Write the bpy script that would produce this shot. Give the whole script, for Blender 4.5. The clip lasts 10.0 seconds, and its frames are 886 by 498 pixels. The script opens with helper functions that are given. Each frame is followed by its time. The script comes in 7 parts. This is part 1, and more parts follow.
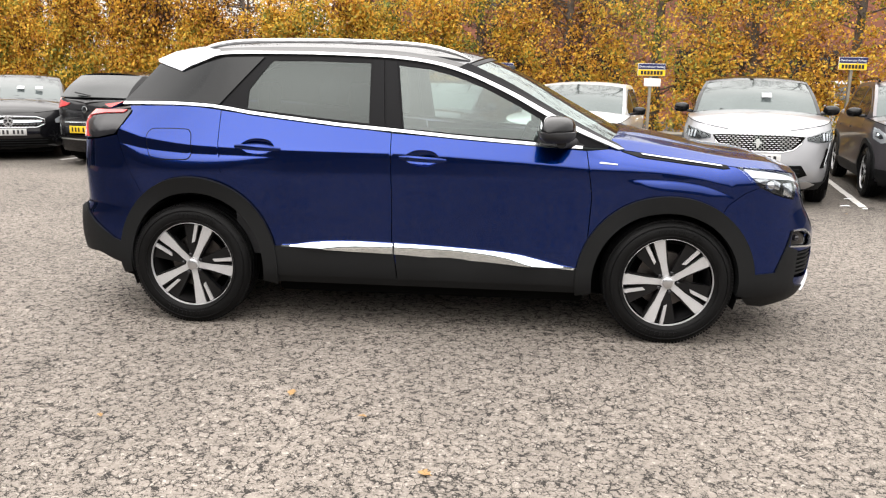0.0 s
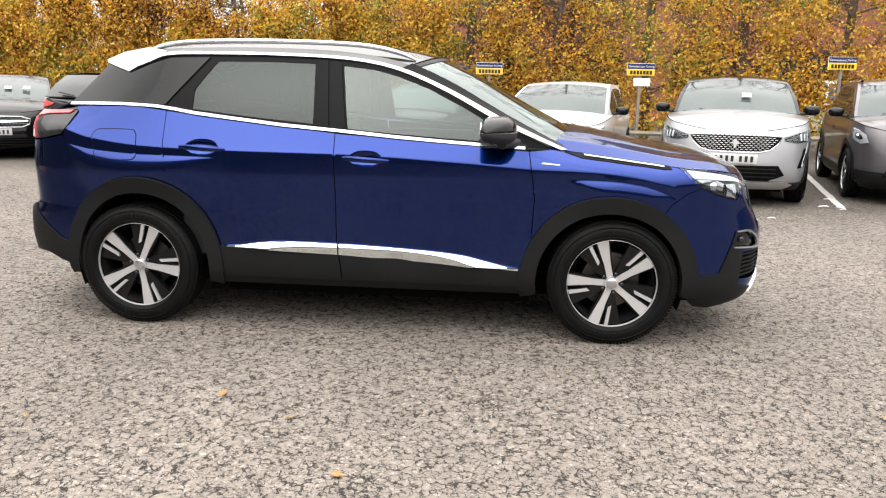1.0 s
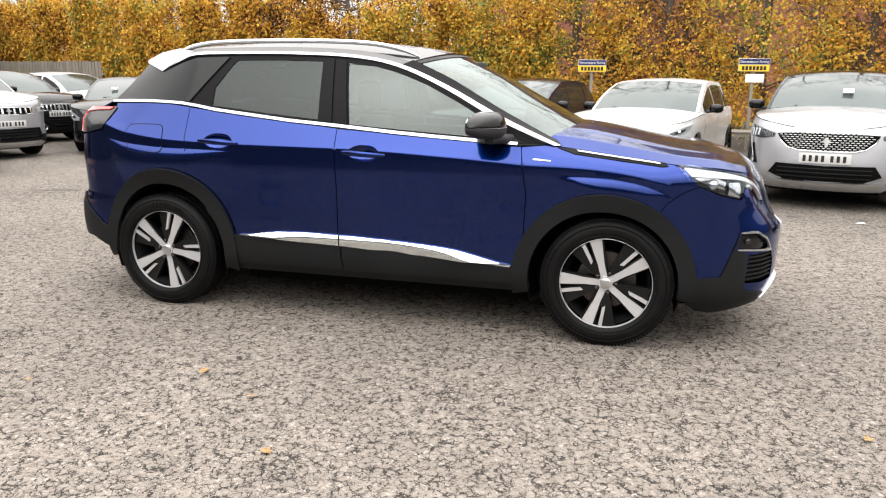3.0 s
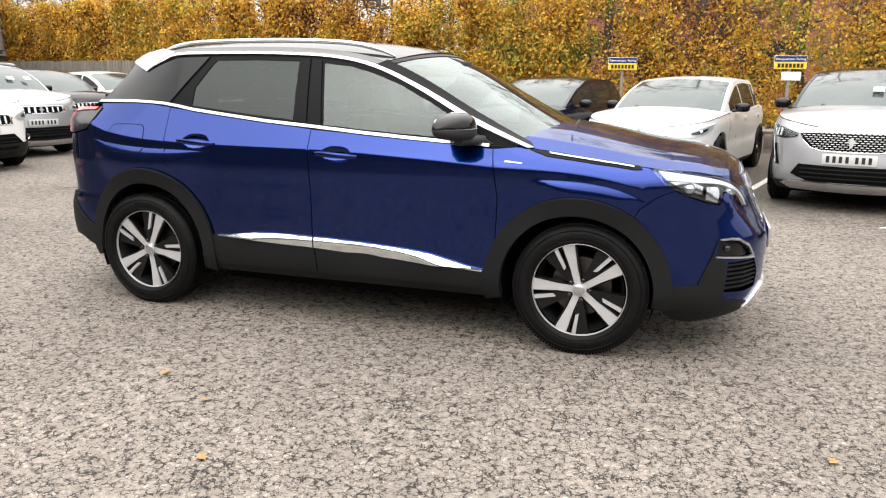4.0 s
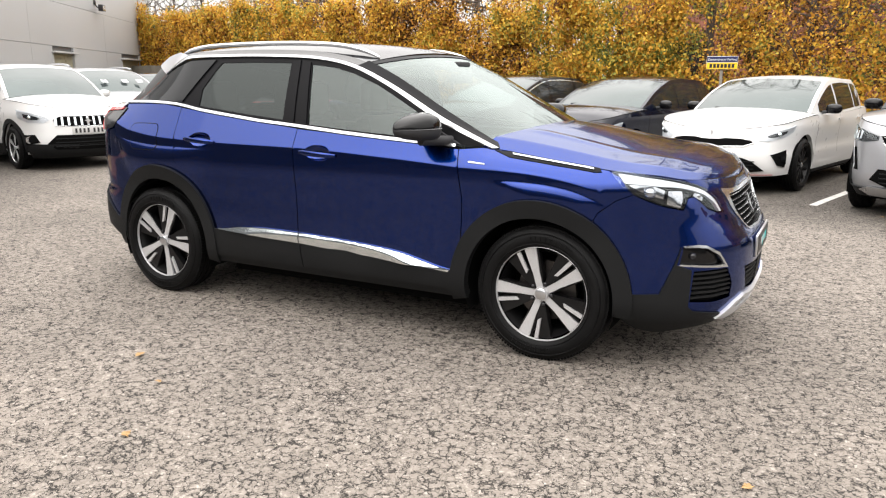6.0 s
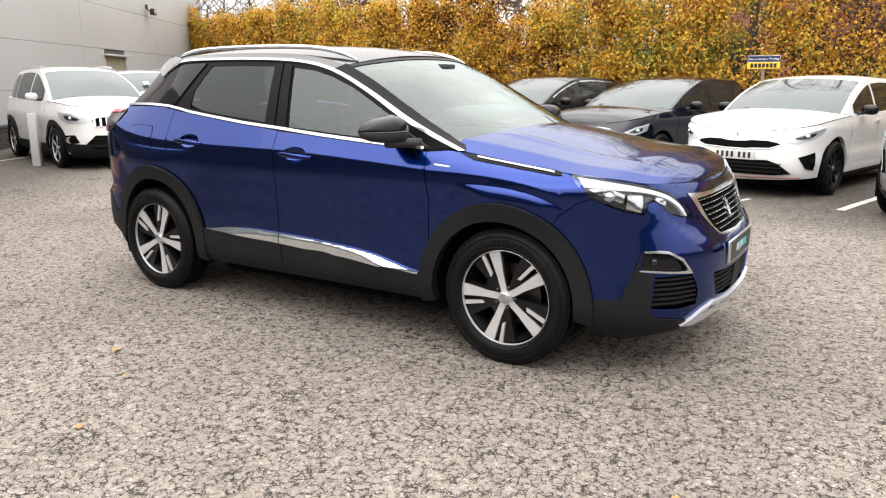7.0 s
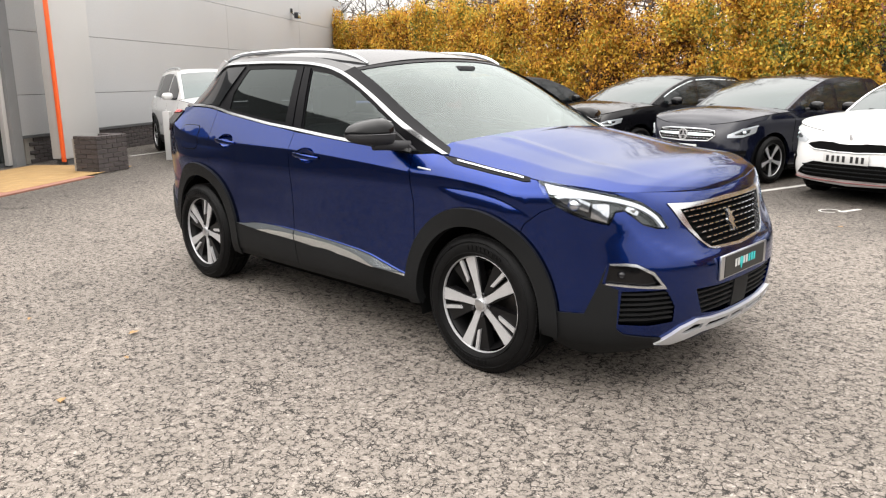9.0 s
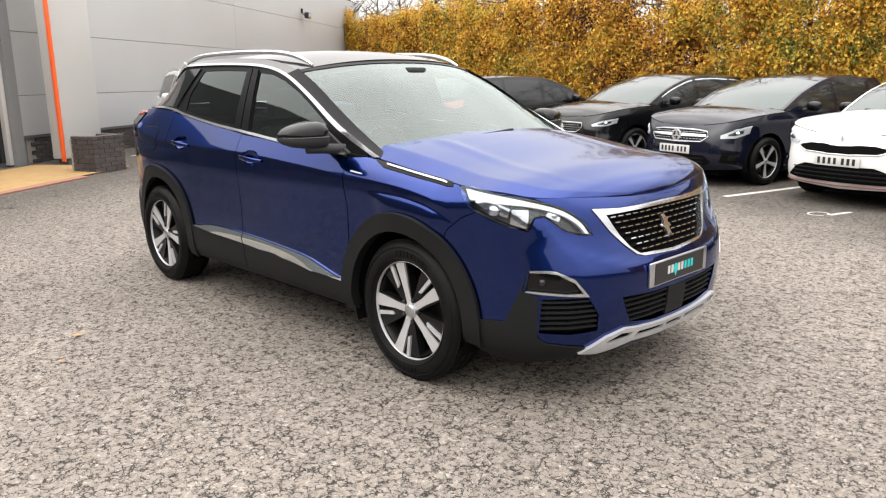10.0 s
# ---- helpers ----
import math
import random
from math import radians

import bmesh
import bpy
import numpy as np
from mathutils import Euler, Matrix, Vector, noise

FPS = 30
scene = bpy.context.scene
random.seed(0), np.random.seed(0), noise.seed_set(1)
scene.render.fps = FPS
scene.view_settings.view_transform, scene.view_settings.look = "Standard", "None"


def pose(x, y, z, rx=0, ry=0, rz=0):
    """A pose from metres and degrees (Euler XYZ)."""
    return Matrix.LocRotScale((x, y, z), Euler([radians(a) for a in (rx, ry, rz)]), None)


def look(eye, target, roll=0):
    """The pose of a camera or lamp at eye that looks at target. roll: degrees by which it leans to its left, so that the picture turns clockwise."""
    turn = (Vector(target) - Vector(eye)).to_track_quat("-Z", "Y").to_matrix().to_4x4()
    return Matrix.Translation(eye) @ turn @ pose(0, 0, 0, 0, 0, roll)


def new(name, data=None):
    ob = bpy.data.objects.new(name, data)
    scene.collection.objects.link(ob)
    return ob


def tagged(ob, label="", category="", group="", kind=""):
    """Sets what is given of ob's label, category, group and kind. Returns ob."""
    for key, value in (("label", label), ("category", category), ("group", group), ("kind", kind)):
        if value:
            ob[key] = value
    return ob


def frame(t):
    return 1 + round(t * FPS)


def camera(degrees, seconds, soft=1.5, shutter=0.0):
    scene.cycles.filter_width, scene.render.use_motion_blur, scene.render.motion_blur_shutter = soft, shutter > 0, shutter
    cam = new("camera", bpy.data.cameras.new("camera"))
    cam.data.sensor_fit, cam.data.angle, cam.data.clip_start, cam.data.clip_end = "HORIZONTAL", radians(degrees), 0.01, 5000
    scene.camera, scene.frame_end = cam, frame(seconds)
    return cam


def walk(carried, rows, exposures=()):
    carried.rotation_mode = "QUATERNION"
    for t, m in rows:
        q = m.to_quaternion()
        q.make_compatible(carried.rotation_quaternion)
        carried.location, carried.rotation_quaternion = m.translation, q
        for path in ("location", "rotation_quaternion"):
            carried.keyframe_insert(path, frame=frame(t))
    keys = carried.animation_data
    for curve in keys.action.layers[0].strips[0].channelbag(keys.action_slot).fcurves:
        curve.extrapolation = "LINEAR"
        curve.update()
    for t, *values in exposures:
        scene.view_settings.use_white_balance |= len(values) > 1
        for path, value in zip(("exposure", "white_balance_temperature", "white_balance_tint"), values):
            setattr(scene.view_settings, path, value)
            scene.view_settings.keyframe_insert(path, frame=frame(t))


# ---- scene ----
cam = camera(61.6, 10.0, soft=1.2)
PATH = [
    (0, (0.468, -4.88, 1.379), (0.293, -2.935, 0.946), 1.0),
    (0.5, (0.608, -4.826, 1.393), (0.425, -2.882, 0.958), 1.0),
    (1, (0.793, -4.843, 1.389), (0.608, -2.9, 0.955), 1.0),
    (1.5, (0.98, -4.89, 1.397), (0.75, -2.951, 0.963), 1.0),
    (2, (1.157, -4.808, 1.387), (0.807, -2.889, 0.944), 0.9),
    (3.5, (1.703, -4.71, 1.38), (1.12, -2.848, 0.94), 0.4),
    (4, (1.866, -4.561, 1.393), (1.234, -2.717, 0.947), 0.4),
    (4.5, (2.034, -4.479, 1.386), (1.372, -2.644, 0.944), 0.3),
    (5, (2.263, -4.465, 1.407), (1.465, -2.685, 0.965), 0.2),
    (5.5, (2.425, -4.362, 1.388), (1.563, -2.613, 0.943), 0.2),
    (7, (2.992, -4.033, 1.402), (1.942, -2.389, 0.959), -0.1),
    (7.5, (3.105, -3.867, 1.396), (2.045, -2.232, 0.949), -0.0),
    (8, (3.226, -3.715, 1.404), (2.119, -2.11, 0.957), -0.1),
    (8.5, (3.447, -3.611, 1.419), (2.213, -2.101, 0.974), -0.3),
    (9, (3.639, -3.498, 1.422), (2.281, -2.1, 0.976), -0.4),
    (9.5, (3.751, -3.29, 1.428), (2.359, -1.926, 0.979), -0.5),
    (10, (3.907, -3.137, 1.434), (2.508, -1.78, 0.986), -0.5),
]
walk(cam, [(t, look(eye, target, roll)) for t, eye, target, roll in PATH])

# ---- light ----
world = bpy.data.worlds.new("world")
scene.world = world
world.use_nodes = True
wn, wl = world.node_tree.nodes, world.node_tree.links
sky = wn.new("ShaderNodeTexSky")
sky.sky_type, sky.sun_disc = "NISHITA", False
sky.sun_elevation, sky.sun_rotation = radians(38), radians(200)
sky.air_density, sky.dust_density, sky.ozone_density = 1.0, 5.0, 1.0
pale = wn.new("ShaderNodeHueSaturation")
pale.inputs["Saturation"].default_value, pale.inputs["Value"].default_value = 0.25, 0.30
cover = wn.new("ShaderNodeTexCoord")
sep = wn.new("ShaderNodeSeparateXYZ")
rise = wn.new("ShaderNodeMapRange")  # a thickly overcast sky is far brighter overhead than at the horizon
for key, value in (("From Min", 0.0), ("From Max", 1.0), ("To Min", 8.0), ("To Max", 40.0)):
    rise.inputs[key].default_value = value
steep = wn.new("ShaderNodeMath")
steep.operation = "MULTIPLY"
cloud = wn.new("ShaderNodeTexNoise")
cloud.inputs["Scale"].default_value, cloud.inputs["Detail"].default_value, cloud.inputs["Roughness"].default_value = 1.8, 4.0, 0.5
puff = wn.new("ShaderNodeMapRange")
for key, value in (("From Min", 0.3), ("From Max", 0.7), ("To Min", 0.84), ("To Max", 1.18)):
    puff.inputs[key].default_value = value
veil = wn.new("ShaderNodeMix")
veil.data_type, veil.blend_type = "RGBA", "MULTIPLY"
veil.inputs["Factor"].default_value, veil.inputs["A"].default_value = 1.0, (1.0, 0.965, 0.935, 1)
both = wn.new("ShaderNodeMix")
both.data_type, both.blend_type = "RGBA", "ADD"
both.inputs["Factor"].default_value = 1.0
grey = wn.new("ShaderNodeMath")
grey.operation = "MULTIPLY"
wl.new(sky.outputs["Color"], pale.inputs["Color"])
wl.new(cover.outputs["Generated"], sep.inputs[0]), wl.new(sep.outputs["Z"], steep.inputs[0]), wl.new(sep.outputs["Z"], steep.inputs[1]), wl.new(steep.outputs[0], rise.inputs["Value"])
wl.new(cover.outputs["Generated"], cloud.inputs["Vector"]), wl.new(cloud.outputs["Fac"], puff.inputs["Value"])
wl.new(rise.outputs[0], grey.inputs[0]), wl.new(puff.outputs[0], grey.inputs[1])
wl.new(grey.outputs[0], veil.inputs["B"])
wl.new(veil.outputs["Result"], both.inputs["A"]), wl.new(pale.outputs["Color"], both.inputs["B"])
wl.new(both.outputs["Result"], wn["Background"].inputs["Color"])
wn["Background"].inputs["Strength"].default_value = 0.15
sun = new("sun", bpy.data.lights.new("sun", "SUN"))
sun.data.energy, sun.data.angle, sun.data.color = 0.5, radians(60), (1.0, 0.96, 0.9)
sun.matrix_world = look((0, 0, 20), (1.5, 4.0, 16.5))
scene.view_settings.exposure = 0.08

# ---- materials ----


def material(name):
    m = bpy.data.materials.new(name)
    m.use_nodes = True
    nt = m.node_tree
    return m, nt, nt.nodes["Principled BSDF"]


def node(nt, kind, **values):
    n = nt.nodes.new(kind)
    for key, value in values.items():
        n.inputs[key.replace("_", " ")].default_value = value
    return n


def surface(name, color, rough=0.5, metal=0.0, coat=0.0, vary=0.15, scale=6.0, bump=0.0, grain=120.0, dirt=0.0, specular=0.5, each=0.0):
    """A plain procedural surface: two scales of colour change, uneven gloss, fine relief and, if asked, dust."""
    m, nt, p = material(name)
    link = nt.links.new
    pos = nt.nodes.new("ShaderNodeTexCoord").outputs["Object"]
    big = node(nt, "ShaderNodeTexNoise", Scale=scale, Detail=4.0)
    fine = node(nt, "ShaderNodeTexNoise", Scale=grain, Detail=3.0)
    link(pos, big.inputs["Vector"]), link(pos, fine.inputs["Vector"])
    add = nt.nodes.new("ShaderNodeMath")
    add.operation = "ADD"
    link(big.outputs["Fac"], add.inputs[0]), link(fine.outputs["Fac"], add.inputs[1])
    last = add.outputs[0]
    if each:
        info = nt.nodes.new("ShaderNodeObjectInfo")
        k = nt.nodes.new("ShaderNodeMath")
        k.operation, k.inputs[1].default_value = "MULTIPLY_ADD", each
        link(info.outputs["Random"], k.inputs[0]), link(last, k.inputs[2])
        last = k.outputs[0]
    rng = node(nt, "ShaderNodeMapRange", From_Min=0.6, From_Max=1.4 + each, To_Min=0.0, To_Max=1.0)
    link(last, rng.inputs["Value"])
    mix = nt.nodes.new("ShaderNodeMix")
    mix.data_type = "RGBA"
    mix.inputs["A"].default_value = (*[c * (1 - vary) for c in color], 1)
    mix.inputs["B"].default_value = (*[min(1, c * (1 + vary)) for c in color], 1)
    link(rng.outputs["Result"], mix.inputs["Factor"])
    out = mix.outputs["Result"]
    if dirt:
        dust = node(nt, "ShaderNodeTexNoise", Scale=scale * 0.6, Detail=8.0, Roughness=0.7)
        link(pos, dust.inputs["Vector"])
        dr = node(nt, "ShaderNodeMapRange", From_Min=0.45, From_Max=0.75, To_Min=0.0, To_Max=dirt)
        link(dust.outputs["Fac"], dr.inputs["Value"])
        dm = nt.nodes.new("ShaderNodeMix")
        dm.data_type = "RGBA"
        dm.inputs["B"].default_value = (0.22, 0.2, 0.17, 1)
        link(out, dm.inputs["A"]), link(dr.outputs["Result"], dm.inputs["Factor"])
        out = dm.outputs["Result"]
    link(out, p.inputs["Base Color"])
    rr = node(nt, "ShaderNodeMapRange", To_Min=max(0.0, rough - 0.08), To_Max=min(1.0, rough + 0.08))
    link(big.outputs["Fac"], rr.inputs["Value"]), link(rr.outputs["Result"], p.inputs["Roughness"])
    p.inputs["Metallic"].default_value = metal
    p.inputs["Coat Weight"].default_value = coat
    p.inputs["Coat Roughness"].default_value = 0.03
    p.inputs["Specular IOR Level"].default_value = specular
    if bump:
        b = node(nt, "ShaderNodeBump", Strength=bump, Distance=0.01)
        link(fine.outputs["Fac"], b.inputs["Height"]), link(b.outputs["Normal"], p.inputs["Normal"])
    return m


def paint(name, color, metal=0.6, rough=0.32, flake=0.25, coat=0.8):
    """Car paint: metallic base with fine flakes under a clear coat."""
    m, nt, p = material(name)
    link = nt.links.new
    pos = nt.nodes.new("ShaderNodeTexCoord").outputs["Object"]
    fl = node(nt, "ShaderNodeTexVoronoi", Scale=1400.0)
    big = node(nt, "ShaderNodeTexNoise", Scale=2.5, Detail=3.0)
    link(pos, fl.inputs["Vector"]), link(pos, big.inputs["Vector"])
    mix = nt.nodes.new("ShaderNodeMix")
    mix.data_type = "RGBA"
    mix.inputs["A"].default_value = (*[c * (1 - flake) for c in color], 1)
    mix.inputs["B"].default_value = (*[min(1, c * (1 + flake)) for c in color], 1)
    link(fl.outputs["Color"], mix.inputs["Factor"])
    link(mix.outputs["Result"], p.inputs["Base Color"])
    rr = node(nt, "ShaderNodeMapRange", To_Min=0.01, To_Max=0.05)
    link(big.outputs["Fac"], rr.inputs["Value"]), link(rr.outputs["Result"], p.inputs["Coat Roughness"])
    p.inputs["Metallic"].default_value, p.inputs["Roughness"].default_value = metal, rough
    p.inputs["Coat Weight"].default_value = coat
    p.inputs["Coat IOR"].default_value = 1.5
    return m


def glass(name, tint, film=0.06):
    """A thin pane: tinted see-through with a mirror film that grows towards grazing angles; film: its share seen straight on."""
    m, nt, p = material(name)
    nt.nodes.remove(p)
    facing = node(nt, "ShaderNodeLayerWeight", Blend=0.5)
    steep, share = nt.nodes.new("ShaderNodeMath"), nt.nodes.new("ShaderNodeMath")
    steep.operation, steep.inputs[1].default_value = "POWER", 4.0
    share.operation, share.inputs[1].default_value, share.inputs[2].default_value = "MULTIPLY_ADD", 1.0 - film, film
    clear = node(nt, "ShaderNodeBsdfTransparent", Color=(*tint, 1))
    shine = node(nt, "ShaderNodeBsdfGlossy", Roughness=0.015, Color=(0.88, 0.97, 0.95, 1))
    mix = nt.nodes.new("ShaderNodeMixShader")
    nt.links.new(facing.outputs["Facing"], steep.inputs[0]), nt.links.new(steep.outputs[0], share.inputs[0])
    nt.links.new(share.outputs[0], mix.inputs[0])
    nt.links.new(clear.outputs[0], mix.inputs[1])
    nt.links.new(shine.outputs[0], mix.inputs[2])
    nt.links.new(mix.outputs[0], nt.nodes["Material Output"].inputs["Surface"])
    return m


def asphalt():
    """Old dense asphalt: a pale worn skin, broken by winding gaps between the stones, with looser, pitted patches."""
    m, nt, p = material("worn_asphalt")
    link = nt.links.new
    pos = nt.nodes.new("ShaderNodeTexCoord").outputs["Object"]

    def calc(op, x, y, z=None):
        n = nt.nodes.new("ShaderNodeMath")
        n.operation = op
        for i, q in enumerate((x, y, z)):
            if q is None:
                continue
            if isinstance(q, (int, float)):
                n.inputs[i].default_value = q
            else:
                link(q, n.inputs[i])
        return n.outputs[0]

    def ramp(q, a, b, c, d):
        n = node(nt, "ShaderNodeMapRange", From_Min=a, From_Max=b, To_Min=c, To_Max=d)
        link(q, n.inputs["Value"])
        return n.outputs["Result"]

    def cloud_of(scale, detail, rough=0.6, at=pos):
        n = node(nt, "ShaderNodeTexNoise", Scale=scale, Detail=detail, Roughness=rough)
        link(at, n.inputs["Vector"])
        return n

    warp = cloud_of(26.0, 4.0, 0.7)
    shift = nt.nodes.new("ShaderNodeVectorMath")
    shift.operation, shift.inputs["Scale"].default_value = "SCALE", 0.060
    link(warp.outputs["Color"], shift.inputs[0])
    moved = nt.nodes.new("ShaderNodeVectorMath")
    moved.operation = "ADD"
    link(pos, moved.inputs[0]), link(shift.outputs[0], moved.inputs[1])
    gaps = []
    loose = cloud_of(1.5, 5.0, 0.65).outputs["Fac"]
    patch = ramp(loose, 0.60, 0.75, 0.0, 0.85)
    for scale, low, high, most in ((24.0, 0.33, 0.64, 0.090), (48.0, 0.40, 0.68, 0.115)):
        cell = node(nt, "ShaderNodeTexVoronoi", Scale=scale)
        cell.feature = "DISTANCE_TO_EDGE"
        link(moved.outputs[0], cell.inputs["Vector"])
        where = cloud_of(scale * 0.55, 5.0, 0.7).outputs["Fac"]
        wide = calc("MULTIPLY_ADD", patch, 0.09, ramp(where, low, high, -0.03, most))
        gaps.append(ramp(calc("SUBTRACT", cell.outputs["Distance"], wide), -0.007, 0.007, 0.0, 1.0))
    solid = calc("MINIMUM", gaps[0], gaps[1])
    chips = node(nt, "ShaderNodeTexVoronoi", Scale=110.0)
    link(moved.outputs[0], chips.inputs["Vector"])
    sep = nt.nodes.new("ShaderNodeSeparateColor")
    link(chips.outputs["Color"], sep.inputs[0])
    stone = nt.nodes.new("ShaderNodeValToRGB")
    e = stone.color_ramp.elements
    e[0].color, e[1].color = (0.135, 0.118, 0.101, 1), (0.350, 0.316, 0.280, 1)
    for at, c in ((0.22, (0.184, 0.160, 0.138, 1)), (0.88, (0.226, 0.198, 0.172, 1))):
        stone.color_ramp.elements.new(at).color = c
    link(sep.outputs[0], stone.inputs[0])
    dark = nt.nodes.new("ShaderNodeMix")
    dark.data_type = "RGBA"
    dark.inputs["A"].default_value = (0.020, 0.0175, 0.015, 1)
    link(solid, dark.inputs["Factor"]), link(stone.outputs[0], dark.inputs["B"])
    # the ground is darker towards the hedge bays and towards the showroom wall
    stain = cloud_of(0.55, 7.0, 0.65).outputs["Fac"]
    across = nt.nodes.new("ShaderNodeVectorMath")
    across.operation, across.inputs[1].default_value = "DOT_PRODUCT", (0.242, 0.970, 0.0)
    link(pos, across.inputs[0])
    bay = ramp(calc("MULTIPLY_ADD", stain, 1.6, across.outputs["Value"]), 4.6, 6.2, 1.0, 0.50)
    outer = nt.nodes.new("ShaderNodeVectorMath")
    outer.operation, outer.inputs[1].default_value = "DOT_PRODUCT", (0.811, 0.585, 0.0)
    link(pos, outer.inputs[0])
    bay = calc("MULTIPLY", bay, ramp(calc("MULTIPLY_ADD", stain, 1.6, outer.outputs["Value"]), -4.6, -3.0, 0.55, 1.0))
    worn = ramp(stain, 0.35, 0.7, 1.13, 0.80)
    fine = ramp(cloud_of(7.0, 6.0, 0.7).outputs["Fac"], 0.3, 0.7, 0.90, 1.10)
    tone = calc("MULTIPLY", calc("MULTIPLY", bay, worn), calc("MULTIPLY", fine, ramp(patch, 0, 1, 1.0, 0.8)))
    toned = nt.nodes.new("ShaderNodeMix")
    toned.data_type, toned.blend_type = "RGBA", "MULTIPLY"
    toned.inputs["Factor"].default_value = 1.0
    link(dark.outputs["Result"], toned.inputs["A"]), link(tone, toned.inputs["B"])
    link(toned.outputs["Result"], p.inputs["Base Color"])
    p.inputs["Roughness"].default_value = 0.85
    p.inputs["Specular IOR Level"].default_value = 0.3
    b = node(nt, "ShaderNodeBump", Strength=0.7, Distance=0.010)
    link(calc("MULTIPLY_ADD", sep.outputs[1], 0.18, solid), b.inputs["Height"]), link(b.outputs["Normal"], p.inputs["Normal"])
    return m


def foliage(name, stops, rough=0.6):
    """Autumn leaves: each leaf its own colour, drifting over the hedge."""
    m, nt, p = material(name)
    link = nt.links.new
    geo = nt.nodes.new("ShaderNodeNewGeometry")
    drift = node(nt, "ShaderNodeTexNoise", Scale=0.8, Detail=4.0, Roughness=0.6)
    link(geo.outputs["Position"], drift.inputs["Vector"])
    dr = node(nt, "ShaderNodeMapRange", From_Min=0.3, From_Max=0.7, To_Min=-0.34, To_Max=0.34)
    link(drift.outputs["Fac"], dr.inputs["Value"])
    isle = nt.nodes.new("ShaderNodeMath")
    isle.operation, isle.inputs[1].default_value = "MULTIPLY_ADD", 0.72
    info = nt.nodes.new("ShaderNodeObjectInfo")
    tree = nt.nodes.new("ShaderNodeMath")  # no two trees are quite the same colour
    tree.operation, tree.inputs[1].default_value = "MULTIPLY_ADD", 0.30
    link(info.outputs["Random"], tree.inputs[0]), link(dr.outputs["Result"], tree.inputs[2])
    link(geo.outputs["Random Per Island"], isle.inputs[0]), link(tree.outputs[0], isle.inputs[2])
    col = nt.nodes.new("ShaderNodeValToRGB")
    col.color_ramp.elements.remove(col.color_ramp.elements[1])
    col.color_ramp.elements[0].position, col.color_ramp.elements[0].color = stops[0][0], (*stops[0][1], 1)
    for at, c in stops[1:]:
        col.color_ramp.elements.new(at).color = (*c, 1)
    link(isle.outputs[0], col.inputs[0])
    link(col.outputs[0], p.inputs["Base Color"])
    p.inputs["Roughness"].default_value = rough
    p.inputs["Specular IOR Level"].default_value = 0.25
    thin = node(nt, "ShaderNodeBsdfTranslucent")
    mix = node(nt, "ShaderNodeMixShader", Fac=0.3)
    link(col.outputs[0], thin.inputs["Color"])
    link(p.outputs[0], mix.inputs[1]), link(thin.outputs[0], mix.inputs[2])
    link(mix.outputs[0], nt.nodes["Material Output"].inputs["Surface"])
    return m


ASPHALT = asphalt()
BLUE = paint("blue_pearl_paint", (0.0002, 0.0158, 0.127), metal=1.0, rough=0.20, coat=0.68, flake=0.12)
BLUE.node_tree.nodes["Principled BSDF"].inputs["Specular Tint"].default_value = (0.50, 0.56, 0.78, 1)
BLACK_GLOSS = surface("gloss_black", (0.004, 0.004, 0.0045), 0.09, vary=0.2, specular=0.3)
BLACK_PAINT = paint("black_paint", (0.004, 0.004, 0.005), metal=0.0, rough=0.10, coat=0.0)
ROOF = surface("gloss_black_roof", (0.006, 0.006, 0.007), 0.07, vary=0.2, specular=0.8)
PILLAR = surface("satin_black", (0.006, 0.006, 0.007), 0.34, vary=0.2, specular=0.07)
TRIM = surface("polished_trim", (0.55, 0.56, 0.57), 0.16, metal=0.92, vary=0.05)
NAVY_PAINT = paint("navy_paint", (0.004, 0.005, 0.012), metal=0.0, rough=0.10, coat=0.0)
WHITE_PAINT = surface("white_paint", (0.60, 0.60, 0.595), 0.3, coat=0.7, vary=0.02)
SILVER_PAINT = paint("silver_paint", (0.31, 0.315, 0.33), metal=0.55, rough=0.30, flake=0.15)
GREY_PAINT = paint("grey_paint", (0.075, 0.068, 0.075), metal=0.5, rough=0.35)
CLADDING = surface("grained_black_plastic", (0.0076, 0.0080, 0.0085), 0.55, vary=0.25, scale=3, bump=0.15, grain=900, dirt=0.006, specular=0.15)
DARK = surface("dark_underside", (0.004, 0.004, 0.004), 0.9, vary=0.2, specular=0.03)
CHROME = surface("bright_chrome", (0.80, 0.86, 0.88), 0.12, metal=1.0, vary=0.04)
SATIN = surface("satin_aluminium", (0.62, 0.63, 0.65), 0.30, metal=1.0, vary=0.05)
ALLOY = surface("machined_alloy", (0.50, 0.50, 0.51), 0.35, metal=0.45, vary=0.08, dirt=0.12)
ALLOY_DARK = surface("dark_alloy", (0.004, 0.004, 0.0045), 0.35, metal=0.0, vary=0.2, dirt=0.02, specular=0.25)
RUBBER = surface("tyre_rubber", (0.0040, 0.0040, 0.0042), 0.5, vary=0.4, scale=12, bump=0.2, grain=500, dirt=0.003, specular=0.12)
BRAKE = surface("brake_disc_steel", (0.10, 0.09, 0.085), 0.4, metal=0.9, vary=0.2)
GLASS_CLEAR = glass("windscreen_glass", (0.44, 0.50, 0.485), 0.058)
GLASS_SIDE = glass("door_glass", (0.55, 0.63, 0.61), 0.075)
GLASS_DARK = glass("privacy_glass", (0.07, 0.08, 0.084), 0.04)
GLASS_CAR = surface("dark_car_glass", (0.012, 0.015, 0.016), 0.06, vary=0.2, specular=0.55)
GLASS_SCREEN = surface("parked_windscreen", (0.030, 0.037, 0.037), 0.05, vary=0.15, specular=0.62)
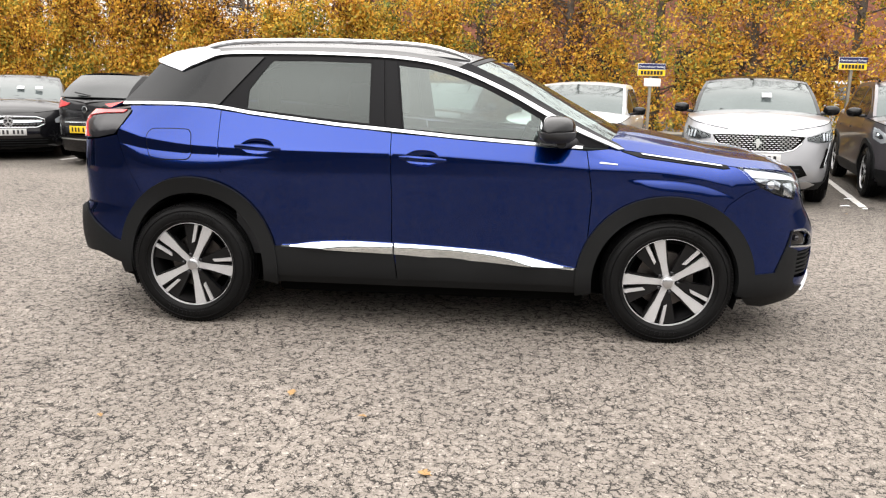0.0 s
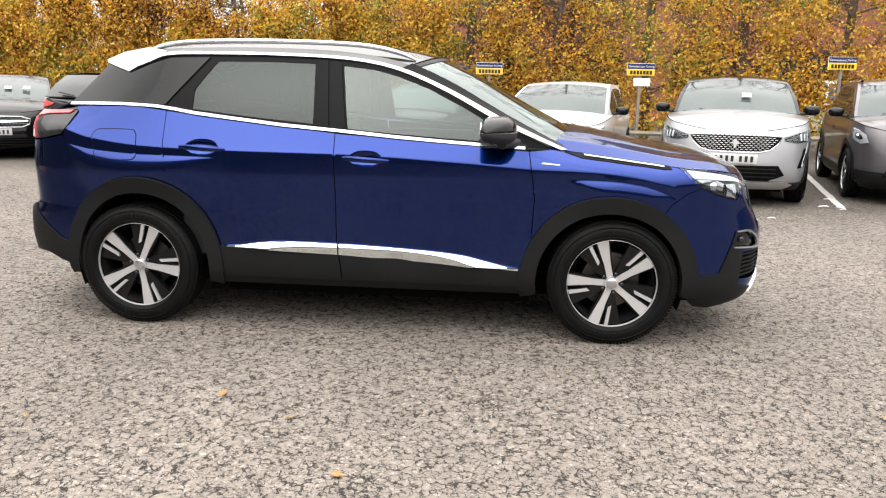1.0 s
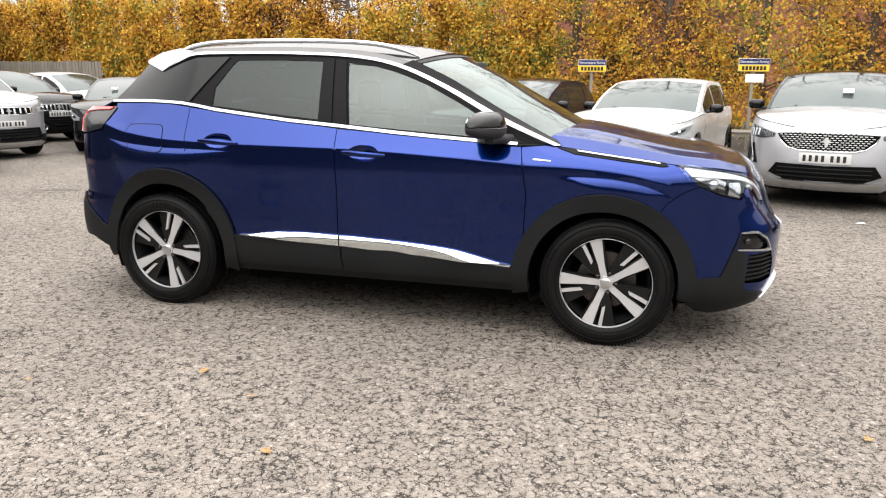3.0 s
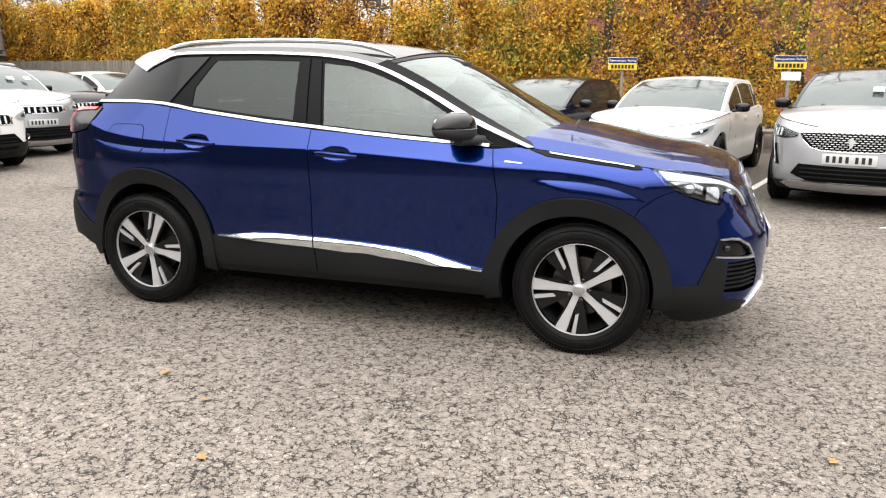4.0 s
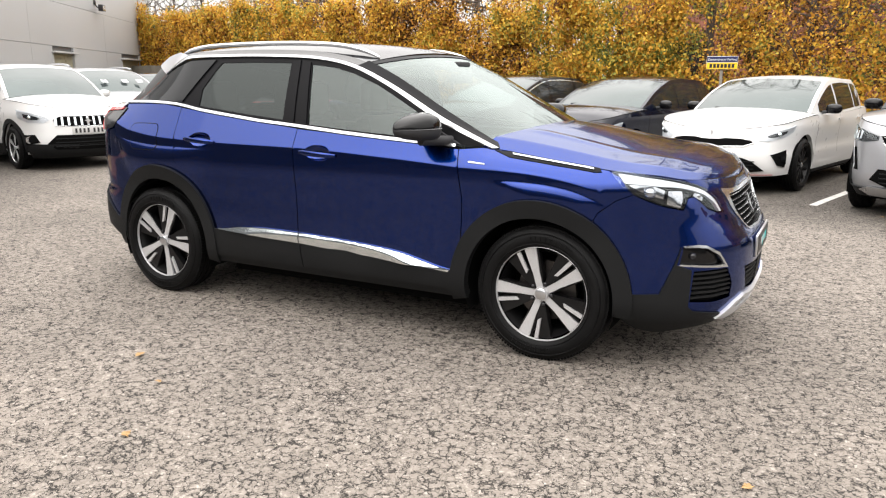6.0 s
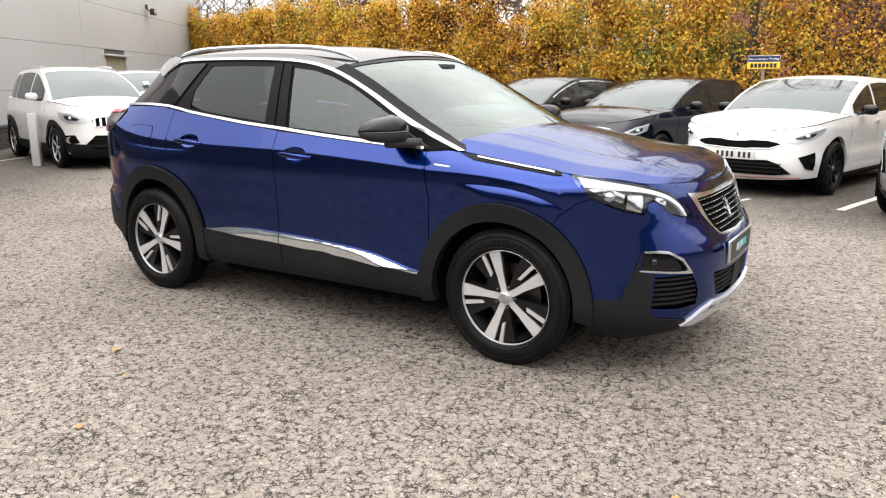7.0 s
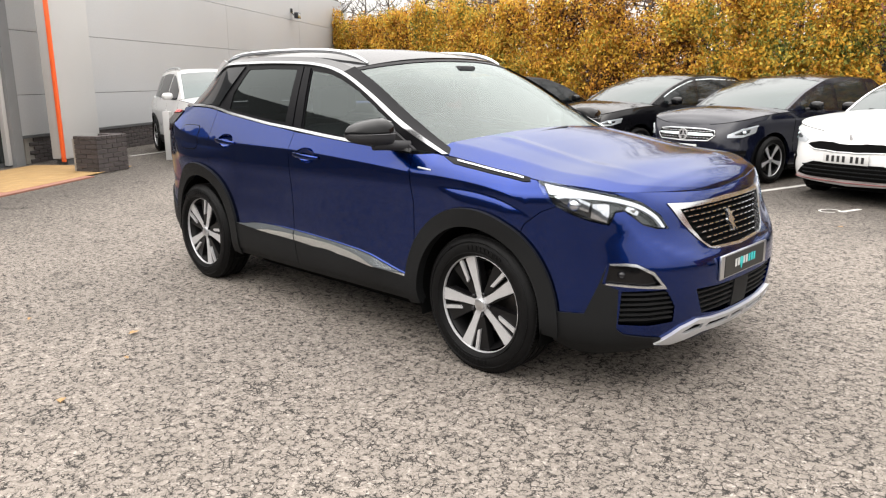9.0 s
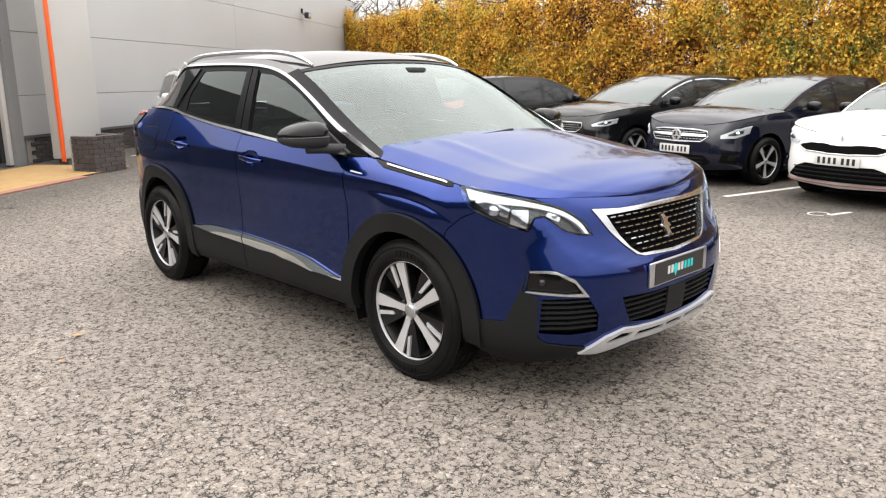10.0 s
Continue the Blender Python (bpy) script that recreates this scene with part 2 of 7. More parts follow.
GLASS_SCREEN.node_tree.nodes["Principled BSDF"].inputs["Specular Tint"].default_value = (0.84, 1.0, 0.98, 1)
GLASS_REAR = surface("black_quarter_glass", (0.008, 0.009, 0.010), 0.06, vary=0.2, specular=0.25)
LENS = glass("lamp_lens", (0.92, 0.94, 0.96), 0.04)
LAMP_BODY = surface("lamp_reflector", (0.58, 0.59, 0.61), 0.10, metal=1.0, vary=0.3, scale=40)
LAMP_DARK = surface("lamp_bezel", (0.012, 0.012, 0.014), 0.2, vary=0.2)
LAMP_STRIP = surface("clear_light_guide", (0.62, 0.64, 0.67), 0.2, vary=0.05, coat=1.0)
LIP_RED = surface("faded_red_line", (0.34, 0.13, 0.13), 0.4, vary=0.1)
LAMP_RED = surface("red_lamp", (0.50, 0.015, 0.015), 0.15, vary=0.2, coat=1.0)
LINING = surface("pale_grey_headlining", (0.42, 0.42, 0.41), 0.9, vary=0.06)
SEAT = surface("dark_seat_cloth", (0.045, 0.045, 0.05), 0.85, vary=0.2, bump=0.2)
CABIN = surface("cabin_plastic", (0.016, 0.016, 0.018), 0.7, vary=0.2)
PLATE_WHITE = surface("white_plate", (0.50, 0.50, 0.49), 0.35, vary=0.03)
PLATE_YELLOW = surface("yellow_plate", (0.75, 0.50, 0.02), 0.35, vary=0.03)
PLATE_INK = surface("plate_ink", (0.012, 0.012, 0.012), 0.4)
TEAL = surface("teal_print", (0.02, 0.42, 0.42), 0.4)
MARKING = surface("worn_white_road_paint", (0.42, 0.41, 0.39), 0.7, vary=0.35, scale=9, grain=60, bump=0.2)
METAL_WALL = surface("grey_metal_cladding", (0.48, 0.485, 0.49), 0.42, metal=0.25, vary=0.06, scale=0.5, grain=30)
METAL_DARK = surface("dark_grey_metal", (0.10, 0.103, 0.106), 0.45, metal=0.2, vary=0.1)
METAL_GREY = surface("mid_grey_metal", (0.22, 0.225, 0.23), 0.45, metal=0.2, vary=0.08)
METAL_PALE = surface("pale_grey_panel", (0.45, 0.445, 0.435), 0.45, vary=0.05, scale=1.0)
ORANGE = surface("orange_strip", (0.85, 0.13, 0.03), 0.35, vary=0.05)
BRICK_DARK = surface("dark_blue_brick", (0.050, 0.041, 0.040), 0.7, vary=0.4, scale=20, bump=0.4, grain=90, each=0.7)
MORTAR = surface("pale_mortar", (0.30, 0.28, 0.25), 0.9, vary=0.2, bump=0.3)
BRICK_RED = surface("red_brick_wall", (0.20, 0.075, 0.045), 0.85, vary=0.3, scale=1.5, grain=30)
PAVING = surface("buff_paving", (0.30, 0.19, 0.075), 0.8, vary=0.2, bump=0.3, each=0.5)
PAVING_EDGE = surface("red_paving_edge", (0.22, 0.10, 0.07), 0.8, vary=0.2, bump=0.3, each=0.5)
WOOD = surface("weathered_timber", (0.19, 0.17, 0.14), 0.85, vary=0.35, scale=5, bump=0.4, grain=70, each=0.5)
BARK = surface("hornbeam_bark", (0.085, 0.068, 0.055), 0.9, vary=0.4, scale=9, bump=0.6, grain=50)
SIGN_BLUE = surface("sign_blue", (0.012, 0.018, 0.085), 0.35, vary=0.05)
SIGN_YELLOW = surface("sign_yellow", (0.85, 0.55, 0.01), 0.35, vary=0.05)
SIGN_WHITE = surface("sign_white", (0.75, 0.75, 0.75), 0.4)
PAPER = surface("white_paper", (0.75, 0.76, 0.78), 0.6, vary=0.03)
LEAF = foliage("autumn_leaves", [(0.0, (0.03, 0.016, 0.008)), (0.14, (0.11, 0.046, 0.014)), (0.24, (0.36, 0.15, 0.026)), (0.40, (0.60, 0.30, 0.036)), (0.58, (0.68, 0.42, 0.05)), (0.76, (0.52, 0.38, 0.06)), (0.90, (0.24, 0.25, 0.05)), (1.0, (0.12, 0.15, 0.035))])
LEAF_BROWN = foliage("brown_leaves", [(0.0, (0.05, 0.028, 0.012)), (0.3, (0.10, 0.05, 0.018)), (0.6, (0.19, 0.085, 0.02)), (0.95, (0.34, 0.17, 0.02))])
LEAF_FALLEN = surface("fallen_leaf", (0.30, 0.18, 0.07), 0.7, vary=0.3)
BLIND = surface("pale_window_blind", (0.30, 0.28, 0.20), 0.3, vary=0.15, specular=0.6)

# ---- tools for building ----


def finish(name, mesh, mat, parent=None, label=""):
    mesh.materials.append(mat)
    ob = new(name, mesh)
    if parent is not None:
        ob.parent = parent
    return tagged(ob, label)


def part(name, bm, mat, parent=None, label="", smooth=False):
    mesh = bpy.data.meshes.new(name)
    bmesh.ops.recalc_face_normals(bm, faces=bm.faces)
    bm.to_mesh(mesh)
    bm.free()
    if smooth:
        for f in mesh.polygons:
            f.use_smooth = True
        mesh.set_sharp_from_angle(angle=radians(38))
    return finish(name, mesh, mat, parent, label)


def thing(name, m, label, category, group="", kind=""):
    ob = new(name)
    ob.matrix_world = m
    return tagged(ob, label, category, group, kind)


def add_box(bm, x0, x1, y0, y1, z0, z1, bevel=0.0):
    r = bmesh.ops.create_cube(bm, size=1.0, matrix=Matrix.Translation(((x0 + x1) / 2, (y0 + y1) / 2, (z0 + z1) / 2)) @ Matrix.Diagonal((x1 - x0, y1 - y0, z1 - z0, 1)))
    if bevel:
        edges = list({e for v in r["verts"] for e in v.link_edges})
        bmesh.ops.bevel(bm, geom=edges, offset=bevel, segments=2, affect="EDGES", profile=0.5)
    return r["verts"]


def box(name, x0, x1, y0, y1, z0, z1, mat, parent=None, bevel=0.0, label=""):
    bm = bmesh.new()
    add_box(bm, x0, x1, y0, y1, z0, z1, bevel)
    return part(name, bm, mat, parent, label, smooth=bevel > 0)


def tube(name, points, radius, mat, parent=None, sides=8, label="", radii=None):
    """A round bar along points."""
    bm = bmesh.new()
    pts = [Vector(p) for p in points]
    rings = []
    for i, p in enumerate(pts):
        d = (pts[min(i + 1, len(pts) - 1)] - pts[max(i - 1, 0)]).normalized()
        q = d.to_track_quat("Z", "Y")
        r = radii[i] if radii else radius
        rings.append([bm.verts.new(p + q @ Vector((r * math.cos(a), r * math.sin(a), 0))) for a in [2 * math.pi * k / sides for k in range(sides)]])
    for a, b in zip(rings, rings[1:]):
        for k in range(sides):
            bm.faces.new((a[k], a[(k + 1) % sides], b[(k + 1) % sides], b[k]))
    bm.faces.new(rings[0][::-1]), bm.faces.new(rings[-1])
    return part(name, bm, mat, parent, label, smooth=True)


def lathe(bm, profile, sides=48, cap=False):
    """Turns (radius, y) points about the y axis."""
    rings = [[bm.verts.new((r * math.cos(a), y, r * math.sin(a))) for a in [2 * math.pi * k / sides for k in range(sides)]] for r, y in profile]
    for a, b in zip(rings, rings[1:]):
        for k in range(sides):
            bm.faces.new((a[k], a[(k + 1) % sides], b[(k + 1) % sides], b[k]))
    if cap:
        bm.faces.new(rings[-1])


def prism(bm, outline, y0, y1):
    """A flat outline of (x, z), thick from y0 to y1."""
    a = [bm.verts.new((x, y0, z)) for x, z in outline]
    b = [bm.verts.new((x, y1, z)) for x, z in outline]
    n = len(outline)
    bm.faces.new(a), bm.faces.new(b[::-1])
    for i in range(n):
        bm.faces.new((a[i], b[i], b[(i + 1) % n], a[(i + 1) % n]))


def arc(cx, cz, r, a0, a1, n=24):
    return [(cx + r * math.cos(radians(a0 + (a1 - a0) * i / n)), cz + r * math.sin(radians(a0 + (a1 - a0) * i / n))) for i in range(n + 1)]


def spline(points, n=6, closed=False):
    """A smooth line through points."""
    p = [np.array(q, float) for q in points]
    k = len(p)
    out = []
    for i in range(k if closed else k - 1):
        a, b, c, d = (p[(i - 1) % k], p[i], p[(i + 1) % k], p[(i + 2) % k]) if closed else (p[max(i - 1, 0)], p[i], p[i + 1], p[min(i + 2, k - 1)])
        for j in range(n):
            t = j / n
            out.append(tuple(0.5 * (2 * b + (c - a) * t + (2 * a - 5 * b + 4 * c - d) * t * t + (3 * b - a - 3 * c + d) * t**3)))
    if not closed:
        out.append(tuple(p[-1]))
    return out


def dense(points, step=0.05):
    """Splits the long sides of a closed outline."""
    out = []
    for a, b in zip(points, list(points[1:]) + [points[0]]):
        n = max(1, int(math.dist(a, b) / step))
        out += [(a[0] + (b[0] - a[0]) * i / n, a[1] + (b[1] - a[1]) * i / n) for i in range(n)]
    return out


def inside(q, outline):
    """Which of the points q lie in the outline."""
    o = np.array(outline, float)
    x, y = q[:, 0], q[:, 1]
    r = np.zeros(len(q), bool)
    for (x0, y0), (x1, y1) in zip(o, np.roll(o, -1, 0)):
        if y0 != y1:
            r ^= ((y0 > y) != (y1 > y)) & (x < (x1 - x0) * (y - y0) / (y1 - y0) + x0)
    return r


def clear_of(q, outline, gap):
    o = np.array(outline, float)
    best = np.full(len(q), 1e9)
    for a, b in zip(o, np.roll(o, -1, 0)):
        d = b - a
        t = np.clip(((q - a) @ d) / max(d @ d, 1e-12), 0, 1)
        best = np.minimum(best, np.hypot(*(q - a - t[:, None] * d).T))
    return best > gap


def panel(name, outline, proj, mat, parent, off=0.0, thick=0.015, res=0.06, holes=(), mirror=False, label="", step=None, core=(1.2, 0.62), lines=()):
    """A curved sheet: a flat outline (and holes in it) laid on the surface proj(u, v), off metres proud of it, with an edge thick metres deep. lines: folds that its mesh follows."""
    from mathutils.geometry import delaunay_2d_cdt
    loops = [dense(outline, step or res)] + [dense(h, step or res) for h in holes]
    flat, edges = [], []
    for loop in loops:
        k = len(flat)
        flat += loop
        edges += [(k + i, k + (i + 1) % len(loop)) for i in range(len(loop))]
    o = np.array(loops[0])
    g = np.stack(np.meshgrid(np.arange(o[:, 0].min() + res / 2, o[:, 0].max(), res), np.arange(o[:, 1].min() + res / 2, o[:, 1].max(), res), indexing="ij"), -1).reshape(-1, 2)
    if len(g):
        g = g[inside(g, loops[0])]
    for loop in loops:
        if len(g):
            g = g[clear_of(g, loop, res * 0.45)]
    for fold in lines:
        q = np.array(fold, float)
        ok = inside(q, loops[0])
        for loop in loops:
            ok &= clear_of(q, loop, 0.004)
        for loop in loops[1:]:
            ok &= ~inside(q, loop)
        if len(g):
            g = g[np.min(np.hypot(g[:, None, 0] - q[None, :, 0], g[:, None, 1] - q[None, :, 1]), axis=1) > res * 0.45]
        k = len(flat)
        index = {int(i): k + j for j, i in enumerate(np.flatnonzero(ok))}
        flat += [tuple(q[i]) for i in index]
        edges += [(index[i], index[i + 1]) for i in index if i + 1 in index]
    pts = [Vector(p) for p in flat] + [Vector(p) for p in g]
    v2, _, tris, *_ = delaunay_2d_cdt(pts, edges, [list(range(len(loops[0])))], 1, 1e-6)
    uv = np.array([(p.x, p.y) for p in v2])
    tri = np.array([t for t in tris if len(t) == 3])
    mid = uv[tri].mean(1)
    for loop in loops[1:]:
        keep = ~inside(mid, loop)
        tri, mid = tri[keep], mid[keep]
    e = 0.004
    p3 = proj(uv[:, 0], uv[:, 1])
    du = proj(uv[:, 0] + e, uv[:, 1]) - proj(uv[:, 0] - e, uv[:, 1])
    dv = proj(uv[:, 0], uv[:, 1] + e) - proj(uv[:, 0], uv[:, 1] - e)
    nrm = np.cross(du, dv)
    nrm /= np.maximum(np.linalg.norm(nrm, axis=1), 1e-9)[:, None]
    heart = np.stack([np.clip(p3[:, 0], -core[0], core[0]), np.zeros(len(p3)), np.full(len(p3), core[1])], -1)
    if np.sum(nrm * (p3 - heart)) < 0:
        nrm = -nrm
    p3 = p3 + nrm * off
    a, b, c = p3[tri[:, 0]], p3[tri[:, 1]], p3[tri[:, 2]]
    wrong = np.sum(np.cross(b - a, c - a) * nrm[tri[:, 0]], 1) < 0
    tri[wrong] = tri[wrong][:, ::-1]
    count = {}
    for t in tri:
        for i in range(3):
            k = (t[i], t[(i + 1) % 3])
            count[k] = 1
    rim = [k for k in count if (k[1], k[0]) not in count]
    verts, faces, norms = p3.tolist(), tri.tolist(), nrm.tolist()
    for i, j in rim:
        side = np.cross(p3[j] - p3[i], nrm[i])
        side /= max(np.linalg.norm(side), 1e-9)
        k = len(verts)
        verts += [p3[i], p3[j], p3[j] - nrm[j] * thick, p3[i] - nrm[i] * thick]
        norms += [side] * 4
        faces.append([k + 1, k, k + 3, k + 2])
    made = []
    for sgn in ((1, -1) if mirror else (1,)):
        vv, nn = np.array(verts), np.array(norms)
        ff = faces
        if sgn < 0:
            vv, nn = vv * (1, -1, 1), nn * (1, -1, 1)
            ff = [f[::-1] for f in faces]
        mesh = bpy.data.meshes.new(name)
        mesh.from_pydata(vv.tolist(), [], ff)
        mesh.polygons.foreach_set("use_smooth", [True] * len(mesh.polygons))
        mesh.normals_split_custom_set_from_vertices(nn.tolist())
        made.append(finish(name, mesh, mat, parent, label))
    return made if mirror else made[0]


def grid_sheet(name, f, nu, nv, mat, parent, label="", thick=0.0, down=(0, 0, -1)):
    """A smooth sheet f(u, v) over the unit square; thick: how far its edge is folded back."""
    u, v = np.meshgrid(np.linspace(0, 1, nu), np.linspace(0, 1, nv), indexing="ij")
    p = f(u.ravel(), v.ravel())
    verts = p.tolist()
    faces = [(i * nv + j, (i + 1) * nv + j, (i + 1) * nv + j + 1, i * nv + j + 1) for i in range(nu - 1) for j in range(nv - 1)]
    if thick:
        loop = [i * nv for i in range(nu)] + [(nu - 1) * nv + j for j in range(1, nv)] + [i * nv + nv - 1 for i in range(nu - 2, -1, -1)] + [j for j in range(nv - 2, 0, -1)]
        k = len(verts)
        verts += (p[loop] + np.array(down) * thick).tolist()
        n = len(loop)
        faces += [(loop[i], k + i, k + (i + 1) % n, loop[(i + 1) % n]) for i in range(n)]
    bm = bmesh.new()
    vs = [bm.verts.new(q) for q in verts]
    for fc in faces:
        if len({tuple(np.round(verts[i], 6)) for i in fc}) == len(fc):
            bm.faces.new([vs[i] for i in fc])
        else:
            uniq = []
            for i in fc:
                if tuple(np.round(verts[i], 6)) not in [tuple(np.round(verts[q], 6)) for q in uniq]:
                    uniq.append(i)
            if len(uniq) == 3:
                bm.faces.new([vs[i] for i in uniq])
    bmesh.ops.remove_doubles(bm, verts=bm.verts, dist=1e-5)
    return part(name, bm, mat, parent, label, smooth=True)


def bridge(name, edge, mat, parent, crown, bow=0.0, power=2.0, nu=24, nv=24, label="", sink=0.0, ridge=None):
    """A sheet between an edge line on the right (points from one end to the other) and its mirror image. crown: how far its middle rises; bow: how far it runs forward."""
    e = np.array(edge, float)
    seg = np.r_[0, np.cumsum(np.linalg.norm(np.diff(e, axis=0), axis=1))]
    seg /= seg[-1]

    def f(u, v):
        p = np.stack([np.interp(v, seg, e[:, i]) for i in range(3)], -1)
        k = 2 * u - 1
        lift = 1 - np.abs(k) ** power
        c = crown(v) if callable(crown) else crown
        b = bow(v) if callable(bow) else bow
        extra = ridge(k, v) if ridge else 0.0
        return np.stack([p[:, 0] + b * lift, p[:, 1] * -k, p[:, 2] + c * lift - sink + extra], -1)
    return grid_sheet(name, f, nu, nv, mat, parent, label, thick=0.012)



class Curve:
    """Smooth curve through knots (x rising), flat-tangent safe."""
    def __init__(self, *knots):
        k = np.array(knots, float)
        self.x, self.y = k[:, 0], k[:, 1]
        d = np.diff(self.y) / np.diff(self.x)
        m = np.empty(len(k))
        m[0], m[-1] = d[0], d[-1]
        for i in range(1, len(k) - 1):
            a, b = d[i - 1], d[i]
            m[i] = 0.0 if a * b <= 0 else 2 * a * b / (a + b)
        self.m = m

    def __call__(self, q):
        q = np.clip(np.asarray(q, float), self.x[0], self.x[-1])
        i = np.clip(np.searchsorted(self.x, q) - 1, 0, len(self.x) - 2)
        h = self.x[i + 1] - self.x[i]
        t = (q - self.x[i]) / h
        return ((2 * t**3 - 3 * t**2 + 1) * self.y[i] + (t**3 - 2 * t**2 + t) * h * self.m[i]
                + (3 * t**2 - 2 * t**3) * self.y[i + 1] + (t**3 - t**2) * h * self.m[i + 1])


class Shell:
    """The lower body of a car as one band round it: s runs in metres from the middle of the front along the right side to the middle of the rear, z is height."""
    def __init__(self, plan, front, side, rear):
        p = np.array(plan, float)
        for _ in range(4):  # corner cutting rounds the plan
            a, b = p[:-1] * 0.75 + p[1:] * 0.25, p[:-1] * 0.25 + p[1:] * 0.75
            p = np.vstack([p[:1], np.stack([a, b], 1).reshape(-1, 2), p[-1:]])
        seg = np.r_[0, np.cumsum(np.hypot(*np.diff(p, axis=0).T))]
        self.long = seg[-1]
        self.s = np.linspace(0, self.long, 600)
        self.p = np.stack([np.interp(self.s, seg, p[:, 0]), np.interp(self.s, seg, p[:, 1])], 1)
        t = np.gradient(self.p, self.s, axis=0)
        k = np.ones(15) / 15
        n = np.stack([-t[:, 1], t[:, 0]], 1)
        n = np.stack([np.convolve(np.pad(n[:, i], 7, "edge"), k, "valid") for i in (0, 1)], 1)
        self.n = n / np.hypot(n[:, 0], n[:, 1])[:, None]
        if self.n[0, 0] < 0:
            self.n = -self.n
        self.n[0] = (1, 0)
        self.n[-1] = (-1, 0)
        self.front, self.side, self.rear = front, side, rear

    def at_x(self, x):
        """s on the right side at x."""
        return np.interp(-np.asarray(x, float), -self.p[:, 0], self.s)

    def at_y(self, y, rear=False):
        """s on the front (or rear) at y, right half: y below 0."""
        i = int(np.argmin(self.p[:, 1]))
        if rear:
            return np.interp(np.asarray(y, float), self.p[i:, 1], self.s[i:])
        return np.interp(-np.asarray(y, float), -self.p[:i, 1], self.s[:i])

    def __call__(self, s, z):
        s, z = np.asarray(s, float), np.asarray(z, float)
        sign = np.where(s < 0, -1.0, 1.0)
        q = np.abs(s)
        x, y = np.interp(q, self.s, self.p[:, 0]), np.interp(q, self.s, self.p[:, 1])
        nx, ny = np.interp(q, self.s, self.n[:, 0]), np.interp(q, self.s, self.n[:, 1])
        f, r = np.clip(nx, 0, 1) ** 2, np.clip(-nx, 0, 1) ** 2
        d = f * self.front(z) + r * self.rear(z) + (1 - f - r) * self.side(z)
        return np.stack([x + nx * d, (y + ny * d) * sign, z], -1)


# ---- wheels ----


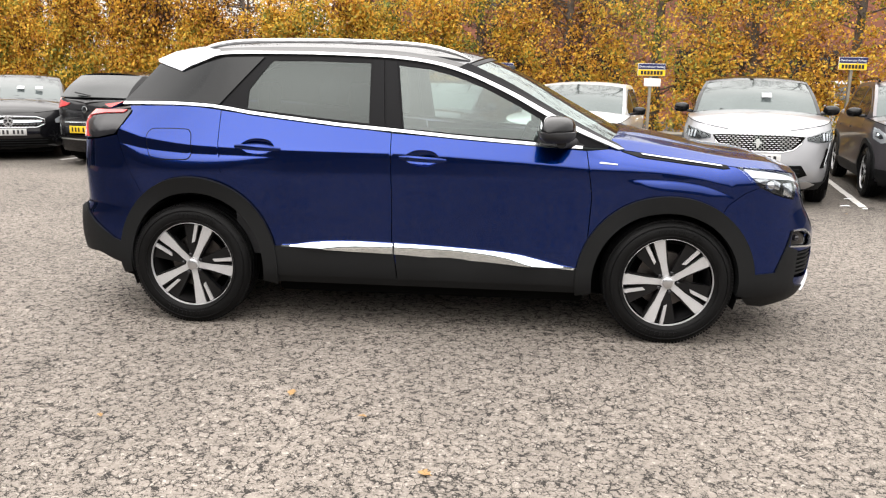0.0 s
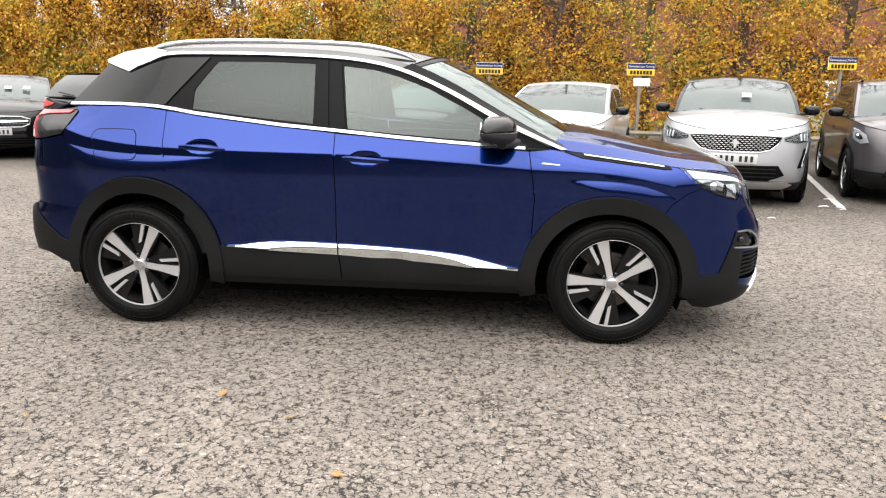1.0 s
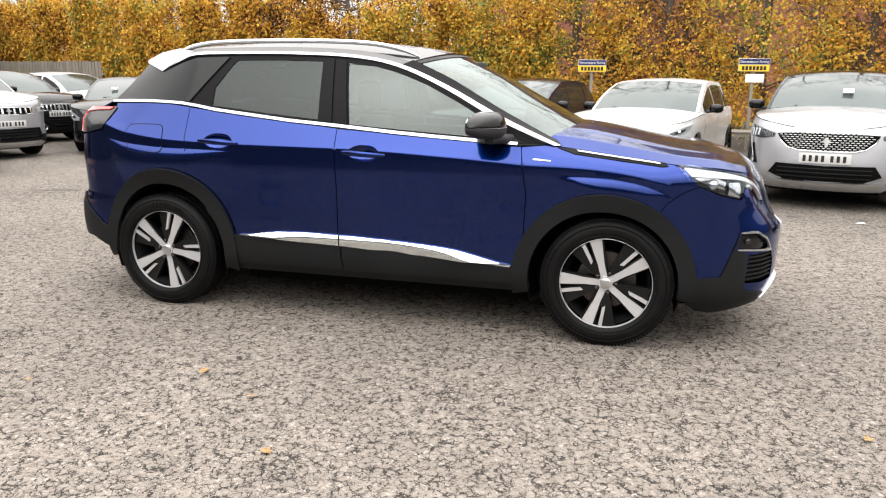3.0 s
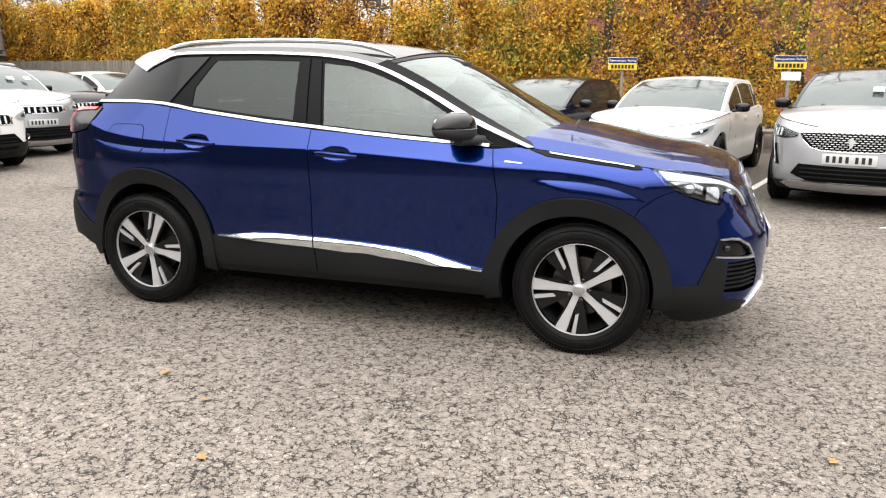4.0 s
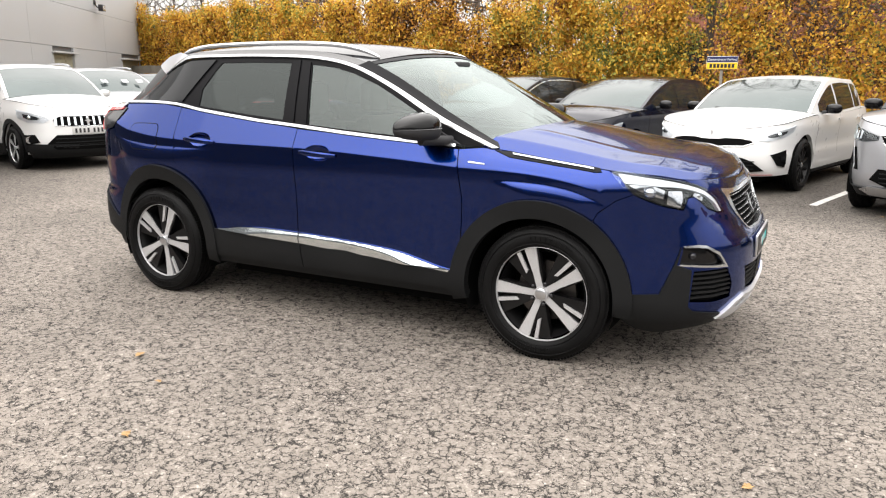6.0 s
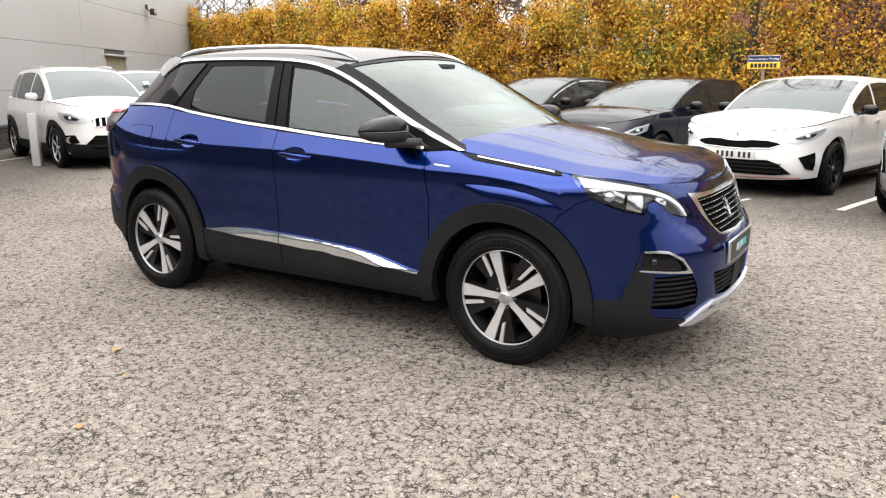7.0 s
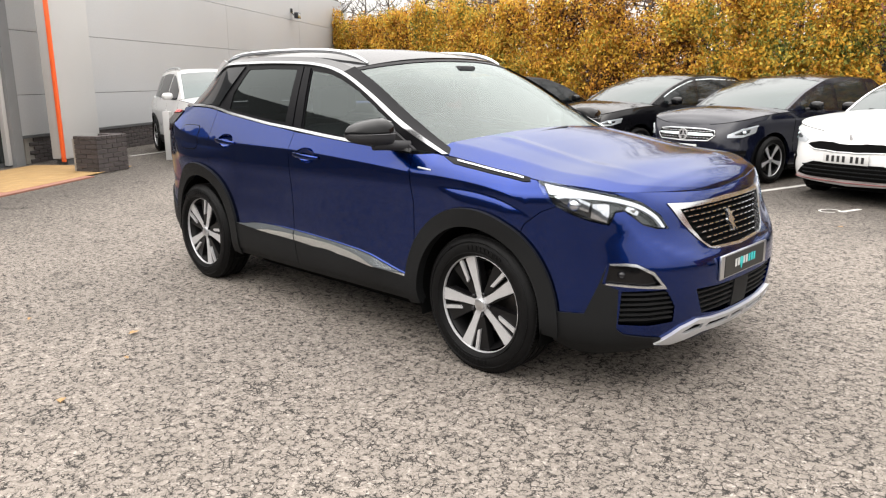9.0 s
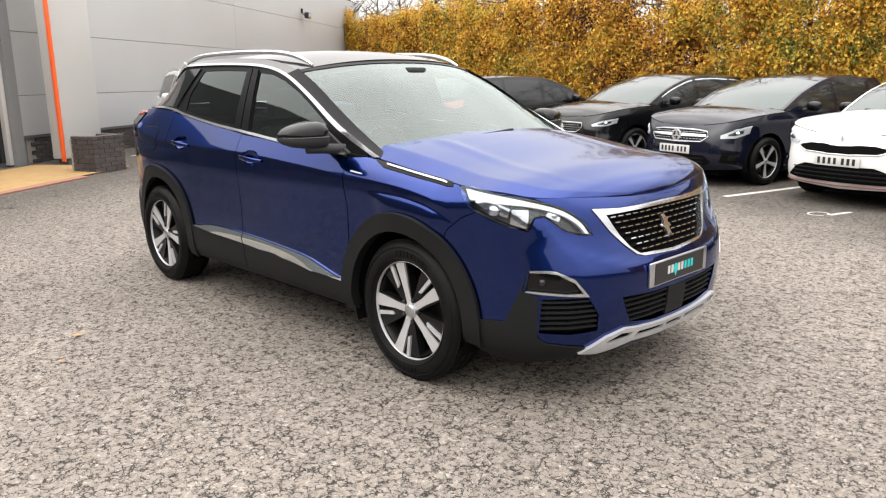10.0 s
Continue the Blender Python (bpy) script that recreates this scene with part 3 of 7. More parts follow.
def wheel(parent, x, y, z, r=0.348, rim_r=0.245, wide=0.225, spokes=5, start=105, face=None, twin=True, right=True):
    """A wheel on its axle at the car's side; y is the outer face of the tyre."""
    face = face or ALLOY
    hub = new("wheel")
    hub.parent = parent
    hub.matrix_parent_inverse = Matrix.Identity(4)
    hub.matrix_basis = pose(x, y, z, 0, 0, 0 if right else 180)
    bm = bmesh.new()
    w = wide
    lathe(bm, [(rim_r - 0.006, 0.020), (rim_r + 0.012, 0.004), (rim_r + 0.035, -0.004), (r - 0.045, 0.0), (r - 0.022, 0.010), (r - 0.006, 0.028), (r, 0.045), (r, 0.062), (r - 0.008, 0.064), (r - 0.008, 0.070), (r, 0.072),
               (r, w / 2 - 0.005), (r - 0.008, w / 2 - 0.003), (r - 0.008, w / 2 + 0.003), (r, w / 2 + 0.005), (r, w - 0.072), (r - 0.008, w - 0.07), (r - 0.008, w - 0.064), (r, w - 0.062), (r, w - 0.045),
               (r - 0.02, w - 0.012), (r - 0.06, w), (rim_r, w - 0.01)], 64)
    for k in range(120):  # tread blocks on the shoulder
        a = 2 * math.pi * k / 120
        c, s = math.cos(a), math.sin(a)
        vs = add_box(bm, r - 0.012, r + 0.0008, 0.026, 0.058, -0.0062, 0.0062)
        bmesh.ops.rotate(bm, verts=vs, cent=(0, 0, 0), matrix=Matrix.Rotation(-a, 3, "Y"))
    tyre = part("tyre", bm, RUBBER, hub, smooth=True)
    bm = bmesh.new()
    lathe(bm, [(rim_r + 0.014, 0.0), (rim_r + 0.016, -0.003), (rim_r + 0.019, 0.0)], 64)
    lathe(bm, [(r - 0.040, 0.004), (r - 0.036, -0.001), (r - 0.032, 0.006)], 64)
    for c0 in (60, 240):  # raised marks too small to read
        for k in range(9):
            q = radians(c0 + 5.2 * k)
            vs = add_box(bm, rim_r + 0.030, rim_r + 0.052, -0.0065, 0.001, -0.008, 0.008)
            bmesh.ops.rotate(bm, verts=vs, cent=(0, 0, 0), matrix=Matrix.Rotation(-q, 3, "Y"))
    part("sidewall_relief", bm, RUBBER, tyre, smooth=True)
    bm = bmesh.new()
    lathe(bm, [(rim_r - 0.007, 0.03), (rim_r - 0.0058, 0.019), (rim_r - 0.004, 0.016), (rim_r - 0.0015, 0.017), (rim_r - 0.002, 0.03)], 64)
    part("rim_lip", bm, face, hub, smooth=True)
    bm = bmesh.new()
    lathe(bm, [(rim_r - 0.016, 0.030), (rim_r - 0.035, 0.07), (rim_r - 0.045, w - 0.02)], 48)
    part("rim_barrel", bm, ALLOY_DARK, hub, smooth=True)
    bm = bmesh.new()
    lathe(bm, [(0.001, 0.115), (0.155, 0.115), (0.158, 0.13), (0.001, 0.13)], 40)
    part("brake_disc", bm, BRAKE, hub, smooth=True)
    bm = bmesh.new()
    lathe(bm, [(rim_r - 0.03, w - 0.04), (0.001, w - 0.035)], 32)
    part("wheel_back", bm, DARK, hub)
    rr = rim_r - 0.010
    for i in range(spokes):
        a = radians(start + 360 / spokes * i)

        def at(rad, side, ang=0.0):
            c, s = math.cos(a + radians(ang)), math.sin(a + radians(ang))
            return (rad * c - side * s, rad * s + side * c)
        wide_in, wide_out = (0.017, 0.031) if spokes == 5 else (0.011, 0.015)
        bm = bmesh.new()
        outline = [at(0.035, -wide_in), at(0.11, -wide_in * 1.05), at(rr, -wide_out), at(rr + 0.003, 0), at(rr, wide_out), at(0.11, wide_in * 1.05), at(0.035, wide_in)]
        prism(bm, outline, 0.022, 0.032)
        for v in bm.verts:
            d = math.hypot(v.co.x, v.co.z)
            v.co.y += 0.012 * max(0, (d - 0.03) / rr) * -1 + 0.012 if d < rr * 0.9 else 0
        part("spoke", bm, face, hub)
        bm = bmesh.new()
        prism(bm, [at(0.05, -wide_in - 0.006), at(rr, -wide_out - 0.008), at(rr, wide_out + 0.008), at(0.05, wide_in + 0.006)], 0.036, 0.075)
        part("spoke_flank", bm, ALLOY_DARK, hub)
        if twin:
            bm = bmesh.new()
            prism(bm, [at(0.125, 0.0085, 20), at(0.135, -0.008, 20), at(rr, -0.010, 17), at(rr, 0.010, 17)], 0.022, 0.040)
            part("twin_spoke", bm, face, hub)
            bm = bmesh.new()
            prism(bm, [at(0.055, -0.012, 30), at(0.05, 0.012, 30), at(rr, 0.040, 26), at(rr, -0.022, 19)], 0.034, 0.075)
            part("spoke_web", bm, ALLOY_DARK, hub)
        bm = bmesh.new()
        lathe(bm, [(0.0105, 0.05), (0.0105, 0.026), (0.006, 0.024), (0.0005, 0.024)], 8)
        bmesh.ops.translate(bm, verts=bm.verts, vec=(0.055 * math.cos(a + math.pi / spokes), 0, 0.055 * math.sin(a + math.pi / spokes)))
        part("wheel_bolt", bm, LAMP_DARK, hub)
    bm = bmesh.new()
    lathe(bm, [(0.039, 0.045), (0.037, 0.026), (0.001, 0.028)], 24)
    part("hub", bm, face, hub, smooth=True)
    bm = bmesh.new()
    lathe(bm, [(0.030, 0.03), (0.029, 0.020), (0.024, 0.017), (0.001, 0.0165)], 24)
    part("hub_cap", bm, SATIN, hub, smooth=True)
    return hub


def number_plate(parent, x, z, back=False, facing=1, dark=False):
    """A plate with plain bars where its characters stand; facing 1: to the front."""
    y = 0.26
    ob = box("number_plate", x - 0.006, x + 0.006, -y, y, z, z + 0.111, PLATE_YELLOW if back else PLATE_WHITE, parent, 0.003)
    for k in range(7):
        c = -0.205 + 0.062 * k + (0.03 if k > 3 else 0)
        xx = x + facing * 0.0075
        box("plate_bar", xx - 0.001, xx + 0.001, c - 0.016, c + 0.016, z + 0.020, z + 0.090, PLATE_INK, ob)
    return ob
HERO = Shell(
    [(2.25, 0), (2.25, -0.22), (2.22, -0.46), (2.13, -0.68), (1.95, -0.83), (1.70, -0.893), (1.34, -0.905), (0.8, -0.90), (0, -0.905), (-0.8, -0.91),
     (-1.34, -0.91), (-1.72, -0.875), (-1.98, -0.80), (-2.12, -0.66), (-2.18, -0.4), (-2.195, 0)],
    Curve((0.14, -0.2), (0.2, -0.10), (0.28, -0.035), (0.38, -0.008), (0.5, 0), (0.6, -0.005), (0.68, -0.03), (0.76, -0.065), (0.86, -0.10), (0.93, -0.15), (1.0, -0.25)),
    Curve((0.14, -0.16), (0.22, -0.09), (0.28, -0.035), (0.36, -0.014), (0.47, -0.013), (0.54, -0.0135), (0.64, -0.0135), (0.8, -0.007), (0.90, 0.0), (0.95, -0.007),
          (1.03, -0.030), (1.12, -0.062), (1.2, -0.094), (1.27, -0.126)),
    Curve((0.14, -0.25), (0.25, -0.12), (0.35, -0.03), (0.5, 0), (0.62, -0.01), (0.68, -0.06), (0.85, -0.06), (1.0, -0.08), (1.12, -0.13), (1.2, -0.19), (1.27, -0.26)))

hood_line = Curve((0.0, 0.905), (0.45, 0.925), (0.85, 0.945), (1.013, 0.969), (1.218, 0.980), (1.51, 1.014), (1.80, 1.050), (1.90, 1.058))  # by s, right side


def blue_suv(m):
    car = thing("suv", m, "blue pearl SUV with black cladding and chrome trim on asphalt", "car")
    S = HERO
    belt = Curve((-1.80, 1.240), (-1.433, 1.247), (-1.207, 1.239), (-0.983, 1.207), (-0.793, 1.186), (-0.478, 1.153), (-0.197, 1.132), (0.143, 1.104), (0.599, 1.075), (0.84, 1.062), (1.07, 1.052))
    shoulder = Curve((-2.1, 1.16), (-1.734, 1.108), (-1.574, 1.065), (-1.269, 1.028), (-1.0, 1.018), (-0.713, 1.013), (-0.154, 1.010), (0.48, 0.982), (0.732, 0.966), (0.90, 0.955), (1.19, 0.950), (1.34, 0.941), (1.482, 0.917), (1.60, 0.882), (1.70, 0.846), (1.9, 0.80))
    haunches = ((Curve((0.9, 0.902), (1.19, 0.907), (1.30, 0.904), (1.46, 0.885), (1.595, 0.845), (1.70, 0.80)), Curve((0.98, 0.0), (1.10, 0.008), (1.20, 0.055), (1.29, 0.074), (1.49, 0.066), (1.60, 0.03), (1.72, 0.0))),
                (Curve((-1.80, 1.05), (-1.72, 1.034), (-1.58, 1.006), (-1.42, 0.991), (-1.27, 0.983), (-0.94, 0.979)), Curve((-1.76, 0.0), (-1.70, 0.02), (-1.58, 0.072), (-1.42, 0.088), (-1.26, 0.080), (-1.10, 0.062), (-0.94, 0.028), (-0.78, 0.0))))
    claw = Curve((0.0, 0.632), (0.30, 0.640), (0.445, 0.660), (0.566, 0.689), (0.70, 0.756), (0.835, 0.862), (1.1, 0.93))

    def ring(s, z):
        """The shell, tucked in along the bonnet's edge."""
        p = S(s, z)
        q = np.abs(s)
        zt = hood_line(q)
        wgt = np.clip((q - 1.05) / 0.3, 0, 1) * np.clip((2.05 - q) / 0.2, 0, 1)
        k = np.clip((z - (zt - 0.09)) / 0.09, 0, 1.3) ** 2 * 0.055 * wgt
        p[..., 1] += k * np.where(s < 0, -1, 1)
        nx, ny = np.interp(q, S.s, S.n[:, 0]), np.interp(q, S.s, S.n[:, 1])
        x0 = np.interp(q, S.s, S.p[:, 0])
        flank = 1 - np.clip(nx, 0, 1) ** 2 - np.clip(-nx, 0, 1) ** 2
        # a sharp shoulder: upright below its line, leaning in at one slope up to the belt
        zc, zb = shoulder(x0), belt(x0)
        rise = z - zc
        rise = np.where(np.abs(rise) < 0.007, (rise + 0.007) ** 2 / 0.028, np.maximum(rise, 0))
        lean = S.side(zb) * np.clip(rise / np.maximum(zb - zc, 0.03), 0, 1.6)
        out = np.where(z > 0.88, lean - S.side(z) * np.clip((z - 0.88) / 0.03, 0, 1), 0.0) * flank * np.clip((q - 1.10) / 0.25, 0, 1)
        # haunches over both wheels, each starting at a crease
        for edge, tall in haunches:
            h = np.maximum(tall(x0), 1e-4)
            k = np.clip((edge(x0) - z) / h, 0, 1)
            fall = np.clip((edge(x0) - h - z) / 0.22, 0, 1)
            out = out + 0.27 * h * k * (2 - k) * (1 - fall * fall * (3 - 2 * fall)) * np.clip((q - 1.15) / 0.2, 0, 1)
        p[..., 0] += nx * out
        p[..., 1] += ny * out * np.where(s < 0, -1, 1)
        # the crease that runs from the lamps down to the plate
        step_z = claw(q)
        amt = 0.016 / (1 + np.exp(np.clip((z - step_z) / 0.013, -40, 40))) * np.clip((1.02 - q) / 0.18, 0, 1)
        p[..., 0] += nx * (amt - 0.008 * np.clip((1.02 - q) / 0.18, 0, 1))
        p[..., 1] += ny * (amt - 0.008 * np.clip((1.02 - q) / 0.18, 0, 1)) * np.where(s < 0, -1, 1)
        return p

    def side(x, z):
        return ring(S.at_x(x), z)

    def front(y, z):
        s = S.at_y(-np.abs(y)) * np.where(y < 0, 1, -1)
        return ring(s, z)

    def cabin(x, z):
        """The side of the cabin above the belt."""
        h = z - 1.1
        y = 0.850 - 0.27 * h - 0.18 * h * h - 0.055 * np.clip((x - 0.2) / 0.85, 0, 2) ** 2 - 0.13 * np.clip((-x - 0.9) / 0.9, 0, 2) ** 2
        y = y - 0.14 * np.clip((-x - 1.15) / 0.5, 0, 1.2) ** 1.5 * np.clip((z - 1.2) / 0.3, 0, 1.2)
        return np.stack([x, -y, z], -1)

    handles = ((-0.915, 1.025), (-0.005, 0.985))

    def scoop(hx, hz):
        return spline([(hx - 0.105, hz + 0.004), (hx - 0.045, hz + 0.044), (hx + 0.05, hz + 0.040), (hx + 0.09, hz - 0.002), (hx + 0.04, hz - 0.038), (hx - 0.05, hz - 0.036)], 4, True)
    # panels of the lower body
    fa, ra = (1.3150, 0.345), (-1.300, 0.350)
    fold_x = np.arange(-2.0, 1.75, 0.02)
    folds = [[(x, float(shoulder(x)) + d) for x in fold_x] for d in (-0.007, 0.007)]
    for (line_h, tall_h), span in zip(haunches, ((1.08, 1.66), (-1.72, -0.82))):
        folds += [[(x, float(line_h(x)) - d) for x in np.arange(*span, 0.02)] for d in (-0.004, 0.008)]
    bx = lambda xs: [(x, float(belt(x)) - 0.012) for x in xs]
    rear_edge = spline([(-1.149, 1.215), (-1.142, 1.052), (-1.127, 0.896), (-1.05, 0.76)], 5)
    panel("rear_door", rear_edge + arc(*ra, 0.455, 52, 8, 10) + [(-0.875, 0.40), (-0.18, 0.40), (-0.1795, 0.767), (-0.1885, 1.115)] + bx([-0.35, -0.6, -0.85, -1.0]), side, BLUE, car, mirror=True, holes=[scoop(*handles[0])], step=0.03, res=0.026, lines=folds)
    panel("front_door", [(-0.184, 1.113), (-0.175, 0.767), (-0.174, 0.40), (0.868, 0.40), (0.890, 0.584), (0.899, 0.8), (0.862, 1.045)] + bx([0.6, 0.3, 0.05]), side, BLUE, car, mirror=True, holes=[scoop(*handles[1])], step=0.03, res=0.026, lines=folds)
    x_at = lambda s: float(np.interp(s, S.s, S.p[:, 0]))
    top_line = [(float(np.interp(s, S.s, S.p[:, 0])), float(hood_line(s)) - 0.004) for s in np.linspace(1.90, 1.235, 14)]
    panel("front_wing", [(0.867, 1.045), (0.904, 0.8), (0.895, 0.584), (0.880, 0.46)] + arc(*fa, 0.460, 165, 58, 18) + [(x_at(1.286) - 0.003, 0.742), (x_at(1.266) - 0.003, 0.7825), (x_at(1.183) - 0.002, 0.847), (x_at(1.107) - 0.002, 0.879), (1.70, 0.955), (1.655, 0.972)] + top_line[::-1], side, BLUE, car, mirror=True, res=0.022, step=0.022, lines=folds)
    qs = lambda x: float(S.at_x(x))
    ring_folds = [[(qs(x), z) for x, z in f] for f in folds]
    panel("rear_wing", [(qs(x), z) for x, z in [(-1.1532, 1.217), (-1.1462, 1.052), (-1.1312, 0.896), (-1.057, 0.764)]] + [(qs(x), z) for x, z in arc(*ra, 0.455, 57, 130, 10)]
          + [(qs(-1.628), 0.775), (4.573, 0.911), (4.624, 1.075), (4.57, 1.19), (4.60, 1.230)] + [(qs(x), float(belt(x)) - 0.012) for x in (-1.6, -1.45, -1.3)], ring, BLUE, car, mirror=True, res=0.024, step=0.024, lines=ring_folds)
    end = S.long
    panel("rear_corner", [(qs(-1.628) + 0.002, 0.775), (4.575, 0.911), (4.626, 1.072), (4.76, 1.046), (4.90, 1.03), (5.0, 1.10), (5.06, 1.17), (end, 1.21), (end, 0.63), (5.06, 0.63), (4.97, 0.665), (4.85, 0.56), (4.70, 0.47), (4.58, 0.43), (4.50, 0.60), (qs(-1.590), 0.690)], ring, BLUE, car, mirror=True, res=0.03, step=0.03)
    panel("rear_bumper", [(qs(-1.70), 0.315), (qs(-1.70), 0.44), (4.70, 0.475), (4.85, 0.565), (4.97, 0.655), (5.06, 0.625), (end, 0.625), (end, 0.36), (4.97, 0.385), (qs(-1.93), 0.385), (qs(-1.83), 0.350)], ring, CLADDING, car, off=0.012, mirror=True)
    panel("tail_lamp", [(4.575, 1.205), (4.60, 1.13), (4.640, 1.078), (4.77, 1.052), (4.88, 1.045), (4.96, 1.11), (4.99, 1.185), (4.80, 1.20)], ring, LAMP_DARK, car, off=0.006, mirror=True)
    panel("tail_lamp_light", spline([(4.60, 1.203), (4.75, 1.200), (4.97, 1.188), (4.945, 1.10), (4.89, 1.05)], 3) + [(4.85, 1.055), (4.88, 1.10), (4.90, 1.165), (4.75, 1.182), (4.62, 1.188)], ring, LAMP_RED, car, off=0.012, mirror=True, res=0.03)
    # front bumper with its openings
    grille = [(0.529, 0.879), (0.48, 0.825), (0.441, 0.781), (0.36, 0.71), (0.30, 0.668), (0.25, 0.655), (0.0, 0.642)]
    grille_top = [(0.0, 0.868), (0.2, 0.866), (0.35, 0.868)]
    gr = grille + [(-s, z) for s, z in grille[-2::-1]] + [(-s, z) for s, z in grille_top[::-1]] + grille_top[1:]
    lamp = [(1.225, 0.976), (1.15, 0.900), (1.10, 0.878), (1.03, 0.850), (0.958, 0.828), (0.875, 0.812), (0.862, 0.83), (0.848, 0.868), (0.80, 0.870), (0.76, 0.845), (0.70, 0.806), (0.62, 0.785), (0.546, 0.774)]
    lamp += spline([(0.546, 0.774), (0.588, 0.832), (0.696, 0.893), (0.863, 0.938), (1.013, 0.962), (1.15, 0.980)], 4)[1:]
    fog = [(0.861, 0.639), (0.79, 0.640), (0.745, 0.635), (0.67, 0.599), (0.608, 0.530), (0.707, 0.541), (0.80, 0.549), (0.877, 0.556)]
    vent = [(0.806, 0.522), (0.70, 0.524), (0.606, 0.523), (0.575, 0.48), (0.551, 0.440), (0.551, 0.368), (0.68, 0.362), (0.815, 0.372)]
    low = [(0.425, 0.502), (0.25, 0.492), (0.0, 0.488), (-0.25, 0.492), (-0.425, 0.502), (-0.395, 0.43), (-0.365, 0.377), (-0.2, 0.352), (0, 0.345), (0.2, 0.352), (0.365, 0.377), (0.395, 0.43)]
    mir = lambda o: [(-s, z) for s, z in o]
    split = [(1.107, 0.876), (1.183, 0.844), (1.266, 0.780), (1.286, 0.740)]
    arch_r = [(float(S.at_x(x)), z) for x, z in arc(*fa, 0.460, 55, 5, 10)]
    right = split + arch_r + [(1.07, 0.36), (0.98, 0.30), (0.80, 0.26), (0.55, 0.24), (0.25, 0.235)]
    lamp_low = [(0.75, 0.911), (0.70, 0.897), (0.588, 0.838), (0.540, 0.774), (0.62, 0.779), (0.70, 0.80), (0.76, 0.838), (0.80, 0.863), (0.842, 0.861), (0.856, 0.83), (0.870, 0.806), (0.958, 0.822), (1.03, 0.844)]
    face = [(0.0, 0.901), (0.2, 0.906), (0.45, 0.921), (0.62, 0.931), (0.74, 0.937), (0.85, 0.941), (0.80, 0.923)] + lamp_low + right
    face = face + [(0.0, 0.235)] + mir(face[::-1])[:-1]
    panel("front_bumper", face, ring, BLUE, car, holes=[gr, fog, mir(fog), vent, mir(vent), low], thick=0.03, res=0.028, step=0.03)
    # black lower corners and lip
    corner = [(1.12, 0.40), (0.963, 0.412), (0.93, 0.49), (0.903, 0.552), (0.872, 0.640), (0.890, 0.555), (0.82, 0.53), (0.822, 0.352), (0.790, 0.326), (0.60, 0.294), (0.62, 0.25), (0.80, 0.225), (0.95, 0.20), (1.06, 0.215), (1.12, 0.26)]
    panel("bumper_corner", corner, ring, CLADDING, car, off=0.008, mirror=True, res=0.04, thick=0.04)
    panel("vent_backing", [(s, z) for s, z in vent], ring, DARK, car, off=-0.028, mirror=True, thick=0.0)
    for k in range(6):
        z = 0.385 + 0.0235 * k
        a = 0.555 if z < 0.44 else 0.555 + (z - 0.44) * 0.6
        panel("vent_slat", [(a, z), (a, z + 0.009), (0.81, z + 0.010), (0.812, z)], ring, CLADDING, car, off=-0.004, mirror=True, thick=0.02, res=0.1)
    panel("fog_backing", fog, ring, BLACK_GLOSS, car, off=-0.022, mirror=True, thick=0.0)
    panel("fog_trim", [(0.872, 0.556), (0.80, 0.552), (0.70, 0.543), (0.628, 0.543), (0.667, 0.590), (0.742, 0.628), (0.79, 0.634), (0.857, 0.635), (0.863, 0.643), (0.79, 0.646), (0.745, 0.641), (0.665, 0.604), (0.600, 0.526), (0.707, 0.535), (0.80, 0.543), (0.882, 0.550)], ring, TRIM, car, off=0.003, mirror=True, res=0.03)
    for sgn in (1, -1):
        p = ring(np.array([0.80 * sgn]), np.array([0.592]))[0]
        bm = bmesh.new()
        bmesh.ops.create_uvsphere(bm, u_segments=20, v_segments=12, radius=0.017)
        bmesh.ops.translate(bm, verts=bm.verts, vec=p - np.array([0.018, -0.012 * sgn, 0]))
        part("fog_lamp", bm, LAMP_DARK, car, "small dark fog lamp", smooth=True)
    panel("low_backing", low, ring, DARK, car, off=-0.03, thick=0.0)
    for sgn in (1, -1):
        for k in range(5):
            z = 0.372 + 0.025 * k
            b = 0.365 + (z - 0.377) * 0.45
            panel("intake_slat", [(0.085 * sgn, z), (0.085 * sgn, z + 0.008), (b * sgn, z + 0.010), (b * sgn, z + 0.002)], ring, CLADDING, car, off=-0.006, thick=0.02, res=0.1)
    panel("intake_centre", [(0.08, 0.35), (0.08, 0.485), (-0.08, 0.485), (-0.08, 0.35)], ring, CLADDING, car, off=-0.002)
    # skid plate with three slots
    sk = [(0.634, 0.272), (0.57, 0.300), (0.50, 0.335), (0.40, 0.357), (0.30, 0.345), (0.12, 0.333), (0.0, 0.330)]
    sb = [(0.0, 0.268), (0.10, 0.270), (0.34, 0.284), (0.45, 0.268), (0.537, 0.258)]
    skid = sk + mir(sk[-2::-1]) + mir(sb[::-1])[:-1] + sb
    slots = [[(0.10, 0.290), (0.10, 0.315), (0.30, 0.325), (0.33, 0.303)], [(0.36, 0.308), (0.345, 0.330), (0.42, 0.338), (0.50, 0.310), (0.47, 0.300)], [(-0.07, 0.288), (-0.07, 0.313), (0.07, 0.313), (0.07, 0.288)]]
    panel("skid_plate", skid, ring, ALLOY, car, off=0.016, holes=slots[:2] + [mir(o) for o in slots[:2]] + slots[2:], res=0.04, thick=0.03, step=0.03)
    panel("skid_backing", sk[1:] + mir(sk[1:-1][::-1]) + mir(sb[:-1][::-1])[:-1] + sb[:-1], ring, DARK, car, off=0.004, thick=0.0)
    # grille
    panel("grille_backing", gr, ring, DARK, car, off=-0.03, thick=0.0)
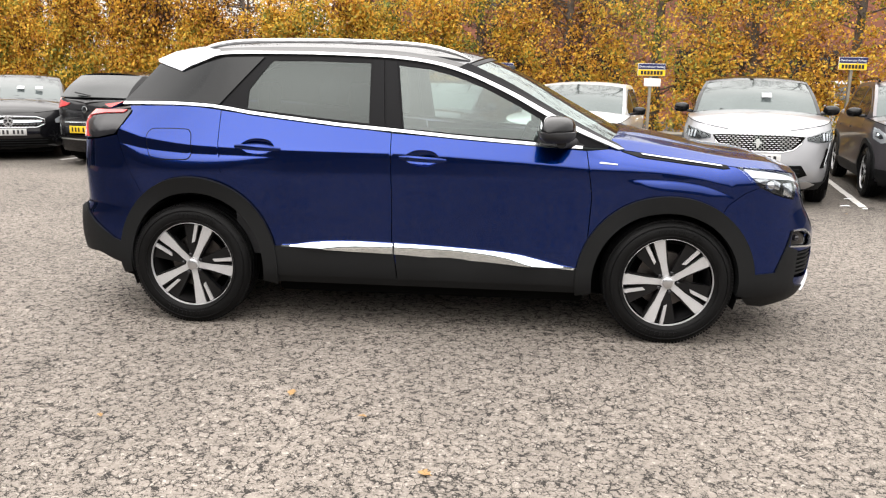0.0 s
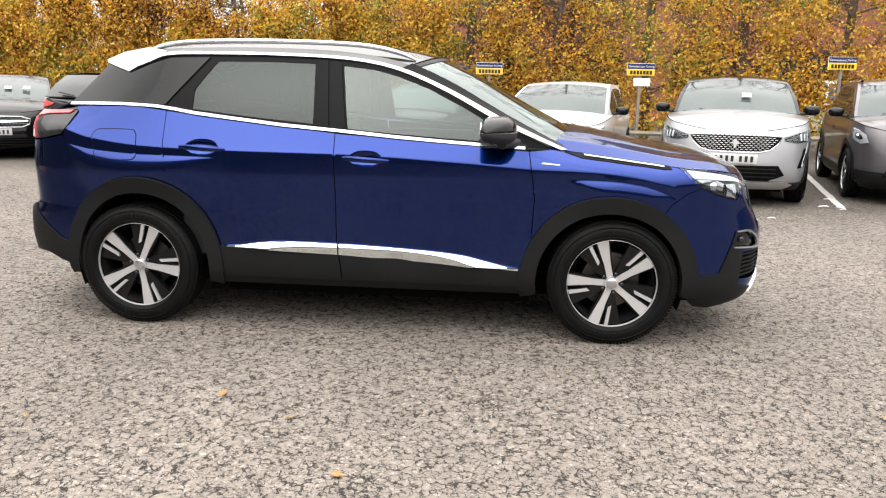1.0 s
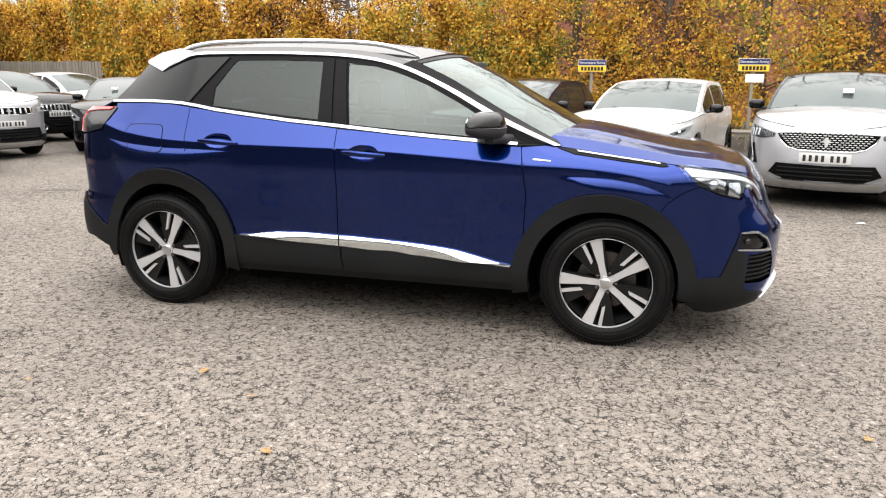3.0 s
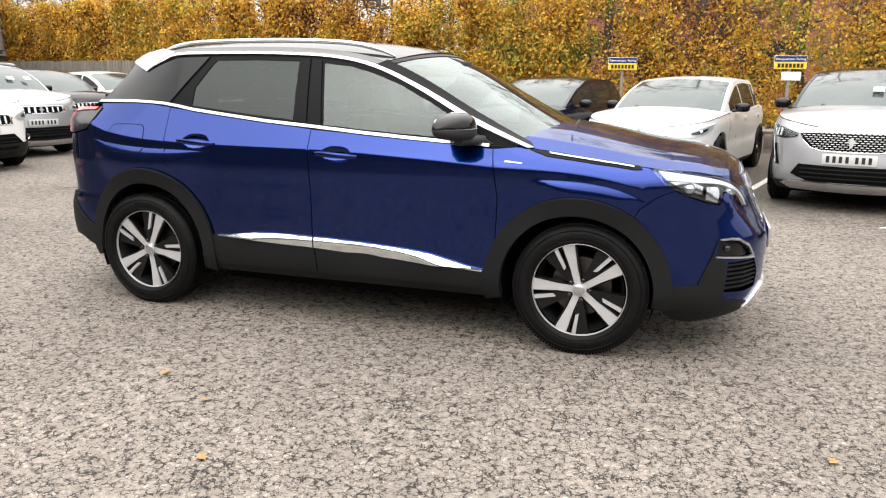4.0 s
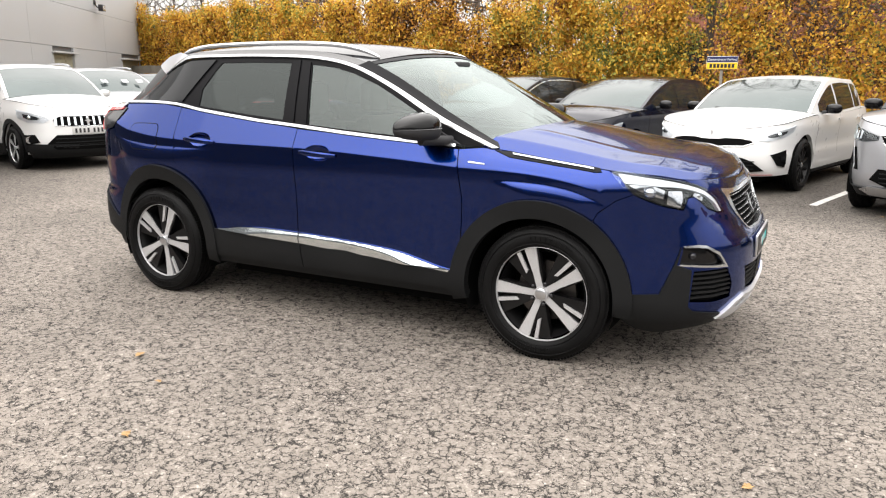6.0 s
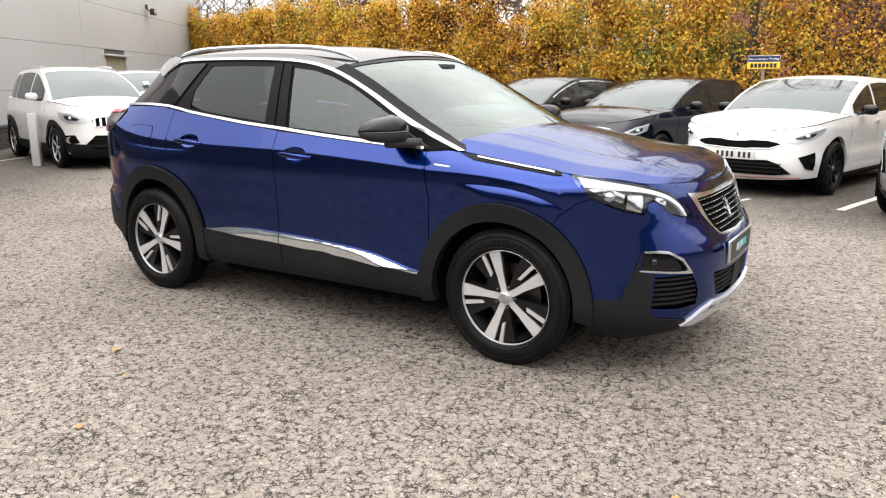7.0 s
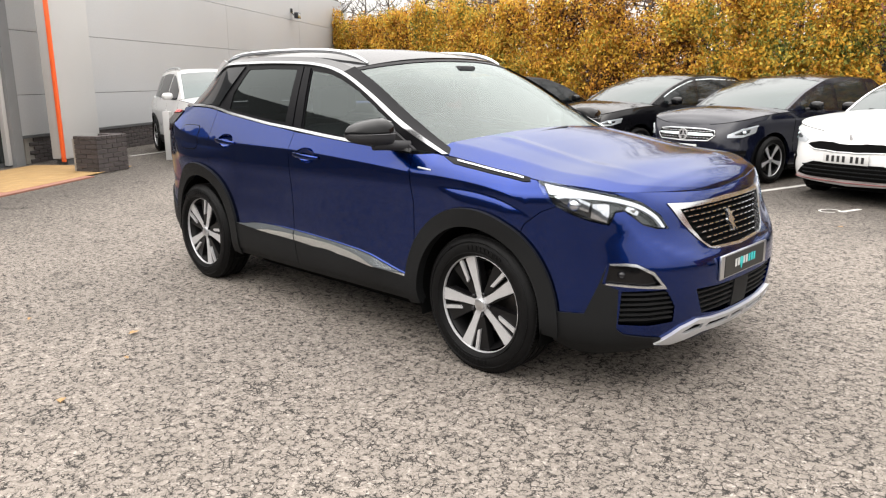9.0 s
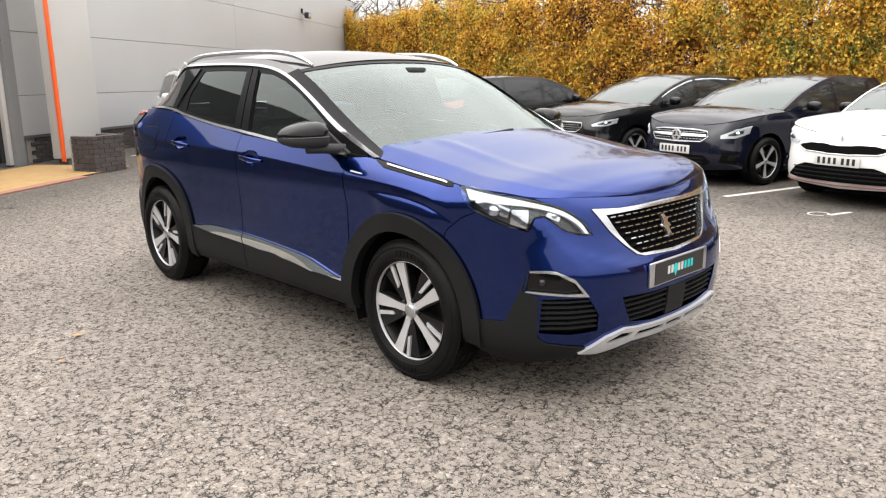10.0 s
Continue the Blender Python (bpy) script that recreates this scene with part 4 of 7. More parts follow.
    inner = [(0.447, 0.848), (0.385, 0.76), (0.33, 0.70), (0.275, 0.668), (0.0, 0.655), (-0.275, 0.668), (-0.33, 0.70), (-0.385, 0.76), (-0.447, 0.848), (-0.2, 0.849), (0, 0.849), (0.2, 0.849)]
    panel("grille_surround", gr, ring, TRIM, car, off=0.005, holes=[inner], res=0.03, thick=0.03, step=0.03)
    for row in range(7):
        z = 0.684 + row * 0.0255
        wide = float(np.interp(z, [0.66, 0.70, 0.76, 0.85], [0.24, 0.30, 0.36, 0.43]))
        panel("grille_bar", [(-wide, z - 0.007), (wide, z - 0.007), (wide, z + 0.006), (-wide, z + 0.006)], ring, DARK, car, off=-0.012, thick=0.015, res=0.12)
        n = int(wide / 0.056)
        for k in range(-n, n + 1):
            c = k * 0.056 + (0.028 if row % 2 else 0)
            if abs(c) + 0.013 < wide:
                panel("grille_dash", [(c - 0.018, z - 0.0022), (c + 0.018, z - 0.0022), (c + 0.018, z + 0.0022), (c - 0.018, z + 0.0022)], ring, TRIM, car, off=-0.004, thick=0.008, res=0.1)
    lion = spline([(-0.022, 0.702), (-0.004, 0.722), (0.016, 0.700), (0.016, 0.735), (0.034, 0.752), (0.016, 0.772), (0.024, 0.795), (0.004, 0.808), (-0.010, 0.790), (-0.034, 0.786), (-0.014, 0.770), (-0.034, 0.748), (-0.012, 0.742)], 2, True)
    panel("emblem", lion, ring, TRIM, car, off=0.004, res=0.03, step=0.01, label="plain chrome emblem shape")
    # plate with a printed dark face
    plate = box("number_plate", 2.250, 2.262, -0.26, 0.26, 0.512, 0.624, SATIN, car, 0.003, "dark show plate in a silver holder")
    box("plate_face", 2.2605, 2.2645, -0.222, 0.222, 0.518, 0.618, PLATE_INK, plate)
    for k in range(8):
        c = 0.105 - 0.030 * k
        if k == 2:
            bm = bmesh.new()
            prism(bm, arc(0, 0.573, 0.020, -30, 210, 14) + [(0, 0.532)], 0, 0.002)
            bmesh.ops.rotate(bm, verts=bm.verts, cent=(0, 0, 0), matrix=Matrix.Rotation(math.pi / 2, 3, "Z"))
            bmesh.ops.translate(bm, verts=bm.verts, vec=(2.2670, -c, 0))
            part("plate_mark", bm, TEAL, plate)
        else:
            box("plate_bar", 2.2648, 2.2664, -c - 0.010, -c + 0.010, 0.553, 0.590, TEAL if k > 4 else PLATE_WHITE, plate)
    # headlamps
    panel("headlamp", lamp, ring, LAMP_DARK, car, off=-0.035, mirror=True, thick=0.0)
    panel("lamp_reflector", [(1.13, 0.924), (1.08, 0.893), (1.02, 0.872), (0.965, 0.858), (0.955, 0.900), (1.0, 0.917), (1.08, 0.934)], ring, LAMP_BODY, car, off=-0.022, mirror=True, res=0.03)
    panel("lamp_blade", [(0.952, 0.836), (0.880, 0.818), (0.870, 0.86), (0.872, 0.896), (0.945, 0.897)], ring, LAMP_BODY, car, off=-0.006, mirror=True, res=0.03)
    panel("inner_reflector", [(0.79, 0.872), (0.75, 0.852), (0.72, 0.842), (0.71, 0.858), (0.735, 0.876), (0.77, 0.888)], ring, LAMP_BODY, car, off=-0.018, mirror=True, res=0.03)
    drl = spline([(0.560, 0.782), (0.605, 0.834), (0.71, 0.888), (0.868, 0.928), (1.013, 0.953), (1.19, 0.972)], 4)
    drl_low = spline([(0.580, 0.784), (0.628, 0.828), (0.725, 0.874), (0.87, 0.909), (1.013, 0.920), (1.15, 0.930)], 4)
    panel("light_guide", drl + drl_low[::-1], ring, LAMP_STRIP, car, off=-0.006, mirror=True, res=0.03, label="white curved running light")
    for sgn in (1, -1):
        for s0, z0, rad in ((1.01, 0.885, 0.030), (0.745, 0.862, 0.022)):
            p = ring(np.array([s0 * sgn]), np.array([z0]))[0]
            bm = bmesh.new()
            bmesh.ops.create_uvsphere(bm, u_segments=20, v_segments=12, radius=rad)
            bmesh.ops.translate(bm, verts=bm.verts, vec=p - np.array([0.03, -0.02 * sgn, 0]))
            part("lamp_projector", bm, LAMP_BODY, car, smooth=True)
    panel("lamp_lens", lamp, ring, LENS, car, off=0.002, mirror=True, thick=0.02, res=0.04)
    # cladding along the sills and over the wheels
    sill_top = [(-0.85, 0.477), (-0.75, 0.483), (-0.613, 0.500), (-0.475, 0.508), (-0.170, 0.507)]
    panel("door_cladding", sill_top + [(-0.150, 0.31), (-0.835, 0.31)], side, CLADDING, car, off=0.012, mirror=True)
    panel("door_cladding", [(-0.162, 0.505), (0.12, 0.498), (0.392, 0.482), (0.523, 0.470), (0.652, 0.443), (0.78, 0.416), (0.862, 0.408), (0.870, 0.31), (-0.142, 0.31)], side, CLADDING, car, off=0.012, mirror=True)
    panel("sill", [(-0.86, 0.315), (0.90, 0.315), (0.93, 0.268), (-0.88, 0.268)], side, CLADDING, car, off=0.006, mirror=True)
    strip_top = Curve((-0.85, 0.480), (-0.75, 0.485), (-0.613, 0.505), (-0.497, 0.514), (-0.385, 0.516), (-0.157, 0.513), (0.12, 0.503), (0.392, 0.487), (0.523, 0.473), (0.652, 0.445), (0.78, 0.417), (0.86, 0.408))
    strip_low = Curve((-0.85, 0.477), (-0.695, 0.472), (-0.558, 0.469), (-0.425, 0.463), (-0.160, 0.455), (0.12, 0.439), (0.325, 0.431), (0.556, 0.415), (0.78, 0.405), (0.86, 0.398))
    strip_fold = Curve((-0.60, 0.465), (-0.558, 0.472), (-0.425, 0.486), (-0.240, 0.491), (-0.15, 0.491), (0.12, 0.487), (0.325, 0.472), (0.458, 0.452), (0.573, 0.419), (0.62, 0.409))

    def bead(x, z):
        """The side with a folded moulding on it: its upper face leans to the sky, the lower one to the ground."""
        p = side(x, z)
        f = np.clip(strip_fold(x), strip_low(x), strip_top(x))
        up = np.clip((strip_top(x) - z) / np.maximum(strip_top(x) - f, 0.006), 0, 1)
        dn = np.clip((z - strip_low(x)) / np.maximum(f - strip_low(x), 0.006), 0, 1)
        p[..., 1] -= np.where(z > f, 0.40 * (strip_top(x) - f) * up, 0.40 * (strip_top(x) - f) - 0.16 * (f - strip_low(x)) * (1 - dn))
        return p
    for x0, x1 in ((-0.80, -0.170), (-0.162, 0.83)):
        xs = np.linspace(x0, x1, int((x1 - x0) / 0.02))
        panel("chrome_strip", [(x, float(strip_top(x))) for x in xs] + [(x, float(strip_low(x))) for x in xs[::-1]], bead, CHROME, car, off=0.012, mirror=True, res=0.006, step=0.02)
    for c, r0, r1, a0, a1, tall in ((fa, 0.392, 0.480, 190, -8, 1.0), (ra, 0.392, 0.474, 188, -10, 1.07)):
        ellipse = [(x, c[1] + (z - c[1]) * tall) for x, z in arc(*c, r1, a0, a1, 40) + arc(*c, r0, a1, a0, 36)]
        panel("wheel_arch", ellipse, side, CLADDING, car, off=0.020, mirror=True, thick=0.05, res=0.05)
        for sgn in (1, -1):
            bm = bmesh.new()
            o = arc(*c, 0.40, 200, -20, 30)
            for (xa, za), (xb, zb) in zip(o, o[1:]):
                vs = [bm.verts.new(v) for v in ((xa, -0.88 * sgn, za), (xb, -0.88 * sgn, zb), (xb, -0.52 * sgn, zb), (xa, -0.52 * sgn, za))]
                bm.faces.new(vs)
            bmesh.ops.remove_doubles(bm, verts=bm.verts, dist=1e-4)
            part("wheel_liner", bm, DARK, car, smooth=True)
            box("wheel_housing", c[0] - 0.40, c[0] + 0.40, *sorted((-0.50 * sgn, -0.54 * sgn)), 0.2, 0.74, DARK, car)
    box("underbody", -1.95, 1.95, -0.52, 0.52, 0.160, 0.34, DARK, car, 0.04)
    box("floor_pan", -0.88, 0.90, -0.70, 0.70, 0.165, 0.32, DARK, car, 0.02)
    box("engine_bay", 0.95, 2.0, -0.5, 0.5, 0.3, 0.80, DARK, car)
    box("boot_floor", -2.0, -0.9, -0.5, 0.5, 0.3, 0.9, DARK, car)
    # wheels
    wheel(car, 1.3375, -0.898, 0.345, start=105)
    wheel(car, -1.3375, -0.902, 0.345, start=64)
    wheel(car, 1.3375, 0.898, 0.345, start=80, right=False)
    wheel(car, -1.3375, 0.902, 0.345, start=30, right=False)
    # cabin: glass, frames, pillars
    def up(pts, d):
        return [(x, z + d) for x, z in pts]
    chrome_hi = spline([(-1.425, 1.441), (-1.30, 1.500), (-1.183, 1.534), (-0.89, 1.540), (-0.505, 1.537), (-0.126, 1.519), (0.155, 1.468), (0.437, 1.355), (0.752, 1.195), (1.067, 1.056)], 5)
    chrome_lo = spline([(-1.425, 1.425), (-1.27, 1.478), (-1.15, 1.512), (-0.89, 1.520), (-0.505, 1.518), (-0.126, 1.499), (0.14, 1.447), (0.415, 1.333), (0.72, 1.170), (1.015, 1.052)], 5)
    chrome_lo = [(a[0] + (b[0] - a[0]) * 0.32, a[1] + (b[1] - a[1]) * 0.32) for a, b in zip(chrome_lo, chrome_hi)]
    panel("cabin_frame", chrome_lo[:-3] + [(1.0, 1.060), (0.86, 1.065)] + [(x, float(belt(x)) + 0.006) for x in (0.6, 0.3, 0.0, -0.3, -0.6, -0.9, -1.1, -1.3, -1.5, -1.70)] + [(-1.60, 1.33)], cabin, PILLAR, car, off=-0.008, mirror=True,
          holes=[spline([(-1.0, 1.335), (-0.90, 1.468), (-0.871, 1.495)], 3) + [(-0.60, 1.497), (-0.322, 1.490), (-0.314, 1.165), (-0.6, 1.190), (-1.005, 1.232)],
                 [(-0.164, 1.480), (0.006, 1.462), (0.14, 1.428), (0.314, 1.365), (0.50, 1.272), (0.62, 1.205), (0.60, 1.095), (0.3, 1.112), (-0.122, 1.142)]], res=0.05)
    panel("rear_door_glass", spline([(-1.0, 1.335), (-0.90, 1.468), (-0.871, 1.495)], 3) + [(-0.60, 1.497), (-0.322, 1.490), (-0.314, 1.165), (-0.6, 1.190), (-1.005, 1.232)], cabin, GLASS_DARK, car, off=-0.012, mirror=True, thick=0.0)
    panel("front_door_glass", [(-0.164, 1.480), (0.006, 1.462), (0.14, 1.428), (0.314, 1.365), (0.50, 1.272), (0.62, 1.205), (0.60, 1.095), (0.3, 1.112), (-0.122, 1.142)], cabin, GLASS_SIDE, car, off=-0.012, mirror=True, thick=0.0)
    panel("quarter_glass", [(-1.62, 1.470), (-1.42, 1.420), (-1.27, 1.474), (-1.15, 1.506), (-0.925, 1.511), (-1.165, 1.250), (-1.3, 1.257), (-1.5, 1.256), (-1.80, 1.250)], cabin, GLASS_REAR, car, off=0.001, mirror=True)
    panel("pillar_cover", [(-0.304, 1.503), (-0.250, 1.503), (-0.226, 1.150), (-0.306, 1.158)], cabin, PILLAR, car, off=0.0, mirror=True)
    panel("pillar_cover", [(-0.238, 1.503), (-0.176, 1.494), (-0.132, 1.142), (-0.212, 1.148)], cabin, PILLAR, car, off=0.0, mirror=True)
    panel("roof_trim", chrome_hi + chrome_lo[::-1], cabin, TRIM, car, off=0.008, mirror=True, res=0.05, label="chrome strip along the roof edge")
    bl = [-1.78, -1.6, -1.433, -1.3, -1.207, -1.1, -0.983, -0.793, -0.478, -0.197, 0.143, 0.4, 0.599, 0.84]
    panel("belt_trim", [(x, float(belt(x)) + 0.006) for x in bl] + [(x, float(belt(x)) - 0.009) for x in bl[::-1]], lambda x, z: (cabin(x, z) + side(x, np.minimum(z, 1.27))) / 2, TRIM, car, off=0.010, mirror=True, res=0.05)
    panel("spoiler_side", [(-1.635, 1.490), (-1.62, 1.474), (-1.425, 1.424), (-1.27, 1.505), (-1.18, 1.540), (-1.30, 1.560), (-1.50, 1.534)], cabin, SATIN, car, off=0.010, mirror=True, res=0.04, label="pale satin side of the roof spoiler")
    edge3 = lambda o: cabin(np.array([p[0] for p in o]), np.array([p[1] for p in o]))
    # roof, windscreen and rear window
    roof_edge = edge3(spline([(-1.56, 1.520), (-1.30, 1.550), (-1.0, 1.566), (-0.6, 1.570), (-0.2, 1.556), (0.06, 1.522), (0.20, 1.486)], 4))
    roof_edge[:, 1] += 0.03
    bridge("roof", roof_edge, ROOF, car, crown=lambda v: 0.045 + 0.02 * v, bow=lambda v: 0.12 * v**4 - 0.08 * (1 - v) ** 4, power=2.4, label="glossy black roof with a glass panel")
    lining = roof_edge.copy()
    lining[:, 1] += 0.05
    bridge("headlining", lining, LINING, car, crown=lambda v: 0.045 + 0.02 * v, bow=lambda v: 0.10 * v**4 - 0.08 * (1 - v) ** 4, power=2.4, sink=0.045, label="pale grey headlining")
    gap = edge3([p for p in chrome_hi if p[0] < 0.16])
    inner_e = np.stack([np.interp(np.linspace(0, 1, len(gap)), np.linspace(0, 1, len(roof_edge)), roof_edge[:, i]) for i in range(3)], -1)
    grid_sheet("roof_side", lambda u, v: np.stack([np.interp(v, np.linspace(0, 1, len(gap)), gap[:, i]) * (1 - u) + u * np.interp(v, np.linspace(0, 1, len(gap)), inner_e[:, i]) for i in range(3)], -1), 4, 40, ROOF, car)
    grid_sheet("roof_side", lambda u, v: np.stack([(np.interp(v, np.linspace(0, 1, len(gap)), gap[:, i]) * (1 - u) + u * np.interp(v, np.linspace(0, 1, len(gap)), inner_e[:, i])) * (-1 if i == 1 else 1) for i in range(3)], -1), 4, 40, ROOF, car)
    screen = np.array(spline([(0.212, -0.700, 1.484), (0.44, -0.726, 1.384), (0.72, -0.752, 1.230), (0.97, -0.768, 1.102), (1.075, -0.772, 1.054)], 5))
    bridge("windscreen", screen, GLASS_CLEAR, car, crown=lambda v: 0.058 * (1 - v) + 0.045 * v, bow=lambda v: 0.115 + 0.03 * v, power=2.3, sink=0.004, label="clear windscreen reflecting the sky")
    # black bands along the windscreen's head and foot; the lower imitates the dashboard's dark reflection
    run = np.linspace(0, 1, len(screen))
    for v0, v1 in ((0.0, 0.045), (0.875, 1.0)):
        band = np.array([[np.interp(v0 + (v1 - v0) * k / 5, run, screen[:, i]) for i in range(3)] for k in range(6)])
        bridge("screen_band", band, PILLAR, car, crown=lambda w, a=v0, d=v1 - v0: 0.058 - 0.013 * (a + d * w), bow=lambda w, a=v0, d=v1 - v0: 0.115 + 0.03 * (a + d * w), power=2.3, nv=6, sink=0.0)
    box("sensor_box", 0.36, 0.47, -0.07, 0.07, 1.455, 1.50, CABIN, car, 0.012)
    # the black band round the windscreen
    pil = edge3([p for p in chrome_hi if p[0] > 0.12])
    for sgn in (1, -1):
        grid_sheet("windscreen_pillar", lambda u, v, k=sgn: np.stack([(np.interp(v, np.linspace(0, 1, len(pil)), pil[:, i]) * (1 - u) + u * (np.interp(v, np.linspace(0, 1, len(screen)), screen[:, i]) + (0.012 if i == 2 else 0) + (0.012 if i == 1 else 0))) * (k if i == 1 else 1) for i in range(3)], -1), 5, 30, PILLAR, car)
    back = edge3(spline([(-1.56, 1.505), (-1.68, 1.40), (-1.80, 1.25)], 5))
    bridge("rear_window", back, GLASS_CAR, car, crown=0.02, bow=-0.12, power=2.0)
    bridge("tailgate", np.vstack([back[-1:] + (0, 0, 0.0), ring(np.array([5.0]), np.array([1.17]))]), BLUE, car, crown=0.0, bow=-0.10)
    bridge("spoiler", edge3([(-1.30, 1.556), (-1.46, 1.540), (-1.58, 1.515)]) + (0, 0.03, 0), BLACK_GLOSS, car, crown=0.05, bow=-0.08)
    # bonnet
    hs = np.linspace(1.90, 0.0, 44)
    he = ring(hs, hood_line(hs))
    def bonnet_fold(k, v):
        """A sharp fold along each flank, fading towards the nose, and a shallow ridge inside it."""
        rim = 0.115 + 0.02 * v
        fold = 0.034 * np.clip((1 - np.abs(k)) / rim, 0, 1) * np.clip(1.25 - 1.35 * v, 0, 1)
        ridge = 0.008 * np.exp(-((np.abs(k) - 0.58 - 0.08 * v) / 0.05) ** 2) * np.clip(1 - v * 1.5, 0, 1) * np.clip(v * 12, 0, 1)
        return fold + ridge
    bridge("bonnet", he, BLUE, car, crown=lambda v: 0.050 * (1 - v) ** 0.6 * (1 - v**6) + 0.012 * (1 - v**4), bow=lambda v: 0.14 * np.clip(1 - v * 2.2, 0, 1) ** 1.5, power=2.0, nu=130, nv=60, ridge=bonnet_fold)
    box("cowl", 0.98, 1.20, -0.66, 0.66, 1.02, 1.065, CABIN, car, 0.01)
    panel("wing_vent", [(1.05, 1.046), (1.13, 1.040), (1.60, 0.986), (1.615, 0.970), (1.58, 0.968), (1.14, 1.018)], side, PILLAR, car, off=0.003, mirror=True, res=0.04)
    panel("vent_chrome", [(1.15, 1.0335), (1.57, 0.983), (1.575, 0.977), (1.16, 1.027)], side, TRIM, car, off=0.008, mirror=True, res=0.04)
    panel("wing_badge", [(0.93, 0.987), (0.94, 0.991), (1.025, 0.983), (1.026, 0.978), (0.935, 0.983)], side, ALLOY, car, off=0.004, mirror=True, res=0.04)
    fuel = spline([(-1.556, 1.065), (-1.545, 1.097), (-1.51, 1.109), (-1.35, 1.110), (-1.315, 1.098), (-1.302, 1.065), (-1.296, 0.995), (-1.305, 0.964), (-1.338, 0.951), (-1.49, 0.951), (-1.53, 0.964), (-1.546, 0.995)], 3, True)
    panel("fuel_flap_gap", [(x + (x + 1.42) * 0.03, z + (z - 1.03) * 0.06) for x, z in fuel], side, PILLAR, car, off=0.0009, thick=0.0, step=0.012, res=0.022, lines=folds)
    panel("fuel_flap", fuel, side, BLUE, car, off=0.0022, thick=0.0, step=0.012, res=0.022, lines=folds)
    # door handles in their scoops
    for hx, hz in handles:
        def bowl(x, z, hx=hx, hz=hz):
            p = side(x, z)
            d = np.clip(1 - ((x - hx + 0.005) / 0.105) ** 2 - ((z - hz - 0.002) / 0.046) ** 2, 0, 1) ** 0.7
            p[..., 1] += 0.036 * d
            return p
        panel("handle_scoop", scoop(hx, hz), bowl, BLUE, car, off=0.0, thick=0.0, res=0.018, step=0.012, mirror=True)
        for sgn in (1, -1):
            pts = [side(np.array([x]), np.array([z]))[0] for x, z in ((hx - 0.13, hz + 0.004), (hx - 0.08, hz + 0.004), (hx, hz), (hx + 0.08, hz - 0.004), (hx + 0.125, hz - 0.006))]
            pts = [(p[0], (p[1] - o) * sgn, p[2]) for p, o in zip(pts, (0.004, 0.026, 0.034, 0.026, 0.004))]
            bm = bmesh.new()
            rings = []
            for p, w in zip(pts, (0.010, 0.015, 0.0155, 0.014, 0.008)):
                rings.append([bm.verts.new((p[0], p[1] + 0.007 * math.cos(a) * sgn, p[2] + w * math.sin(a))) for a in [2 * math.pi * k / 10 for k in range(10)]])
            for a, b in zip(rings, rings[1:]):
                for k in range(10):
                    bm.faces.new((a[k], a[(k + 1) % 10], b[(k + 1) % 10], b[k]))
            bm.faces.new(rings[0]), bm.faces.new(rings[-1][::-1])
            part("door_handle", bm, BLUE, car, smooth=True)
    # mirrors
    for sgn in (1, -1):
        def housing(a0, a1, grow=0.0, flat=1.0):
            """A slice of the mirror's shell between two angles: blunt inboard, swept to a low point outboard."""
            bm = bmesh.new()
            rings = []
            for v, up, dn, dep, back in ((0.0, 0.004, 0.004, 0.008, 0.052), (0.03, 0.024, 0.020, 0.034, 0.040), (0.12, 0.044, 0.036, 0.060, 0.026), (0.30, 0.063, 0.050, 0.080, 0.010), (0.55, 0.076, 0.058, 0.092, 0.002),
                                         (0.78, 0.080, 0.061, 0.096, 0.0), (0.93, 0.070, 0.060, 0.092, 0.0), (0.985, 0.056, 0.052, 0.080, 0.0), (1.0, 0.030, 0.030, 0.050, 0.0)):
                ring_v = []
                for k in range(21):
                    a = radians(a0 + (a1 - a0) * k / 20)
                    c, q = math.cos(a), math.sin(a)
                    c, q = math.copysign(abs(c) ** 0.62, c), math.copysign(abs(q) ** 0.80, q)
                    ring_v.append(bm.verts.new((0.70 - back + c * (dep + grow), (-1.118 + 0.222 * v) * sgn, 1.150 + q * ((up if q > 0 else dn) + grow) * flat)))
                rings.append(ring_v)
            for a, b in zip(rings, rings[1:]):
                for k in range(20):
                    bm.faces.new((a[k], a[k + 1], b[k + 1], b[k]))
            bm.faces.new(rings[-1]), bm.faces.new(rings[0])
            return bm
        cap = part("mirror", housing(-6, 186), BLACK_GLOSS, car, "gloss black door mirror", smooth=True)
        part("mirror_shell", housing(180, 360, 0.0015), CABIN, cap, smooth=True)
        part("mirror_indicator", housing(0, 360, 0.004, 0.10), LAMP_DARK, cap, smooth=True)
        tube("mirror_foot", [(0.72, -1.0 * sgn, 1.092), (0.75, -0.90 * sgn, 1.088), (0.80, -0.815 * sgn, 1.085)], 0.026, CABIN, cap, 10)
        bm = bmesh.new()
        prism(bm, [(0.60, 1.085), (0.62, 1.200), (0.86, 1.068)], -0.842 * sgn, -0.825 * sgn)
        part("mirror_base", bm, CABIN, cap)
        bm = bmesh.new()
        prism(bm, spline([(0.03, 1.115), (-0.05, 1.12), (-0.055, 1.185), (0.03, 1.20), (0.08, 1.18), (0.08, 1.12)], 3, True), 0, 0.004)
        bmesh.ops.rotate(bm, verts=bm.verts, cent=(0, 0, 0), matrix=Matrix.Rotation(math.pi / 2, 3, "Z"))
        bmesh.ops.translate(bm, verts=bm.verts, vec=(0.614, -0.99 * sgn, 0))
        part("mirror_glass", bm, CHROME, cap)
